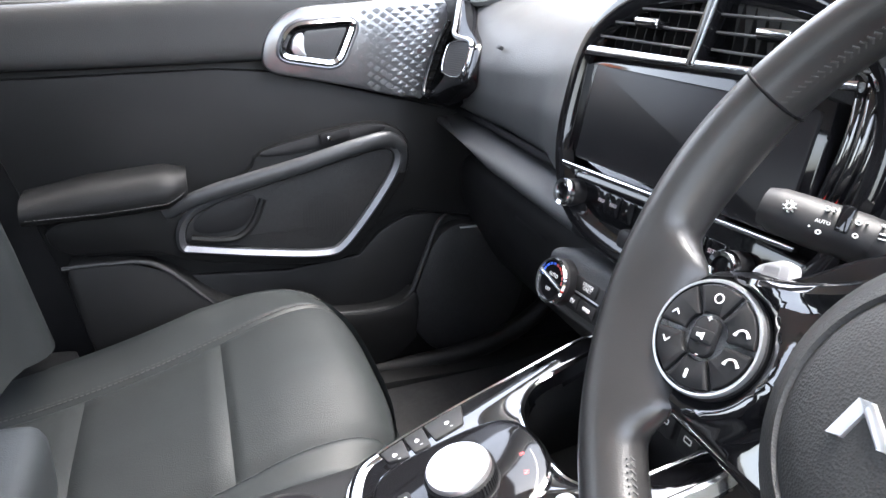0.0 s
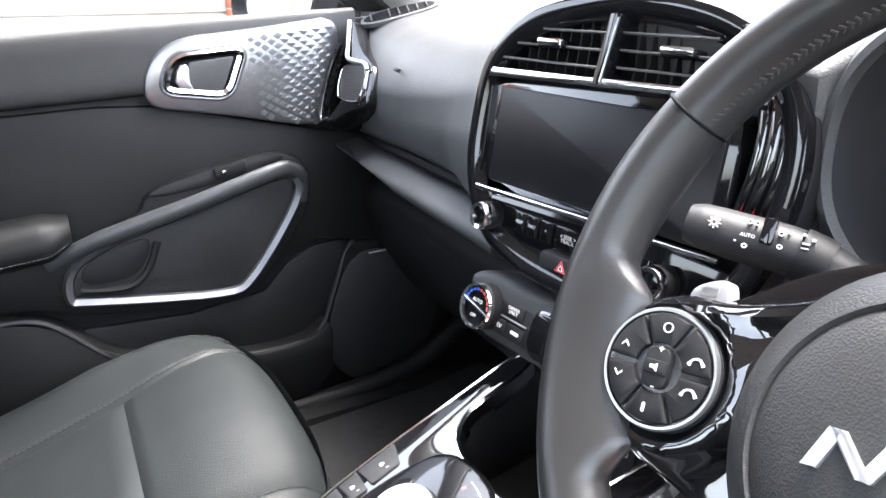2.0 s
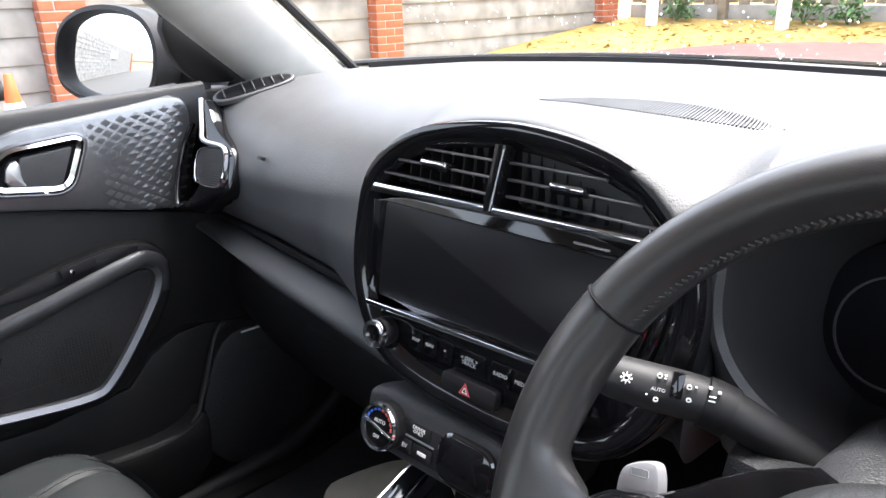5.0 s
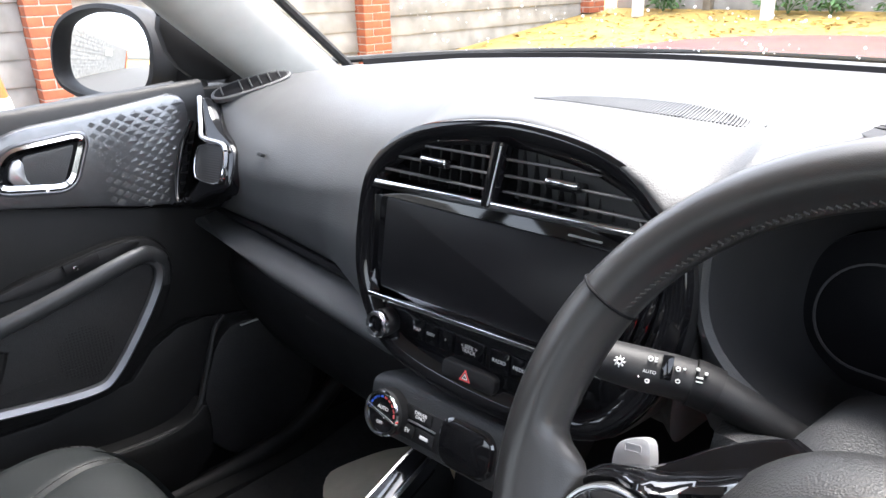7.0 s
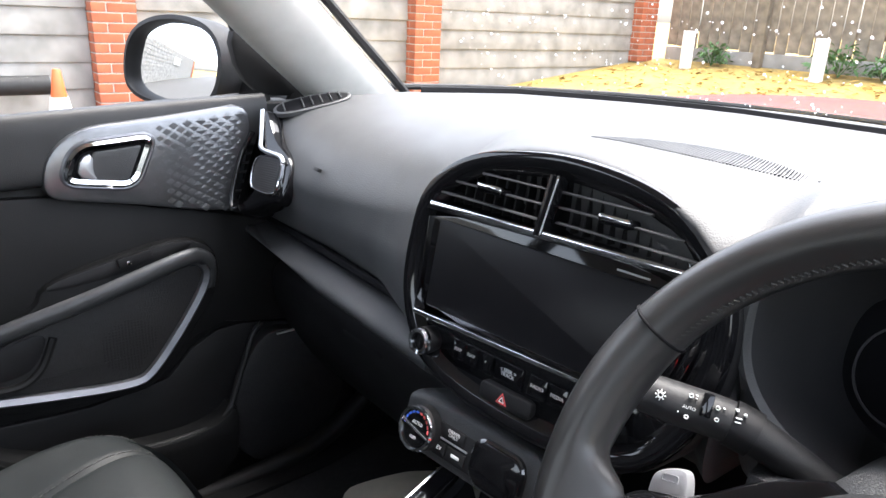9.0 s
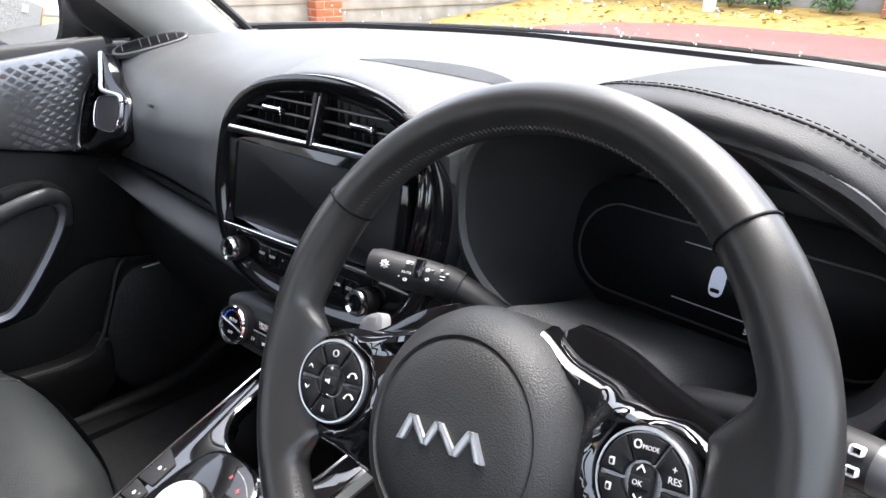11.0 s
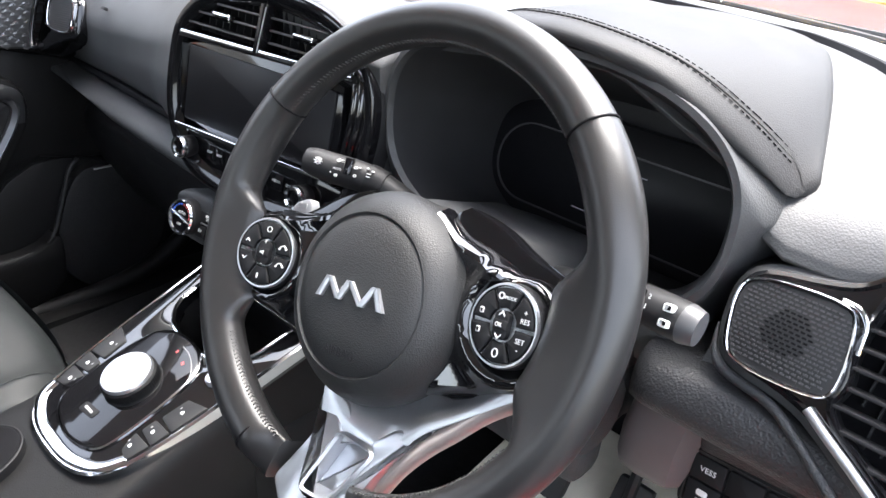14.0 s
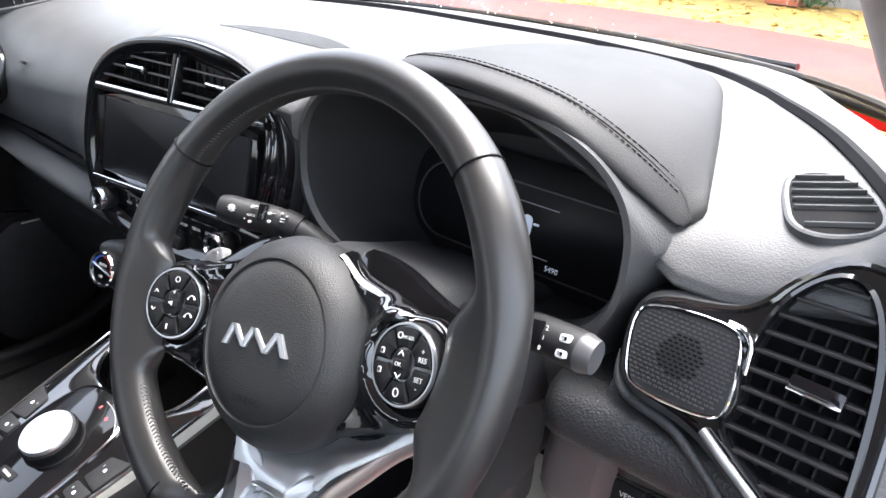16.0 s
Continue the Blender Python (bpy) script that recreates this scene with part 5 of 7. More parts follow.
def build_column():
    th = thing("steering_column", "dark grey plastic steering column shroud", "steering column", WC)
    lv = []
    for h, w, t, dz in ((-0.075, 0.062, 0.055, -0.015), (-0.10, 0.075, 0.066, -0.012), (-0.15, 0.080, 0.070, -0.01), (-0.22, 0.085, 0.072, 0.0), (-0.30, 0.085, 0.075, 0.0)):
        lv.append([(x, y + dz, h) for x, y in rect(w * 2, t * 2, 0.03, n=6)])
    part("shroud", rings(lv[::-1]), M_DASH_LOW, th, m=WHEEL0)
    # sloping upper cover between shroud and display
    rows = []
    for u in np.linspace(-1, 1, 13):
        x = 0.338 + 0.13 * u
        rows.append([(x, 0.11 + 0.03 * u * u, 0.978 - 0.02 * u * u), (x, 0.17, 0.968), (x, 0.25, 0.945), (x, 0.36, 0.92), (x, 0.36, 0.88), (x, 0.15, 0.90)])
    part("upper_cover", rings([chaikin(r, 1) for r in rows]), M_DASH_LOW, th)


def stalk(name, label, pts, rads, tip_mat, marks):
    th = thing(name, label, "stalk", pts[0])
    p = spline(pts, 8)
    r = list(np.interp(np.linspace(0, 1, len(p)), np.linspace(0, 1, len(rads)), rads))
    return th, p, r


def build_stalks():
    pts = [(0.285, 0.190, 0.940), (0.235, 0.170, 0.968), (0.192, 0.152, 0.987), (0.156, 0.133, 0.993), (0.136, 0.123, 0.996)]
    th, p, r = stalk("light_stalk", "dark grey light and indicator stalk with white symbols", pts, [0.0115, 0.0125, 0.0150, 0.0153, 0.0143], None, 0)
    part("arm", tube(p[:17], r[:17], 20), M_STALK, th)
    a = Vector(p[-1]) - Vector(p[17])
    part("knob", tube(p[17:] + [tuple(Vector(p[-1]) + a.normalized() * 0.008)], r[17:] + [0.012], 20), M_STALK, th, "ridged end knob")
    part("collar", tube(p[14:18], [0.0164] * 4, 20), M_BLACK, th, "black collar")
    face = basis((0.1676, 0.1275, 1.0022), (0.8765, 0.476, -0.076), (0.05, 0.45, 0.9))

    def on(x, y, h=0.0):
        return face @ T((x * 0.9, y * 0.9, h)) @ Matrix.Diagonal((0.50, 0.50, 1, 1))
    ring = bezel(ellipse(0.0034, 0.0034, n=18), [(0.0007, -0.003), (0.0007, 0.003), (-0.0007, 0.003), (-0.0007, -0.003)])
    s0 = part("lamp_symbol", ring, M_WHITE, th, "white lamp symbol", m=on(-0.021, -0.001, 0.0045))
    for k in range(8):
        an = radians(45 * k)
        part("ray", block(0.0022, 0.0011, 0.005, 0, (0.0062, 0, 0)), M_WHITE, s0, m=on(-0.021, -0.001, 0.0045) @ Matrix.Rotation(an, 4, "Z"))
    word("AUTO", 0.0062, on(0.001, -0.0045, 0.003), th)
    for x, y in ((0.0005, 0.0048), (0.0205, 0.0015), (0.0215, -0.007), (0.0005, -0.0115)):
        part("symbol", bezel(ellipse(0.0026, 0.0022, n=16), [(0.0006, -0.003), (0.0006, 0.0032), (-0.0006, 0.0032), (-0.0006, -0.003)]), M_WHITE, th, "white ring symbol", m=on(x, y, 0.0))
    for x, y, w, h in ((0.0045, 0.0058, 0.003, 0.0012), (0.0045, 0.0038, 0.003, 0.0012), (0.034, 0.004, 0.004, 0.003), (0.040, 0.002, 0.004, 0.003), (0.036, -0.0015, 0.0085, 0.0016), (0.036, -0.0045, 0.0085, 0.0016), (0.025, 0.0025, 0.003, 0.001), (-0.006, -0.0095, 0.002, 0.002)):
        part("symbol", block(w, h, 0.0062, 0.0004, seg=1), M_WHITE, th, "white symbol", m=on(x, y, 0.0))
    part("thumb_wheel", block(0.0075, 0.016, 0.010, 0.0015), M_GLOSS, th, "gloss black thumb wheel", m=face @ T((0.0115, 0.001, 0.0005)))
    pts = [(0.39, 0.164, 0.967), (0.45, 0.152, 0.988), (0.490, 0.138, 1.002), (0.518, 0.134, 1.005), (0.532, 0.132, 1.006)]
    th, p, r = stalk("wiper_stalk", "dark grey wiper stalk with a paler grey tip", pts, [0.0115, 0.0125, 0.0145, 0.015, 0.0145], None, 0)
    part("arm", tube(p[:31], r[:31], 20), M_STALK, th)
    part("tip", tube(p[30:] + [tuple(Vector(p[-1]) + Vector((0.008, 0, 0)))], [x * 1.02 for x in r[30:]] + [0.0125], 20), M_GREYTIP, th, "paler grey tip")
    face = basis((0.515, 0.1202, 1.0123), (0.96, -0.08, 0.1), (-0.1, 0.42, 0.90))
    for k, txt in enumerate("210"):
        word(txt, 0.0050, face @ T((-0.0095 - 0.001 * k, 0.0075 - 0.0075 * k, 0.0028)), th)
    for y in (0.005, -0.006):
        part("wiper_symbol", bezel(rect(0.006, 0.0045, 0.001), [(0.0005, -0.003), (0.0005, 0.0030), (-0.0005, 0.0035), (-0.0005, -0.003)]), M_WHITE, th, "white wiper symbol", m=face @ T((0.0055, y, 0)))
    part("slot", block(0.006, 0.018, 0.008, 0.001), M_DEEP, th, m=face @ T((-0.0185, 0.002, 0.0)))


# ---- dashboard ends ----
END_R = basis((0.583, 0.180, 1.003), (0.99, -0.10, 0.03), (0, 0.469, 0.883))
END_L = basis((-0.583, 0.173, 1.003), (0.98, 0.17, 0.03), (0, 0.375, 0.927))


def tweeter(m, out, parent, ribs):
    part("tweeter_rim", bezel(out, [(0.0012, -0.01), (0.0012, 0.004), (0.0004, 0.0050), (-0.0006, 0.0046), (-0.001, -0.01)]), M_CHROME, parent, "thin chrome rim", m=m)
    g = part("tweeter_grille", plate(offset(out, -0.001), -0.01, 0.003, 0.001), M_STALK, parent, "black perforated grille", m=m)
    p = np.array(out)
    x0, x1, y0, y1 = p[:, 0].min() + 0.004, p[:, 0].max() - 0.004, p[:, 1].min() + 0.004, p[:, 1].max() - 0.004
    cx, cy = (x0 + x1) / 2, (y0 + y1) / 2
    holes, bars = bmesh.new(), bmesh.new()
    if ribs:
        for y in np.arange(y0, y1, 0.0034):
            bmesh.ops.create_cube(bars, size=1, matrix=T((cx, y, 0.0034)) @ Matrix.Diagonal((x1 - x0 - 0.004, 0.0017, 0.0012, 1)))
    else:
        row = 0
        for y in np.arange(y0, y1, 0.0031):
            for x in np.arange(x0 + (0.0022 if row % 2 else 0), x1, 0.0044):
                if abs((x - cx) / (x1 - x0) * 2) ** 5 + abs((y - cy) / (y1 - y0) * 2) ** 5 < 0.9:
                    deep = math.hypot(x - cx, y - cy) < 0.016
                    bmesh.ops.create_cube(holes if deep else bars, size=1, matrix=T((x, y, 0.0032)) @ Matrix.Diagonal((0.0030, 0.0014, 0.0008, 1)))
            row += 1
    if holes.verts:
        tagged(part("perforation", holes, M_DEEP, g, "black perforation", m=m, fix=False), kind="stuff")
    else:
        holes.free()
    tagged(part("grille_relief", bars, M_BINNACLE, g, m=m, fix=False), kind="stuff")


def build_end_right():
    th = thing("end_vent_driver", "gloss black end vent with tweeter and dark slats", "air vent", (0.62, 0.18, 0.95), group="end vents")
    gl = chaikin([(-0.044, -0.012), (-0.048, 0.022), (-0.036, 0.038), (0.012, 0.046), (0.032, 0.056), (0.047, 0.082), (0.075, 0.106), (0.108, 0.102), (0.126, 0.06), (0.132, -0.01), (0.138, -0.095), (0.095, -0.078), (0.048, -0.052), (0.020, -0.038), (-0.034, -0.033)], 2)
    mouth = chaikin([(0.041, 0.03), (0.047, 0.060), (0.062, 0.082), (0.080, 0.092), (0.097, 0.080), (0.110, 0.045), (0.117, 0.0), (0.121, -0.045), (0.124, -0.080), (0.088, -0.060), (0.040, -0.034), (0.047, -0.012), (0.041, 0.005)], 2)
    part("surround", join(holed(gl, mouth, -0.004), bezel(gl, [(0.0, -0.05), (0.001, -0.008), (0.0, -0.004), (-0.003, -0.003), (-0.006, -0.0042)])), M_PIANO, th, "gloss black surround", m=END_R)
    part("dash_joint", bezel(gl, [(0.007, -0.05), (0.006, -0.012), (0.001, -0.008), (-0.002, -0.02), (-0.002, -0.05)]), M_DASH, th, m=END_R)
    lip = spline([(x, y, -0.010) for x, y in ((-0.050, -0.012), (-0.044, -0.031), (-0.030, -0.042), (0.006, -0.048), (0.030, -0.060), (0.064, -0.082), (0.115, -0.115))], 6)
    part("vent_lip", tube(lip, [0.0038 * min(1.0, 0.12 + i / 10) for i in range(len(lip))], 10), M_DASH_LOW, th, "soft grained lip below the vent", m=END_R)
    tweeter(END_R, chaikin([(-0.045, 0.020), (-0.031, 0.031), (0.026, 0.036), (0.035, 0.024), (0.042, -0.019), (0.034, -0.030), (-0.023, -0.033), (-0.035, -0.023)], 2)[::-1], th, False)
    # shallow backing whose near-black colour gives the shade of a deeper duct
    part("throat", plate(mouth, -0.022, -0.0165, 0.001), M_DEEP, th, "throat plate, near-black for the shade inside", m=END_R)
    part("throat_wall", bezel(mouth, [(0.0, -0.022), (0.0, -0.003), (-0.0012, -0.003), (-0.0012, -0.022)]), M_BLACK, th, m=END_R)
    part("mouth_rim", bezel(mouth, [(0.004, -0.01), (0.004, 0.001), (0.001, 0.003), (-0.001, 0.0), (-0.001, -0.01)]), M_GLOSS, th, m=END_R)
    poly = np.array(mouth)
    for y in np.arange(-0.066, 0.088, 0.0135):
        xs = [p[0] + (q[0] - p[0]) * (y - p[1]) / (q[1] - p[1]) for p, q in zip(poly, np.roll(poly, -1, 0)) if (p[1] - y) * (q[1] - y) < 0]
        if len(xs) > 1 and max(xs) - min(xs) > 0.012:
            a, b = min(xs), max(xs)
            part("slat", block(b - a, 0.0026, 0.010, 0.0010, seg=2), M_STALK, th, m=END_R @ T(((a + b) / 2, y, -0.003)) @ Matrix.Rotation(radians(2), 4, "Z") @ Matrix.Rotation(radians(14), 4, "X"))
    for x in np.arange(0.056, 0.118, 0.011):
        part("vane", block(0.0014, 0.10 if 0.062 < x < 0.11 else 0.05, 0.004, 0, (x, 0.005, -0.0125)), M_BLACK, th, m=END_R)
    tab = part("slider", block(0.034, 0.011, 0.014, 0.003), M_GLOSS, th, "gloss black slider tab", m=END_R @ T((0.087, 0.016, 0.006)) @ Matrix.Rotation(radians(-1), 4, "Z"))
    part("slider_edge", block(0.033, 0.0025, 0.003, 0.001), M_CHROME, tab, "chrome edge", m=END_R @ T((0.087, 0.0115, 0.0135)) @ Matrix.Rotation(radians(-1), 4, "Z"))
    accent = tube(spline([(0.031, -0.038, 0.0), (0.050, -0.049, 0.001), (0.075, -0.063, 0.0), (0.125, -0.093, -0.003)], 5), 0.0036, 10)
    part("accent", accent, M_SATIN, th, "satin silver accent", m=END_R)
    part("accent", tube(spline([(0.020, 0.037, 0.0), (0.032, 0.035, 0.003), (0.040, 0.026, 0.003), (0.042, 0.008, 0.0)], 5), 0.0018, 10), M_CHROME, th, "bright accent", m=END_R)


def build_end_left():
    th = thing("end_vent_passenger", "gloss black end vent with ribbed tweeter and upright arm", "air vent", (-0.6, 0.17, 0.95), group="end vents")
    arm = chaikin([(-0.062, 0.094), (-0.048, 0.099), (-0.012, 0.055), (0.030, 0.036), (0.048, 0.020), (0.052, -0.020), (0.038, -0.036), (0.008, -0.042), (-0.036, -0.066), (-0.066, -0.068), (-0.050, -0.050), (-0.028, -0.030), (-0.030, 0.0), (-0.032, 0.028), (-0.034, 0.045)], 2)
    part("surround", plate(arm, -0.04, -0.002, 0.006), M_GLOSS, th, "gloss black surround", m=END_L)
    part("arm_edge", tube(spline([(-0.056, 0.095, 0.0), (-0.038, 0.055, 0.002), (-0.026, 0.036, 0.003), (0.020, 0.031, 0.003), (0.032, 0.022, 0.003)], 5), 0.0035, 10), M_SATIN, th, "satin silver arm edge", m=END_L)
    tweeter(END_L, chaikin([(-0.036, 0.016), (-0.026, 0.026), (0.022, 0.030), (0.031, 0.020), (0.036, -0.016), (0.026, -0.028), (-0.020, -0.026), (-0.031, -0.016)], 2)[::-1], th, True)
    # near-black sheet behind the slats, painting the shade of the duct
    part("throat", plate(chaikin([(-0.094, 0.07), (-0.05, 0.08), (-0.02, 0.03), (-0.02, -0.04), (-0.06, -0.075), (-0.092, -0.06)], 2), -0.06, -0.025, 0.002), M_DEEP, th, "throat plate, near-black for the shade inside", m=END_L)
    for i in range(7):
        y = -0.046 + i * 0.0155
        part("slat", block(0.062, 0.004, 0.016, 0.001), M_BLACK, th, m=END_L @ T((-0.062, y, -0.016)) @ Matrix.Rotation(radians(12), 4, "Z") @ Matrix.Rotation(radians(20), 4, "X"))
    rim = tube(spline([(-0.072, 0.06, -0.004), (-0.083, 0.02, -0.003), (-0.080, -0.03, -0.002), (-0.064, -0.064, 0.0), (-0.045, -0.058, 0.0)], 6), 0.0045, 10)
    part("vent_rim", rim, M_GLOSS, th, m=END_L)


# ---- passenger door ----
DOOR = basis((-0.685, 0, 0), (0, 1, 0), (0, 0, 1))


def build_door():
    th = thing("passenger_door", "dark grey front passenger door trim with armrest and pulls", "car door", (-0.7, -0.1, 0.4))
    base = [(-0.365, 0.40), (0.30, 0.40), (0.40, 0.50), (0.40, 0.86), (0.30, 1.09), (0.10, 1.095), (-0.3, 1.07), (-0.56, 1.066), (-0.49, 0.85), (-0.42, 0.60)]
    part("shell", plate(base, -0.09, -0.02, 0.004), M_DOOR, th, m=DOOR)
    # upper pad with its rounded belt edge
    rows = []
    for y in np.linspace(-0.56, 0.225, 40):
        zt = np.interp(y, [-1.0, -0.45, -0.33, -0.20, -0.06, 0.10, 0.22], [1.042, 1.072, 1.080, 1.089, 1.097, 1.105, 1.110])
        zb = np.interp(y, [-1.0, -0.35, -0.10, 0.0, 0.165, 0.23], [0.972, 0.983, 0.992, 0.965, 0.925, 0.93])
        rows.append([(y, z, h) for z, h in chaikin([(zb, -0.03), (zb, -0.003), (zb + 0.012, 0.003), ((zb + zt) / 2, 0.0), (zt - 0.018, -0.003), (zt, -0.014), (zt - 0.006, -0.04), (zt - 0.03, -0.085), (zb, -0.085)], 2)])
    part("upper_pad", rings(rows), M_DOORTOP, th, "soft upper pad", m=DOOR)
    part("window_seal", tube([(y, np.interp(y, [-1.0, -0.33, 0.0, 0.22], [1.062, 1.079, 1.092, 1.108]) - 0.008, -0.058) for y in np.linspace(-1.0, 0.2, 20)], 0.006, 8), M_RUBBER, th, m=DOOR)
    main = chaikin([(-0.525, 0.968), (-0.35, 0.975), (-0.12, 0.983), (0.0, 0.955), (0.16, 0.918), (0.24, 0.90), (0.345, 0.70), (0.20, 0.715), (0.12, 0.735), (0.0, 0.66), (-0.25, 0.685), (-0.437, 0.69)], 1)
    part("insert", plate(main, -0.03, -0.008, 0.006), M_DOOR, th, "padded insert", m=DOOR)
    # patterned metallic pod
    pod = chaikin([(-0.112, 0.995), (-0.098, 1.043), (-0.055, 1.073), (0.02, 1.078), (0.118, 1.088), (0.196, 1.098), (0.182, 1.0), (0.163, 0.928), (0.10, 0.934), (0.03, 0.951), (-0.06, 0.968), (-0.10, 0.975)], 2)
    pd = part("handle_pod", plate(pod, -0.02, 0.008, 0.006), M_DOORPOD, th, "metallic grey pod with diamond relief", m=DOOR)
    rel = bmesh.new()
    for i in range(-4, 18):
        for j in range(-14, 14):
            u = 0.030 + i * 0.0205 + (j % 2) * 0.01025
            v = 1.012 + j * 0.0074 + (u - 0.10) * 0.12
            lo = 0.945 - (u - 0.03) * 0.15
            hi = 1.074 + (u - 0.02) * 0.11
            lim = 0.052 + 0.006 * math.sin(v * 40)
            if u < lim or u > 0.158 + (v - 0.93) * 0.17 or v < lo + 0.006 or v > hi - 0.006:
                continue
            k = min(1.0, (u - 0.045) / 0.06)
            s, t = 0.0099, 0.0071
            a = [rel.verts.new((u + x, v + y, 0.0079)) for x, y in ((-s, 0), (0, -t), (s, 0), (0, t))]
            c = rel.verts.new((u - 0.0012, v + 0.001, 0.0081 + 0.00055 * k))
            for q in range(4):
                rel.faces.new((a[q], a[(q + 1) % 4], c))
    tagged(part("diamond_relief", rel, M_DOORPOD, pd, m=DOOR, sharp=10), kind="stuff")
    hd = rpoly([(-0.089, 0.997), (-0.067, 1.049), (0.043, 1.058), (0.011, 0.982)], 0.024, 8)
    # no hollow here: the recess shade is painted with a near-black plate
    part("recess_shade", plate(hd, -0.01, 0.009, 0.001), M_DEEP, pd, "flat near-black plate painting the shade of the handle recess", m=DOOR)
    part("handle_ring", bezel(hd, [(0.001, 0.0), (0.001, 0.011), (-0.003, 0.014), (-0.009, 0.012), (-0.010, 0.004)]), M_CHROME, pd, "satin chrome handle ring", m=DOOR)
    part("handle_outer", bezel(hd, [(0.006, 0.0), (0.006, 0.009), (0.003, 0.0105), (0.001, 0.010), (0.001, 0.0)]), M_GREYMET, pd, m=DOOR)
    part("pull_lever", plate(rpoly([(-0.052, 0.999), (-0.044, 1.038), (0.023, 1.044), (0.001, 0.994)], 0.006, 4), 0.006, 0.0112, 0.002), M_DASH, pd, "black pull lever", m=DOOR)
    part("lock_tab", plate(chaikin([(-0.068, 1.004), (-0.060, 1.034), (-0.044, 1.036), (-0.046, 1.010), (-0.04, 0.998)], 1), 0.006, 0.0150, 0.003), M_SATIN, pd, "satin chrome lock tab", m=DOOR)
    # armrest carrier with the pull ring
    ring = chaikin([(-0.258, 0.702), (-0.252, 0.752), (-0.20, 0.784), (-0.06, 0.822), (0.070, 0.858), (0.102, 0.853), (0.110, 0.824), (0.074, 0.762), (0.014, 0.682), (-0.016, 0.666), (-0.14, 0.682), (-0.235, 0.698)], 2)
    carrier = chaikin([(-0.452, 0.765), (-0.27, 0.768), (-0.14, 0.815), (-0.128, 0.858), (0.03, 0.892), (0.085, 0.893), (0.126, 0.868), (0.133, 0.81), (0.092, 0.745), (0.028, 0.662), (-0.012, 0.644), (-0.14, 0.658), (-0.25, 0.676), (-0.30, 0.70), (-0.437, 0.70)], 2)
    part("armrest_carrier", plate(carrier, -0.02, 0.006, 0.008), M_DOOR, th, m=DOOR)
    upper = tube(spline([(-0.275, 0.765, 0.012), (-0.20, 0.795, 0.020), (-0.06, 0.832, 0.026), (0.05, 0.862, 0.024), (0.092, 0.864, 0.016), (0.112, 0.842, 0.008), (0.110, 0.805, 0.004)], 8), [0.0125] * 8 + [0.0135] * 24 + [0.0125] * 8 + [0.010] * 9, 14, squash=0.6)
    part("pull_bar", upper, M_GRAPH, th, "satin graphite pull bar", m=DOOR)
    part("pull_ring", bezel(ring, [(0.004, -0.002), (0.006, 0.012), (0.001, 0.018), (-0.007, 0.013), (-0.010, 0.002), (-0.010, -0.012)]), M_GREYMET, th, "satin silver pull ring", m=DOOR)
    part("ring_cloth", plate(offset(ring, -0.010), -0.02, 0.0078, 0.001), M_MESH, th, "black mesh inside the ring", m=DOOR)
    mesh = bmesh.new()
    for y in np.arange(-0.12, 0.10, 0.0048):
        for z in np.arange(0.69, 0.84, 0.0048):
            if z < 0.782 + (y + 0.18) * 0.262 - 0.004 and z > 0.684 + max(0, (y + 0.01)) * 1.28 + 0.008 and z > 0.694:
                near = math.hypot(y + 0.02, z - 0.735) < 0.042
                if near:
                    bmesh.ops.create_cube(mesh, size=1, matrix=T((y, z, 0.0080)) @ Matrix.Diagonal((0.0022, 0.0026, 0.0010, 1)))
    tagged(part("mesh_relief", mesh, M_BLACK, th, m=DOOR, fix=False), kind="stuff")
    cup = chaikin([(-0.240, 0.722), (-0.226, 0.762), (-0.150, 0.786), (-0.128, 0.780), (-0.140, 0.745), (-0.165, 0.722)], 2)
    part("pull_cup", plate(cup, -0.02, 0.010, 0.004), M_BLACK, th, "smooth pull cup", m=DOOR)
    part("cup_lip", tube(spline([(-0.238, 0.718, 0.010), (-0.20, 0.712, 0.012), (-0.165, 0.714, 0.012), (-0.14, 0.735, 0.010), (-0.122, 0.775, 0.008)], 6), 0.006, 8), M_DOOR, th, m=DOOR)
    # window switch
    part("switch_plate", plate(chaikin([(-0.128, 0.842), (-0.118, 0.858), (0.03, 0.888), (0.088, 0.890), (0.080, 0.876), (-0.02, 0.852)], 2), 0.0, 0.0095, 0.002), M_BLACK, th, "black switch plate", m=DOOR)
    sw = part("window_switch", block(0.050, 0.016, 0.012, 0.003), M_BLACK, th, "black window switch", m=DOOR @ T((-0.002, 0.8755, 0.012)) @ Matrix.Rotation(radians(11), 4, "Z"))
    part("switch_edge", block(0.007, 0.007, 0.004, 0.001), M_CHROME, sw, "bright switch edge", m=DOOR @ T((-0.012, 0.872, 0.019)))
    # leather armrest pad
    rows = []
    for y in np.linspace(-0.462, -0.236, 24):
        k = 1.0 if y < -0.27 else 1.0 - ((y + 0.27) / 0.034) ** 2 * 0.35
        zt = np.interp(y, [-0.47, -0.374, -0.27, -0.24], [0.812, 0.832, 0.843, 0.836])
        zb = np.interp(y, [-0.47, -0.36, -0.265, -0.236], [0.772, 0.774, 0.782, 0.800])
        rows.append([(y, zb + (z) * (zt - zb), h * k) for z, h in chaikin([(0.0, -0.01), (-0.02, 0.045), (0.12, 0.066), (0.55, 0.070), (0.9, 0.055), (1.0, 0.028), (1.0, -0.01)], 2)])
    arm = part("armrest_pad", rings(rows), M_DOOR, th, "black leather armrest pad", m=DOOR)
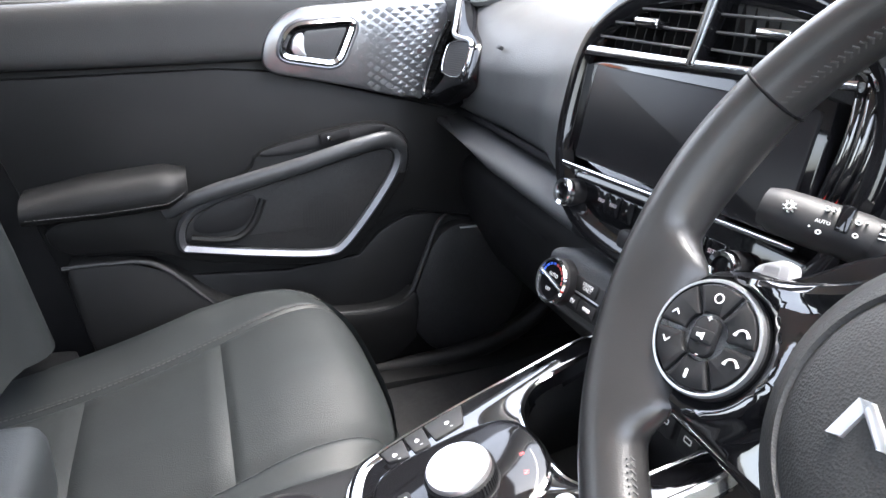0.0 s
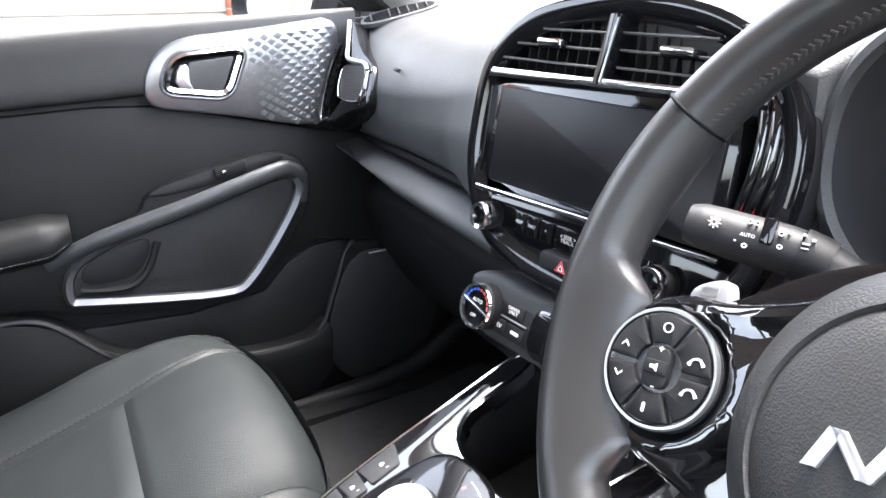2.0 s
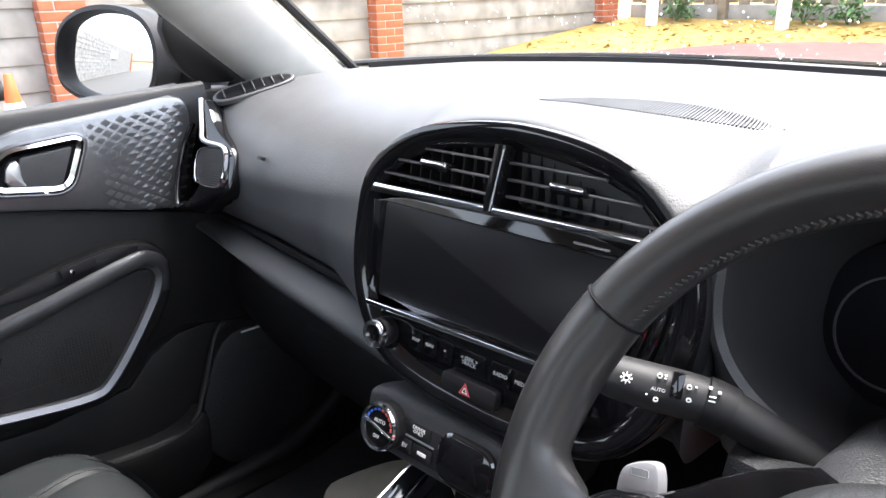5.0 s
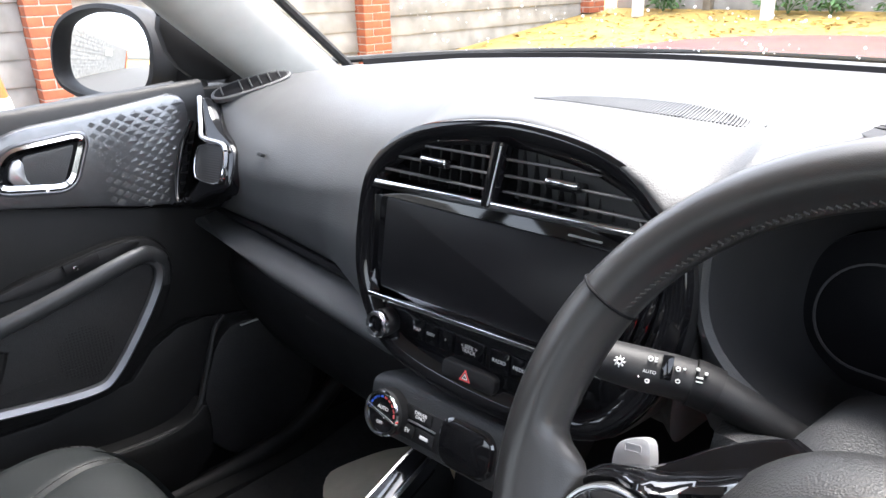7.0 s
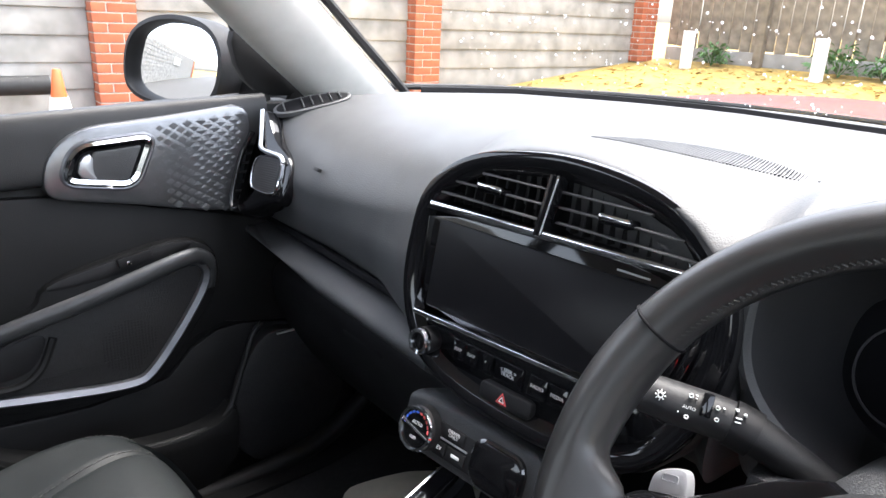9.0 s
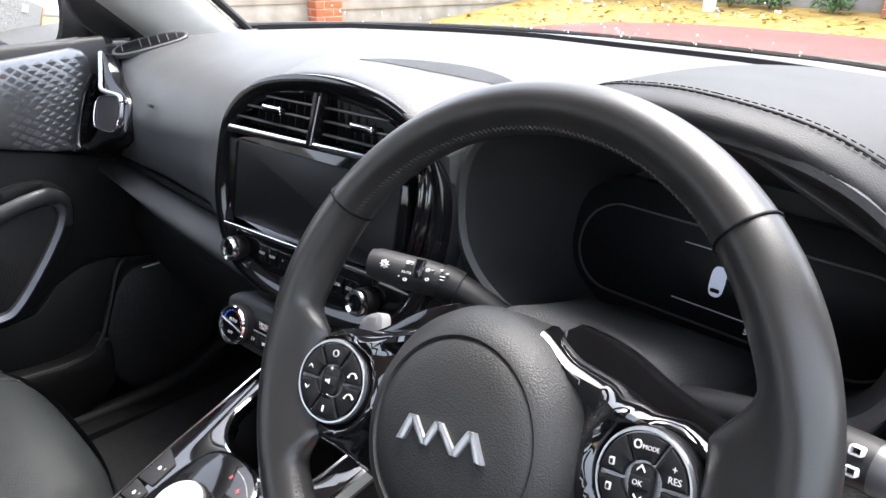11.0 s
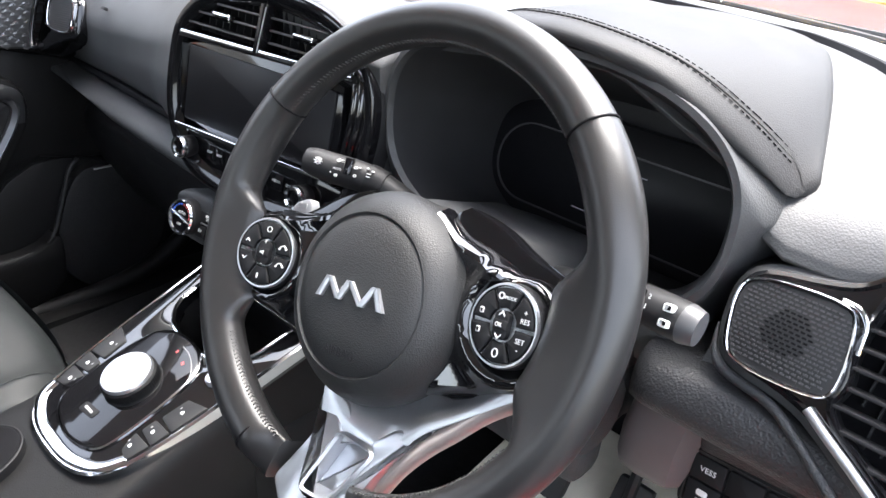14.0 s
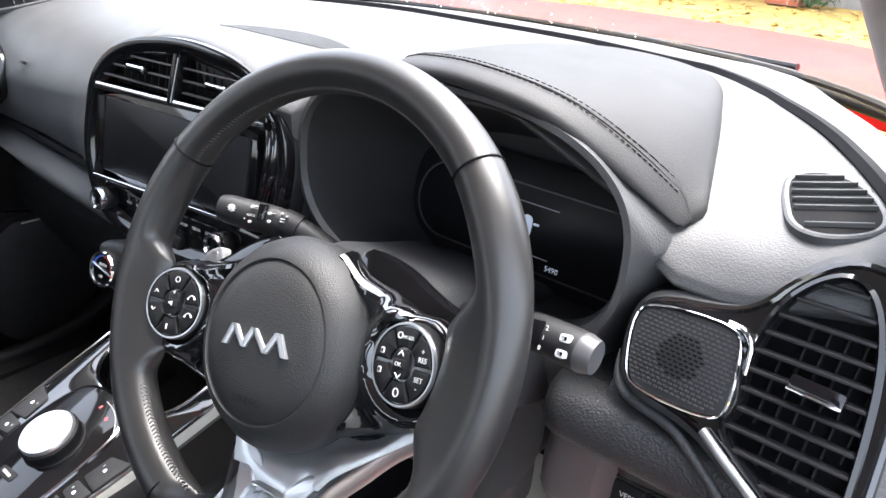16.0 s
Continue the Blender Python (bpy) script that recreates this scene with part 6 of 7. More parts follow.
    line = [(y, np.interp(y, [-0.47, -0.36, -0.265, -0.238], [0.786, 0.789, 0.797, 0.808]), 0.0695 * (1.0 if y < -0.27 else 1.0 - ((y + 0.27) / 0.034) ** 2 * 0.35) + 0.0008) for y in np.linspace(-0.455, -0.24, 30)]
    tagged(part("pale_stitching", stitches(line, 0.0032, 0.0024, 0.00035), M_STITCH_L, arm, "pale stitched seam", m=DOOR), kind="stuff")
    # lower panel, pocket and speaker
    low = chaikin([(-0.432, 0.66), (-0.40, 0.655), (0.02, 0.63), (0.10, 0.715), (0.20, 0.722), (0.375, 0.66), (0.38, 0.50), (0.30, 0.41), (-0.37, 0.40)], 1)
    part("lower_panel", plate(low, -0.04, -0.012, 0.006), M_DOOR, th, m=DOOR)
    part("map_pocket", plate(chaikin([(-0.432, 0.69), (-0.40, 0.697), (-0.285, 0.686), (-0.19, 0.59), (-0.02, 0.555), (0.10, 0.553), (0.15, 0.60), (0.13, 0.42), (-0.375, 0.42)], 2)[::-1], -0.02, 0.028, 0.006), M_DOOR, th, "moulded map pocket", m=DOOR)
    part("sill_trim", tube(spline([(-0.37, 0.43, 0.02), (0.0, 0.430, 0.02), (0.12, 0.430, 0.024), (0.25, 0.444, 0.026), (0.34, 0.474, 0.022), (0.42, 0.525, 0.014), (0.50, 0.60, 0.0), (0.55, 0.70, -0.02)], 6), 0.019, 12), M_DOOR, th, m=DOOR)
    part("pocket_ridge", tube(spline([(-0.428, 0.692, 0.026), (-0.36, 0.694, 0.026), (-0.29, 0.682, 0.026), (-0.19, 0.59, 0.024), (-0.06, 0.562, 0.022), (0.06, 0.553, 0.02), (0.118, 0.566, 0.018), (0.150, 0.63, 0.014), (0.178, 0.70, 0.008), (0.20, 0.717, 0.0)], 6), 0.0042, 8), M_DOORTOP, th, m=DOOR)
    spk = chaikin([(0.188, 0.712), (0.30, 0.688), (0.365, 0.655), (0.362, 0.53), (0.31, 0.452), (0.20, 0.425), (0.13, 0.50), (0.135, 0.575)], 2)
    sp = part("speaker_grille", plate(spk, -0.02, 0.012, 0.010), M_MESH, th, "black door speaker grille", m=DOOR)
    part("speaker_mark", plate(rect(0.045, 0.003, 0.001, 0.245, 0.694), 0.0, 0.0128, 0.0004), M_GREYP, sp, "small grey maker mark", m=DOOR)
    # pale gap seal down the rear edge of the visible trim
    part("lower_sill", block(0.10, 1.6, 0.10, 0.03, (-0.66, -0.25, 0.385)), M_DOOR, th)


# ---- passenger seat ----
def seat_z(x, y):
    """Height of the cushion: rising to a rolled front, with raised side bolsters."""
    u = (x + 0.39) / 0.235
    yy = y + 0.055 * max(0.0, abs(u) - 0.35) ** 2
    z = float(np.interp(yy, SEAT_Y, SEAT_H)) + 0.006 * math.cos(u * 1.4)
    z += 0.040 * max(0.0, (abs(u) - 0.58) / 0.42) ** 1.3 * (1.0 if u < 0 else 0.5) * min(1, max(0, (-0.08 - y) / 0.16))
    z -= 0.032 * min(1.6, max(0.0, (x + 0.37) / 0.13) ** 2)
    e = max(0.0, (abs(u) - 0.88) / 0.12)
    return z - 0.05 * e**2.6


SEAT_P = spline([(-0.66, 0.495, 0), (-0.50, 0.515, 0), (-0.39, 0.540, 0), (-0.30, 0.567, 0), (-0.21, 0.600, 0), (-0.150, 0.625, 0), (-0.108, 0.636, 0), (-0.074, 0.637, 0), (-0.040, 0.624, 0), (-0.014, 0.594, 0), (0.002, 0.556, 0), (0.010, 0.51, 0)], 8)
SEAT_Y, SEAT_H = [p[0] for p in SEAT_P], [p[1] for p in SEAT_P]


def cushion_patch(x0, x1, y0, y1, nx, ny, edge=0.012):
    rows = []
    for j in range(ny + 1):
        row = []
        for i in range(nx + 1):
            x, y = x0(y0 + (y1 - y0) * j / ny), x1(y0 + (y1 - y0) * j / ny)
            yy = y0 + (y1 - y0) * j / ny
            xx = x + (y - x) * i / nx
            d = min(i / nx * (y - x), (1 - i / nx) * (y - x), j / ny * (y1 - y0), (1 - j / ny) * (y1 - y0))
            dip = 0.007 * (1 - min(1, d / edge)) ** 2
            row.append((xx, yy, seat_z(xx, yy) - dip))
        rows.append(row)
    k = len(rows[0])
    top = sheet(rows)
    return top


def build_seat():
    th = thing("passenger_seat", "black leather front passenger seat with stitched bolsters", "car seat", (-0.39, -0.2, 0.36))
    c = lambda v: (lambda y: v)
    bl = lambda y: -0.530 - 0.35 * max(0, (y + 0.16)) ** 1.5
    br = lambda y: -0.240 - 0.08 * max(0, (y + 0.10))
    wl = lambda y: -0.628 + 1.5 * max(0, y + 0.15) ** 1.8
    wr = lambda y: -0.155 - 1.1 * max(0, y + 0.15) ** 1.7
    part("rear_panel", cushion_patch(bl, br, -0.62, -0.405, 20, 14), M_PERF, th, "perforated rear panel", fix=False)
    part("centre_panel", cushion_patch(bl, br, -0.405, -0.212, 20, 14), M_PERF, th, "perforated centre panel", fix=False)
    part("front_panel", cushion_patch(bl, br, -0.212, 0.009, 30, 30), M_PERF, th, "perforated front panel", fix=False)
    part("outer_bolster", cushion_patch(wl, bl, -0.62, 0.009, 14, 44), M_LEATHER, th, "raised side bolster", fix=False)
    part("inner_bolster", cushion_patch(br, wr, -0.62, 0.009, 14, 44), M_LEATHER, th, "raised side bolster", fix=False)
    out = chaikin([(-0.62, -0.62), (-0.62, -0.17), (-0.580, -0.030), (-0.50, 0.004), (-0.28, 0.004), (-0.200, -0.030), (-0.16, -0.17), (-0.16, -0.62)], 2)
    part("base", rings([[(x, y, z) for x, y in offset(out, d)] for z, d in ((0.36, -0.06), (0.42, -0.03), (0.455, -0.012), (0.47, -0.006))]), M_LEATHER, th)
    lv = [[(x, y, 0.46) for x, y in offset(out, -0.010)], [(x, y, 0.50) for x, y in offset(out, -0.001)], [(x, y, max(0.51, seat_z(x * 0.985 - 0.006, y - 0.012) - 0.004)) for x, y in offset(out, -0.006)]]
    part("cushion_side", rings(lv, False, False), M_LEATHER, th)
    edge = [(wl(y) + 0.014, y, seat_z(wl(y) + 0.014, y) + 0.001) for y in np.linspace(-0.6, -0.05, 60)]
    tagged(part("edge_stitching", stitches(edge, 0.004, 0.003, 0.0003), M_STITCH_L, th, "pale stitched edge"), kind="stuff")
    inner = [(br(y) + 0.004, y, seat_z(br(y) + 0.004, y) - 0.002) for y in np.linspace(-0.6, -0.05, 60)]
    tagged(part("edge_stitching", stitches(inner, 0.005, 0.003, 0.0005), M_GRAPH, th, "pale stitched edge"), kind="stuff")
    for fn, off in ((bl, -0.006), (bl, -0.012)):
        pts = [(fn(y) + off, y, seat_z(fn(y) + off, y) - 0.001) for y in np.linspace(-0.6, -0.02, 40)]
        tagged(part("stitching", stitches(pts, 0.005, 0.003, 0.0006), M_STITCH, th), kind="stuff")
    # backrest
    rows = []
    for k in range(14):
        t = k / 13
        zc = 0.60 + 0.66 * t
        yc = -0.515 - 0.14 * t - 0.03 * max(0.0, 0.25 - t)
        w = 0.245 - 0.05 * t
        d = 0.06
        sec = chaikin([(-w, 0.0), (-w * 0.96, 0.075), (-w * 0.7, 0.085), (-w * 0.5, 0.030), (w * 0.5, 0.030), (w * 0.7, 0.085), (w * 0.96, 0.075), (w, 0.0), (w * 0.8, -0.08), (-w * 0.8, -0.08)], 2)
        rows.append([(-0.39 + x, yc + y, zc) for x, y in sec])
    bk = part("backrest", rings(rows), M_LEATHER, th, "leather backrest with side bolsters")
    bolster = part("seat_hinge_cover", block(0.06, 0.16, 0.12, 0.02, (-0.63, -0.50, 0.50)), M_DOOR, th)
    # driver seat, the same shape on the other side
    other = copy_thing(th, T((0.76, 0, 0)) @ T((-0.39, -0.62, 0.36)))
    other["label"] = "black leather driver seat slid back"
    # folded armrest beside it
    ar = thing("storage_box", "dark leather-lidded storage box between the front seats", "storage box", (-0.02, -0.52, 0.36))
    part("lid", block(0.19, 0.30, 0.08, 0.025, (-0.015, -0.505, 0.74), 4), M_LEATHER, ar, "grey leather lid")
    part("box", block(0.17, 0.28, 0.40, 0.02, (-0.015, -0.505, 0.52)), M_DOOR, ar, "dark box below the lid")


# ---- centre console ----
CONSOLE = basis((-0.015, -0.02, 0.692), (1, 0, 0), (0, 0.947, 0.322))


def build_console():
    th = thing("centre_console", "dark centre console with gloss black selector panel", "centre console", (-0.015, -0.05, 0.36))
    lv = []
    for y, zt, w in ((-0.42, 0.64, 0.115), (-0.20, 0.645, 0.122), (-0.10, 0.662, 0.118), (0.0, 0.696, 0.118), (0.055, 0.715, 0.120), (0.060, 0.640, 0.120), (0.10, 0.635, 0.120), (0.20, 0.655, 0.120)):
        pts = [(-w - 0.02, 0.36), (-w - 0.012, zt - 0.10), (-w - 0.002, zt - 0.03), (-w + 0.006, zt - 0.006), (-w + 0.02, zt), (w - 0.02, zt), (w - 0.006, zt - 0.006), (w + 0.002, zt - 0.03), (w + 0.012, zt - 0.10), (w + 0.02, 0.36)]
        lv.append([(x - 0.015, y, z - 0.004) for x, z in chaikin(pts, 2)])
    part("body", rings(lv), M_DOOR, th)
    out = chaikin([(-0.088, -0.072), (-0.098, -0.04), (-0.108, 0.04), (-0.113, 0.12), (-0.122, 0.215), (-0.095, 0.215), (-0.088, 0.15), (-0.086, 0.115), (-0.064, 0.090), (-0.035, 0.080), (0.035, 0.080), (0.062, 0.090), (0.080, 0.115), (0.083, 0.15), (0.090, 0.215), (0.120, 0.215), (0.112, 0.12), (0.107, 0.04), (0.096, -0.05), (0.075, -0.088), (0.035, -0.105), (-0.035, -0.105), (-0.07, -0.095)], 2)
    part("gloss_panel", plate(out, -0.02, 0.004, 0.003), M_PIANO, th, "gloss black panel", m=CONSOLE)
    rear = spline([(-0.089, -0.058, 0.002), (-0.080, -0.078, 0.002), (-0.045, -0.094, 0.002), (0.0, -0.0965, 0.002), (0.036, -0.094, 0.002), (0.070, -0.080, 0.002), (0.088, -0.054, 0.002)], 8)
    part("rear_band", tube(rear, 0.0088, 12, squash=0.45), M_CHROME, th, "broad bright band round the rear", m=CONSOLE)
    part("chrome_frame", bezel(out, [(0.003, -0.012), (0.003, 0.003), (0.000, 0.0050), (-0.002, 0.0045), (-0.002, -0.01)]), M_CHROME, th, "chrome frame", m=CONSOLE)
    for s in (-1, 1):
        arm = [(s * 0.118, 0.215), (s * 0.096, 0.215), (s * 0.086, 0.13), (s * 0.080, 0.106), (s * 0.105, 0.05), (s * 0.110, 0.12)]
        part("arm_wall", plate(arm[::s], -0.12, -0.012, 0.002), M_DOOR, th, "dark outer wall of the console arm", m=CONSOLE)
    # rubber floor of the open tray ahead
    part("tray_mat", plate(rect(0.165, 0.13, 0.02), -0.004, 0.003, 0.001), M_RUBBER, th, "rubber tray mat", m=basis((-0.015, 0.128, 0.640), (1, 0, 0), (0, 0.98, 0.18)))
    # selector island
    isl = chaikin([(-0.050, -0.072), (-0.062, -0.045), (-0.062, 0.045), (-0.048, 0.074), (-0.015, 0.084), (0.022, 0.082), (0.046, 0.066), (0.056, 0.03), (0.058, -0.05), (0.048, -0.076), (0.0, -0.086)], 2)
    part("selector_island", plate(isl, -0.005, 0.009, 0.004), M_GLOSS, th, "gloss black raised island", m=CONSOLE)
    part("island_edge", bezel(isl, [(0.0015, 0.002), (0.0015, 0.007), (-0.0005, 0.008), (-0.0005, 0.002)]), M_CHROME, th, m=CONSOLE)
    km = CONSOLE @ T((0.001, 0.003, 0.003)) @ Matrix.Diagonal((0.84, 0.84, 0.8, 1))
    dial = part("gear_selector", lathe([(0.046, 0.0), (0.047, 0.004), (0.040, 0.008), (0.0385, 0.012), (0.0385, 0.026), (0.036, 0.029)], 56), M_BLACK, th, "round rotary gear selector with chrome top", m=km)
    part("selector_cap", lathe([(0.0365, 0.026), (0.0365, 0.031), (0.0345, 0.034), (0.020, 0.0348), (0.0005, 0.035)], 56), M_SATIN, dial, "bright satin metal cap", m=km)
    kn = bmesh.new()
    for i in range(60):
        bmesh.ops.create_cube(kn, size=1, matrix=Matrix.Rotation(radians(6 * i), 4, "Z") @ T((0.0388, 0, 0.019)) @ Matrix.Diagonal((0.0016, 0.002, 0.013, 1)))
    tagged(part("knurling", kn, M_BLACK, dial, m=km, fix=False), kind="stuff")
    part("base_ring", lathe([(0.0475, 0.002), (0.0510, 0.004), (0.0500, 0.0055), (0.0475, 0.0055)], 56), M_GREYMET, dial, "metal base ring", m=km)
    for x, y, a, txt in ((0.002, 0.062, -8, "R"), (0.024, 0.056, -28, "N")):
        word(txt, 0.0065, CONSOLE @ T((x, y, 0.0093)) @ Matrix.Rotation(radians(a), 4, "Z"), th, M_LCDRED, "gear_letter")
    part("letter_arc", tube([(0.001 + 0.068 * math.cos(radians(a)), 0.003 + 0.068 * math.sin(radians(a)), 0.0092) for a in range(42, 96, 6)], 0.0007, 6), M_GREYP, th, m=CONSOLE)
    pk = part("park_key", plate(rect(0.028, 0.012, 0.003), 0.008, 0.0102, 0.001), M_BLACK, th, "black park key", m=CONSOLE @ T((-0.006, -0.050, 0)) @ Matrix.Rotation(radians(6), 4, "Z"))
    part("park_mark", plate(rect(0.016, 0.0035, 0.001), 0.010, 0.0107, 0.0003), M_GREYP, pk, m=CONSOLE @ T((-0.006, -0.050, 0)))
    part("start_button", lathe([(0.0105, 0.0), (0.0105, 0.007), (0.0090, 0.009), (0.0005, 0.0092)], 32), M_SATIN, th, "bright round button", m=CONSOLE @ T((0.074, 0.068, 0.002)))
    # flush seat-heater keys along both edges
    def side_x(y):
        return float(np.interp(y, [-0.056, -0.029, -0.005, 0.041], [0.088, 0.094, 0.098, 0.104]))
    for s in (-1, 1):
        for y0, y1, last in ((-0.056, -0.030, 0), (-0.0285, -0.0065, 0), (-0.005, 0.040, 1)):
            k0, k1 = side_x(y0), side_x(y1)
            in0, in1 = (0.016 if y0 < -0.05 else 0.027), 0.029
            quad = rpoly([(s * k0, y0), (s * (k0 - in0), y0 + 0.004), (s * (k1 - in1), y1 - (0.008 if last else 0)), (s * k1, y1)][::-s], 0.003, 3)
            b = part("console_key", plate(quad, -0.002, 0.0062, 0.0012), M_STALK, th, "dark grey seat key", m=CONSOLE)
            cx, cy = s * ((k0 + k1) / 2 - 0.015), (y0 + y1) / 2
            part("symbol", plate(chaikin([(cx - 0.0024, cy - 0.0022), (cx + 0.0018, cy - 0.0022), (cx + 0.002, cy), (cx, cy + 0.003), (cx - 0.002, cy + 0.0015)], 1), 0.006, 0.0067, 0.0002), M_WHITE, b, "white seat symbol", m=CONSOLE)
            part("lamp", plate(rect(0.0012, 0.0030, 0.0004, cx + 0.007 * -s, cy + 0.003), 0.006, 0.0066, 0.0002), M_GREYP, b, m=CONSOLE)
    # cup holders behind
    for x, y in ((-0.042, -0.178), (0.055, -0.255)):
        cm = basis((x - 0.015, y, 0.6445 + 0.17 * max(0, y + 0.20)), (1, 0, 0), (0, 1, 0.17 if y > -0.2 else 0.02)) @ T((0, -0.006, 0.0075))
        part("cup_holder", bezel(ellipse(0.043, 0.052, n=40), [(0.0015, -0.002), (0.0015, 0.001), (0.0, 0.0018), (-0.003, 0.0005), (-0.003, -0.06)]), M_BLACK, th, "black cup holder ring", m=cm)
        # flat disc on the console top, near-black for the shade of a well
        part("cup_shade_disc", plate(ellipse(0.0415, 0.0505, n=40), -0.02, 0.0008, 0.0004), M_DEEP, th, "flat near-black disc painting the shade of the cup holder", m=cm)
    # sockets at the far end of the tray
    low = basis((-0.01, 0.198, 0.70), (1, 0, 0), (0, 0.2, 0.98))
    part("socket_panel", plate(rect(0.20, 0.13, 0.012), -0.05, 0.0, 0.003), M_BLACK, th, m=low)
    for x in (-0.012, 0.024):
        k = part("socket", plate(rect(0.028, 0.028, 0.006), -0.01, 0.004, 0.002), M_STALK, th, "black socket cover", m=low @ T((x, 0.016, 0)))
        part("socket_mark", bezel(rect(0.010, 0.005, 0.001), [(0.0005, 0.0), (0.0005, 0.0047), (-0.0005, 0.0047), (-0.0005, 0.0)]), M_WHITE, k, m=low @ T((x, 0.018, 0)))
    # floor coverings in the passenger footwell
    mat = thing("floor_mat", "black carpet floor mat with a pale looped mark", "floor mat", (-0.42, 0.2, 0.36))
    part("mat", plate(rect(0.46, 0.42, 0.05), -0.05, 0.0, 0.004), M_CARPET, mat, m=basis((-0.42, 0.24, 0.425), (1, 0, 0), (0, 1, 0.05)))
    for x in (-0.475, -0.445):
        part("loop_mark", tube([(x + 0.016 * math.cos(a), 0.205 + 0.026 * math.sin(a), 0.4265) for a in np.linspace(0, 2 * math.pi, 25)[:-1]], 0.0022, 6, closed=True), M_GREYP, mat, "pale loop", m=None)
    rows = []
    for u in np.linspace(0, 1, 16):
        y = 0.245 + 0.22 * u
        xl = -0.545 + 0.14 * max(0.0, 0.25 - u) ** 2 * 6 + 0.05 * u
        bend = 0.010 * math.sin(u * 3.1)
        rows.append([(xl + (0.34 * v), y + 0.02 * v, 0.437 + bend + 0.02 * math.sin(v * 2.4) - 0.012 * (1 - v) ** 6) for v in np.linspace(0, 1, 14)] + [(xl + (0.34 * v), y + 0.02 * v, 0.431 + bend + 0.02 * math.sin(v * 2.4) - 0.012 * (1 - v) ** 6) for v in np.linspace(1, 0, 14)])
    tagged(part("paper_floor_mat", rings(rows), M_PAPER), "cream protective paper lying on the passenger floor", "paper mat")


def build_driver_lower():
    th = thing("knee_panel", "dark grained lower dashboard panel on the driver side", "knee panel", (0.6, 0.22, 0.7))
    # smooth recess behind the vent and the stalk
    rows = []
    for x in np.linspace(0.531, 0.725, 12):
        rows.append([(x, y, z) for y, z in chaikin([(0.30, 1.02), (0.225, 1.02), (0.213, 0.99), (0.198, 0.960), (0.186, 0.946), (0.20, 0.93), (0.30, 0.93), (0.42, 1.0)], 2)])
    part("recess", rings(rows), M_DASH_LOW, th)
    # padded brow, which runs down to the switches
    rows = []
    for x in np.linspace(0.487, 0.728, 30):
        u = min(1.0, max(0.0, (x - 0.528) / 0.016))
        u = u * u * (3 - 2 * u)
        end = 0.016 * max(0.0, (0.506 - x) / 0.019) ** 2
        top = 0.006 * min(1.0, max(0.0, (x - 0.49) / 0.05)) - 0.10 * max(0.0, x - 0.60)
        short = [(0.176, 0.893), (0.205, 0.890), (0.215, 0.892), (0.24, 0.90)]
        full = [(0.186, 0.886), (0.212, 0.872), (0.224, 0.850), (0.238, 0.77)]
        low = [tuple(np.array(p) * (1 - u) + np.array(q) * u) for p, q in zip(short, full)]
        prof = [(0.30, 0.94), (0.200, 0.944 + top), (0.176 + end, 0.943 + top), (0.163 + end, 0.938 + top), (0.155 + end, 0.926), (0.156 + end, 0.908)] + low + [(0.32, 0.80 + 0.08 * (1 - u))]
        rows.append([(x, y, z) for y, z in chaikin(prof, 2)])
    part("brow", rings(rows), M_BROW, th, "grained padded brow")
    # side of the column housing, coloured as if lit by red bounce, with its rolled foot
    rows = []
    for z, y0, x1 in ((0.915, 0.212, 0.552), (0.88, 0.200, 0.548), (0.84, 0.196, 0.546), (0.812, 0.197, 0.546), (0.798, 0.204, 0.545), (0.786, 0.222, 0.545), (0.78, 0.25, 0.545)):
        x0 = 0.472 + 0.10 * max(0.0, z - 0.84)
        sec = chaikin([(x0, y0 + 0.030), (x0 + 0.006, y0 + 0.004), (x0 + 0.030, y0 - 0.002), (x1, y0 + 0.008), (x1, 0.36), (x0, 0.36)], 2)
        rows.append([(x, y, z) for x, y in sec])
    part("left_cheek", rings(rows[::-1]), M_CHEEK, th, "smooth grey cheek with reddish bounce light in its colour")
    sw = basis((0.592, 0.2225, 0.819), (0.99, -0.05, 0.08), (0, 0.16, 0.98))
    p = thing("switch_bank", "black switch bank with white lettering below the dashboard", "switch panel", (0.585, 0.2, 0.85))
    part("frame", bezel(rect(0.098, 0.056, 0.008, -0.004), [(0.004, -0.01), (0.004, 0.004), (0.0, 0.006), (-0.002, 0.003), (-0.002, -0.01)]), M_DOOR, p, m=sw)
    part("plate", plate(rect(0.095, 0.053, 0.007, -0.004), -0.01, 0.002, 0.001), M_BLACK, p, m=sw)
    for i, x in enumerate((-0.036, -0.004, 0.028)):
        for j, y in enumerate((0.0125, -0.0125)):
            k = part("switch", plate(rect(0.030, 0.023, 0.002, x, y), 0.0, 0.006, 0.0012), M_BLACK, p, "black switch", m=sw)
            if i == 0 and j == 0:
                word("VESS", 0.0072, sw @ T((x, y, 0.0062)), k)
            elif i == 0:
                part("symbol", plate(rect(0.010, 0.006, 0.002, x, y + 0.003), 0.005, 0.0066, 0.0004), M_WHITE, k, m=sw)
                word("OFF", 0.0055, sw @ T((x, y - 0.005, 0.0062)), k)
            elif i == 2 and j == 0:
                part("symbol", plate(rect(0.012, 0.004, 0.001, x, y), 0.005, 0.0066, 0.0004), M_WHITE, k, m=sw)
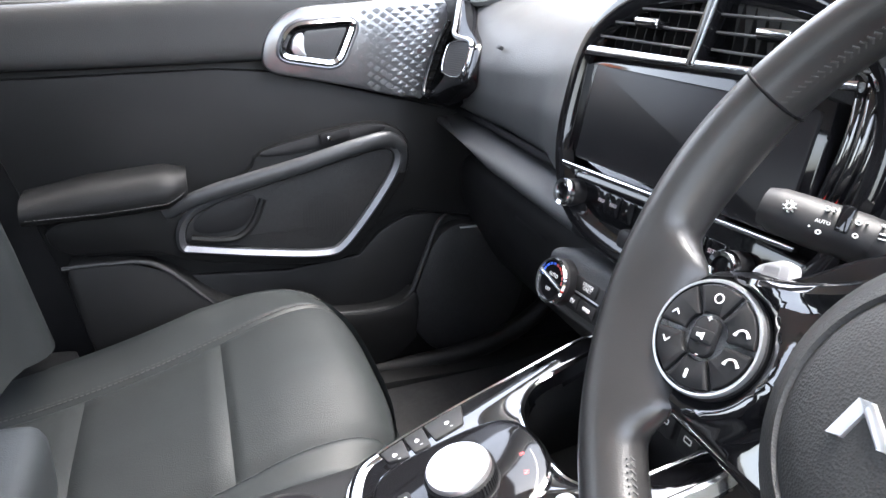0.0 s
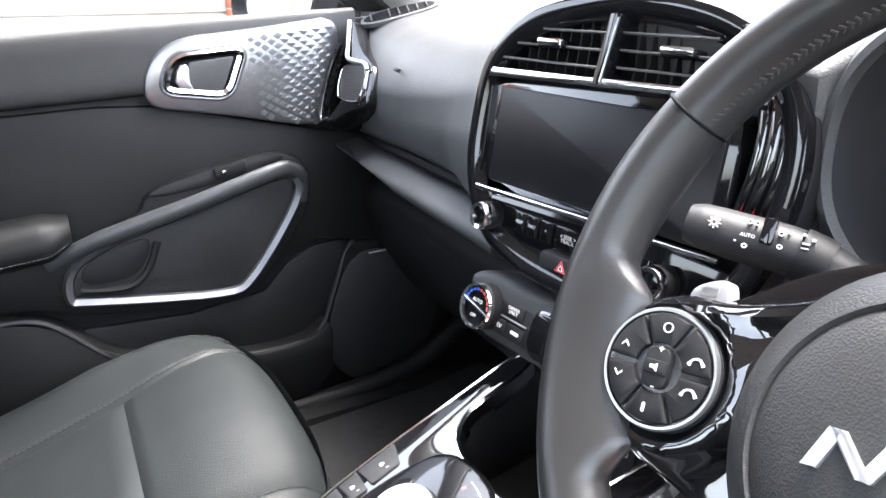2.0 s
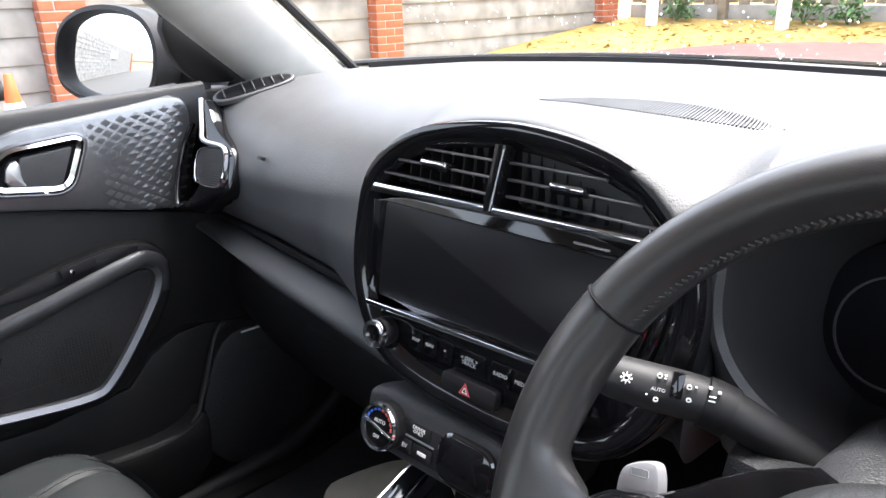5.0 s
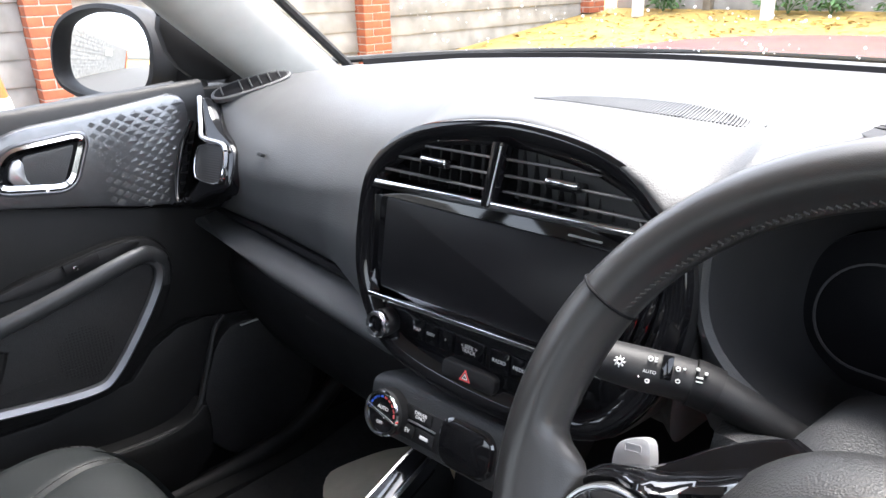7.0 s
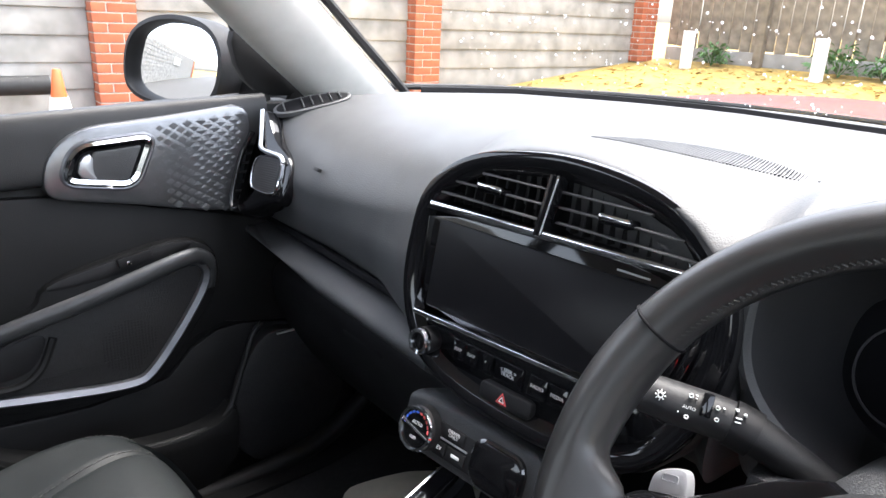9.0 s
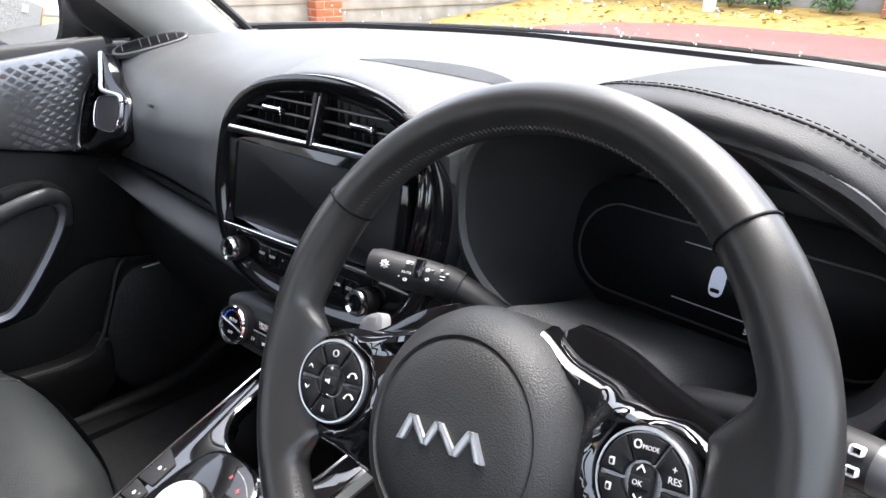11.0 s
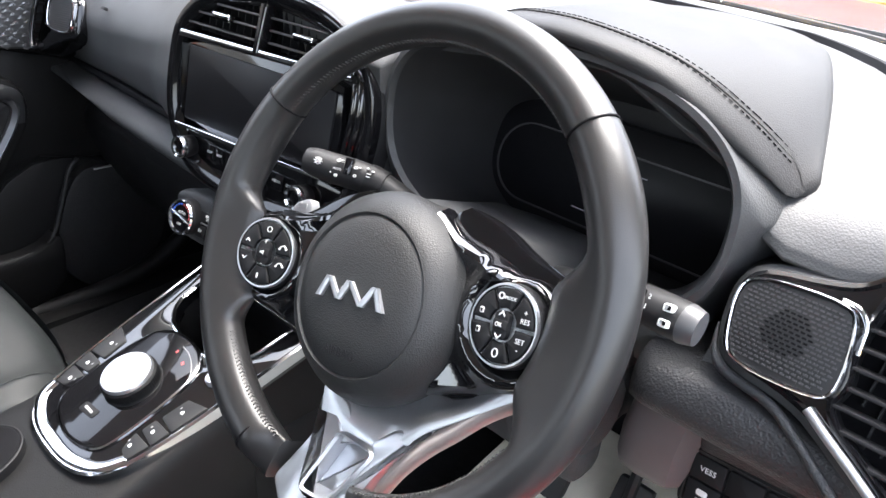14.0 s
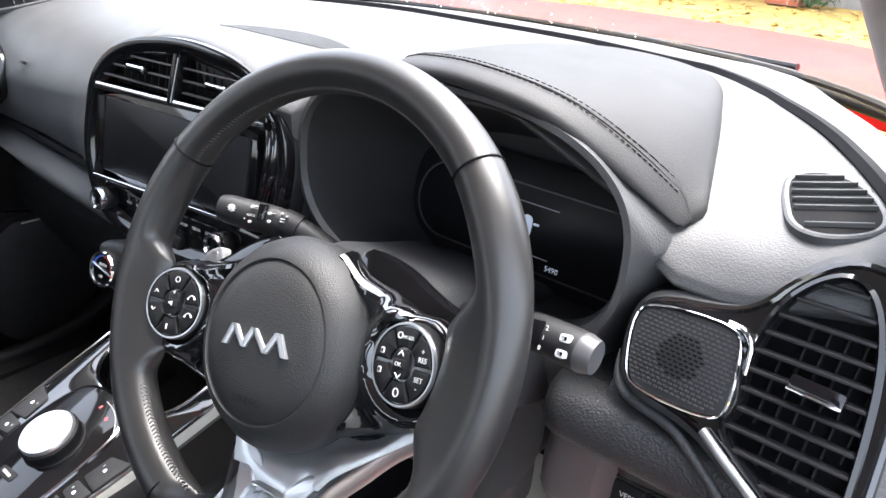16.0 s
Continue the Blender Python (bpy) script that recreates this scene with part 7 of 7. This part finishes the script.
    # pedals and mat below
    rows = [[(x, y, z + 0.004 * math.sin(9 * x + 5 * y)) for y, z in chaikin([(-0.14, 0.372), (0.10, 0.374), (0.40, 0.376), (0.52, 0.39), (0.562, 0.46), (0.565, 0.55)], 2)] for x in np.linspace(0.22, 0.62, 14)]
    under = [[(x, y + 0.003, z - 0.003) for x, y, z in r] for r in rows]
    mat = part("driver_floor_mat", rings([p + q[::-1] for p, q in zip(rows, under)]), M_PAPER)
    tagged(mat, "cream protective paper mat on the driver floor", "paper mat")
    for x, w, nm in ((0.30, 0.09, "brake_pedal"), (0.43, 0.05, "accelerator_pedal")):
        pd = part(nm, block(w, 0.02, 0.07 if w > 0.06 else 0.16, 0.005), M_RUBBER, m=T((x, 0.40, 0.50)) @ Matrix.Rotation(radians(-30), 4, "X"))
        tagged(pd, "black rubber pedal pad above the driver floor", "pedal")
        part("pedal_arm", tube([(x, 0.405, 0.52), (x, 0.44, 0.66), (x, 0.50, 0.80)], 0.008, 8), M_BLACK, pd)
    # lower column cover with its two half shells and a seam
    cv = thing("column_cover", "dark grained plastic cover below the steering column", "column cover", (0.34, 0.25, 0.7))
    def shell(x0, x1):
        lv = []
        for y, zt in ((0.212, 0.885), (0.225, 0.90), (0.27, 0.90), (0.42, 0.86)):
            pts = [(x0, zt), (x1, zt), (x1, zt - 0.08), (x1 + (x0 - x1) * 0.25, zt - 0.14), (x0 + (x1 - x0) * 0.2, zt - 0.15), (x0, zt - 0.12)]
            lv.append([(0.34 + x, y + 0.03 * (x / 0.15) ** 2, z) for x, z in chaikin(pts, 2)])
        return rings(lv)
    part("half_shell", shell(-0.14, 0.0), M_DASH_LOW, cv)
    part("half_shell", shell(0.003, 0.122), M_DASH_LOW, cv)
    part("knee_pad", block(0.17, 0.06, 0.10, 0.02, (0.335, 0.29, 0.72), 3), M_DASH_LOW, cv, "rounded knee pad")


build_ground()
build_car_shell()
build_dashboard()
build_demister(-1)
build_demister(1)
build_cluster()
build_screen_unit()
build_climate()
build_wheel()
build_column()
build_stalks()
build_end_right()
build_end_left()
build_door()
build_seat()
build_console()
build_driver_lower()
build_mirror()
build_cone()
build_plants()
build_panels()
build_fence()
build_pillars()
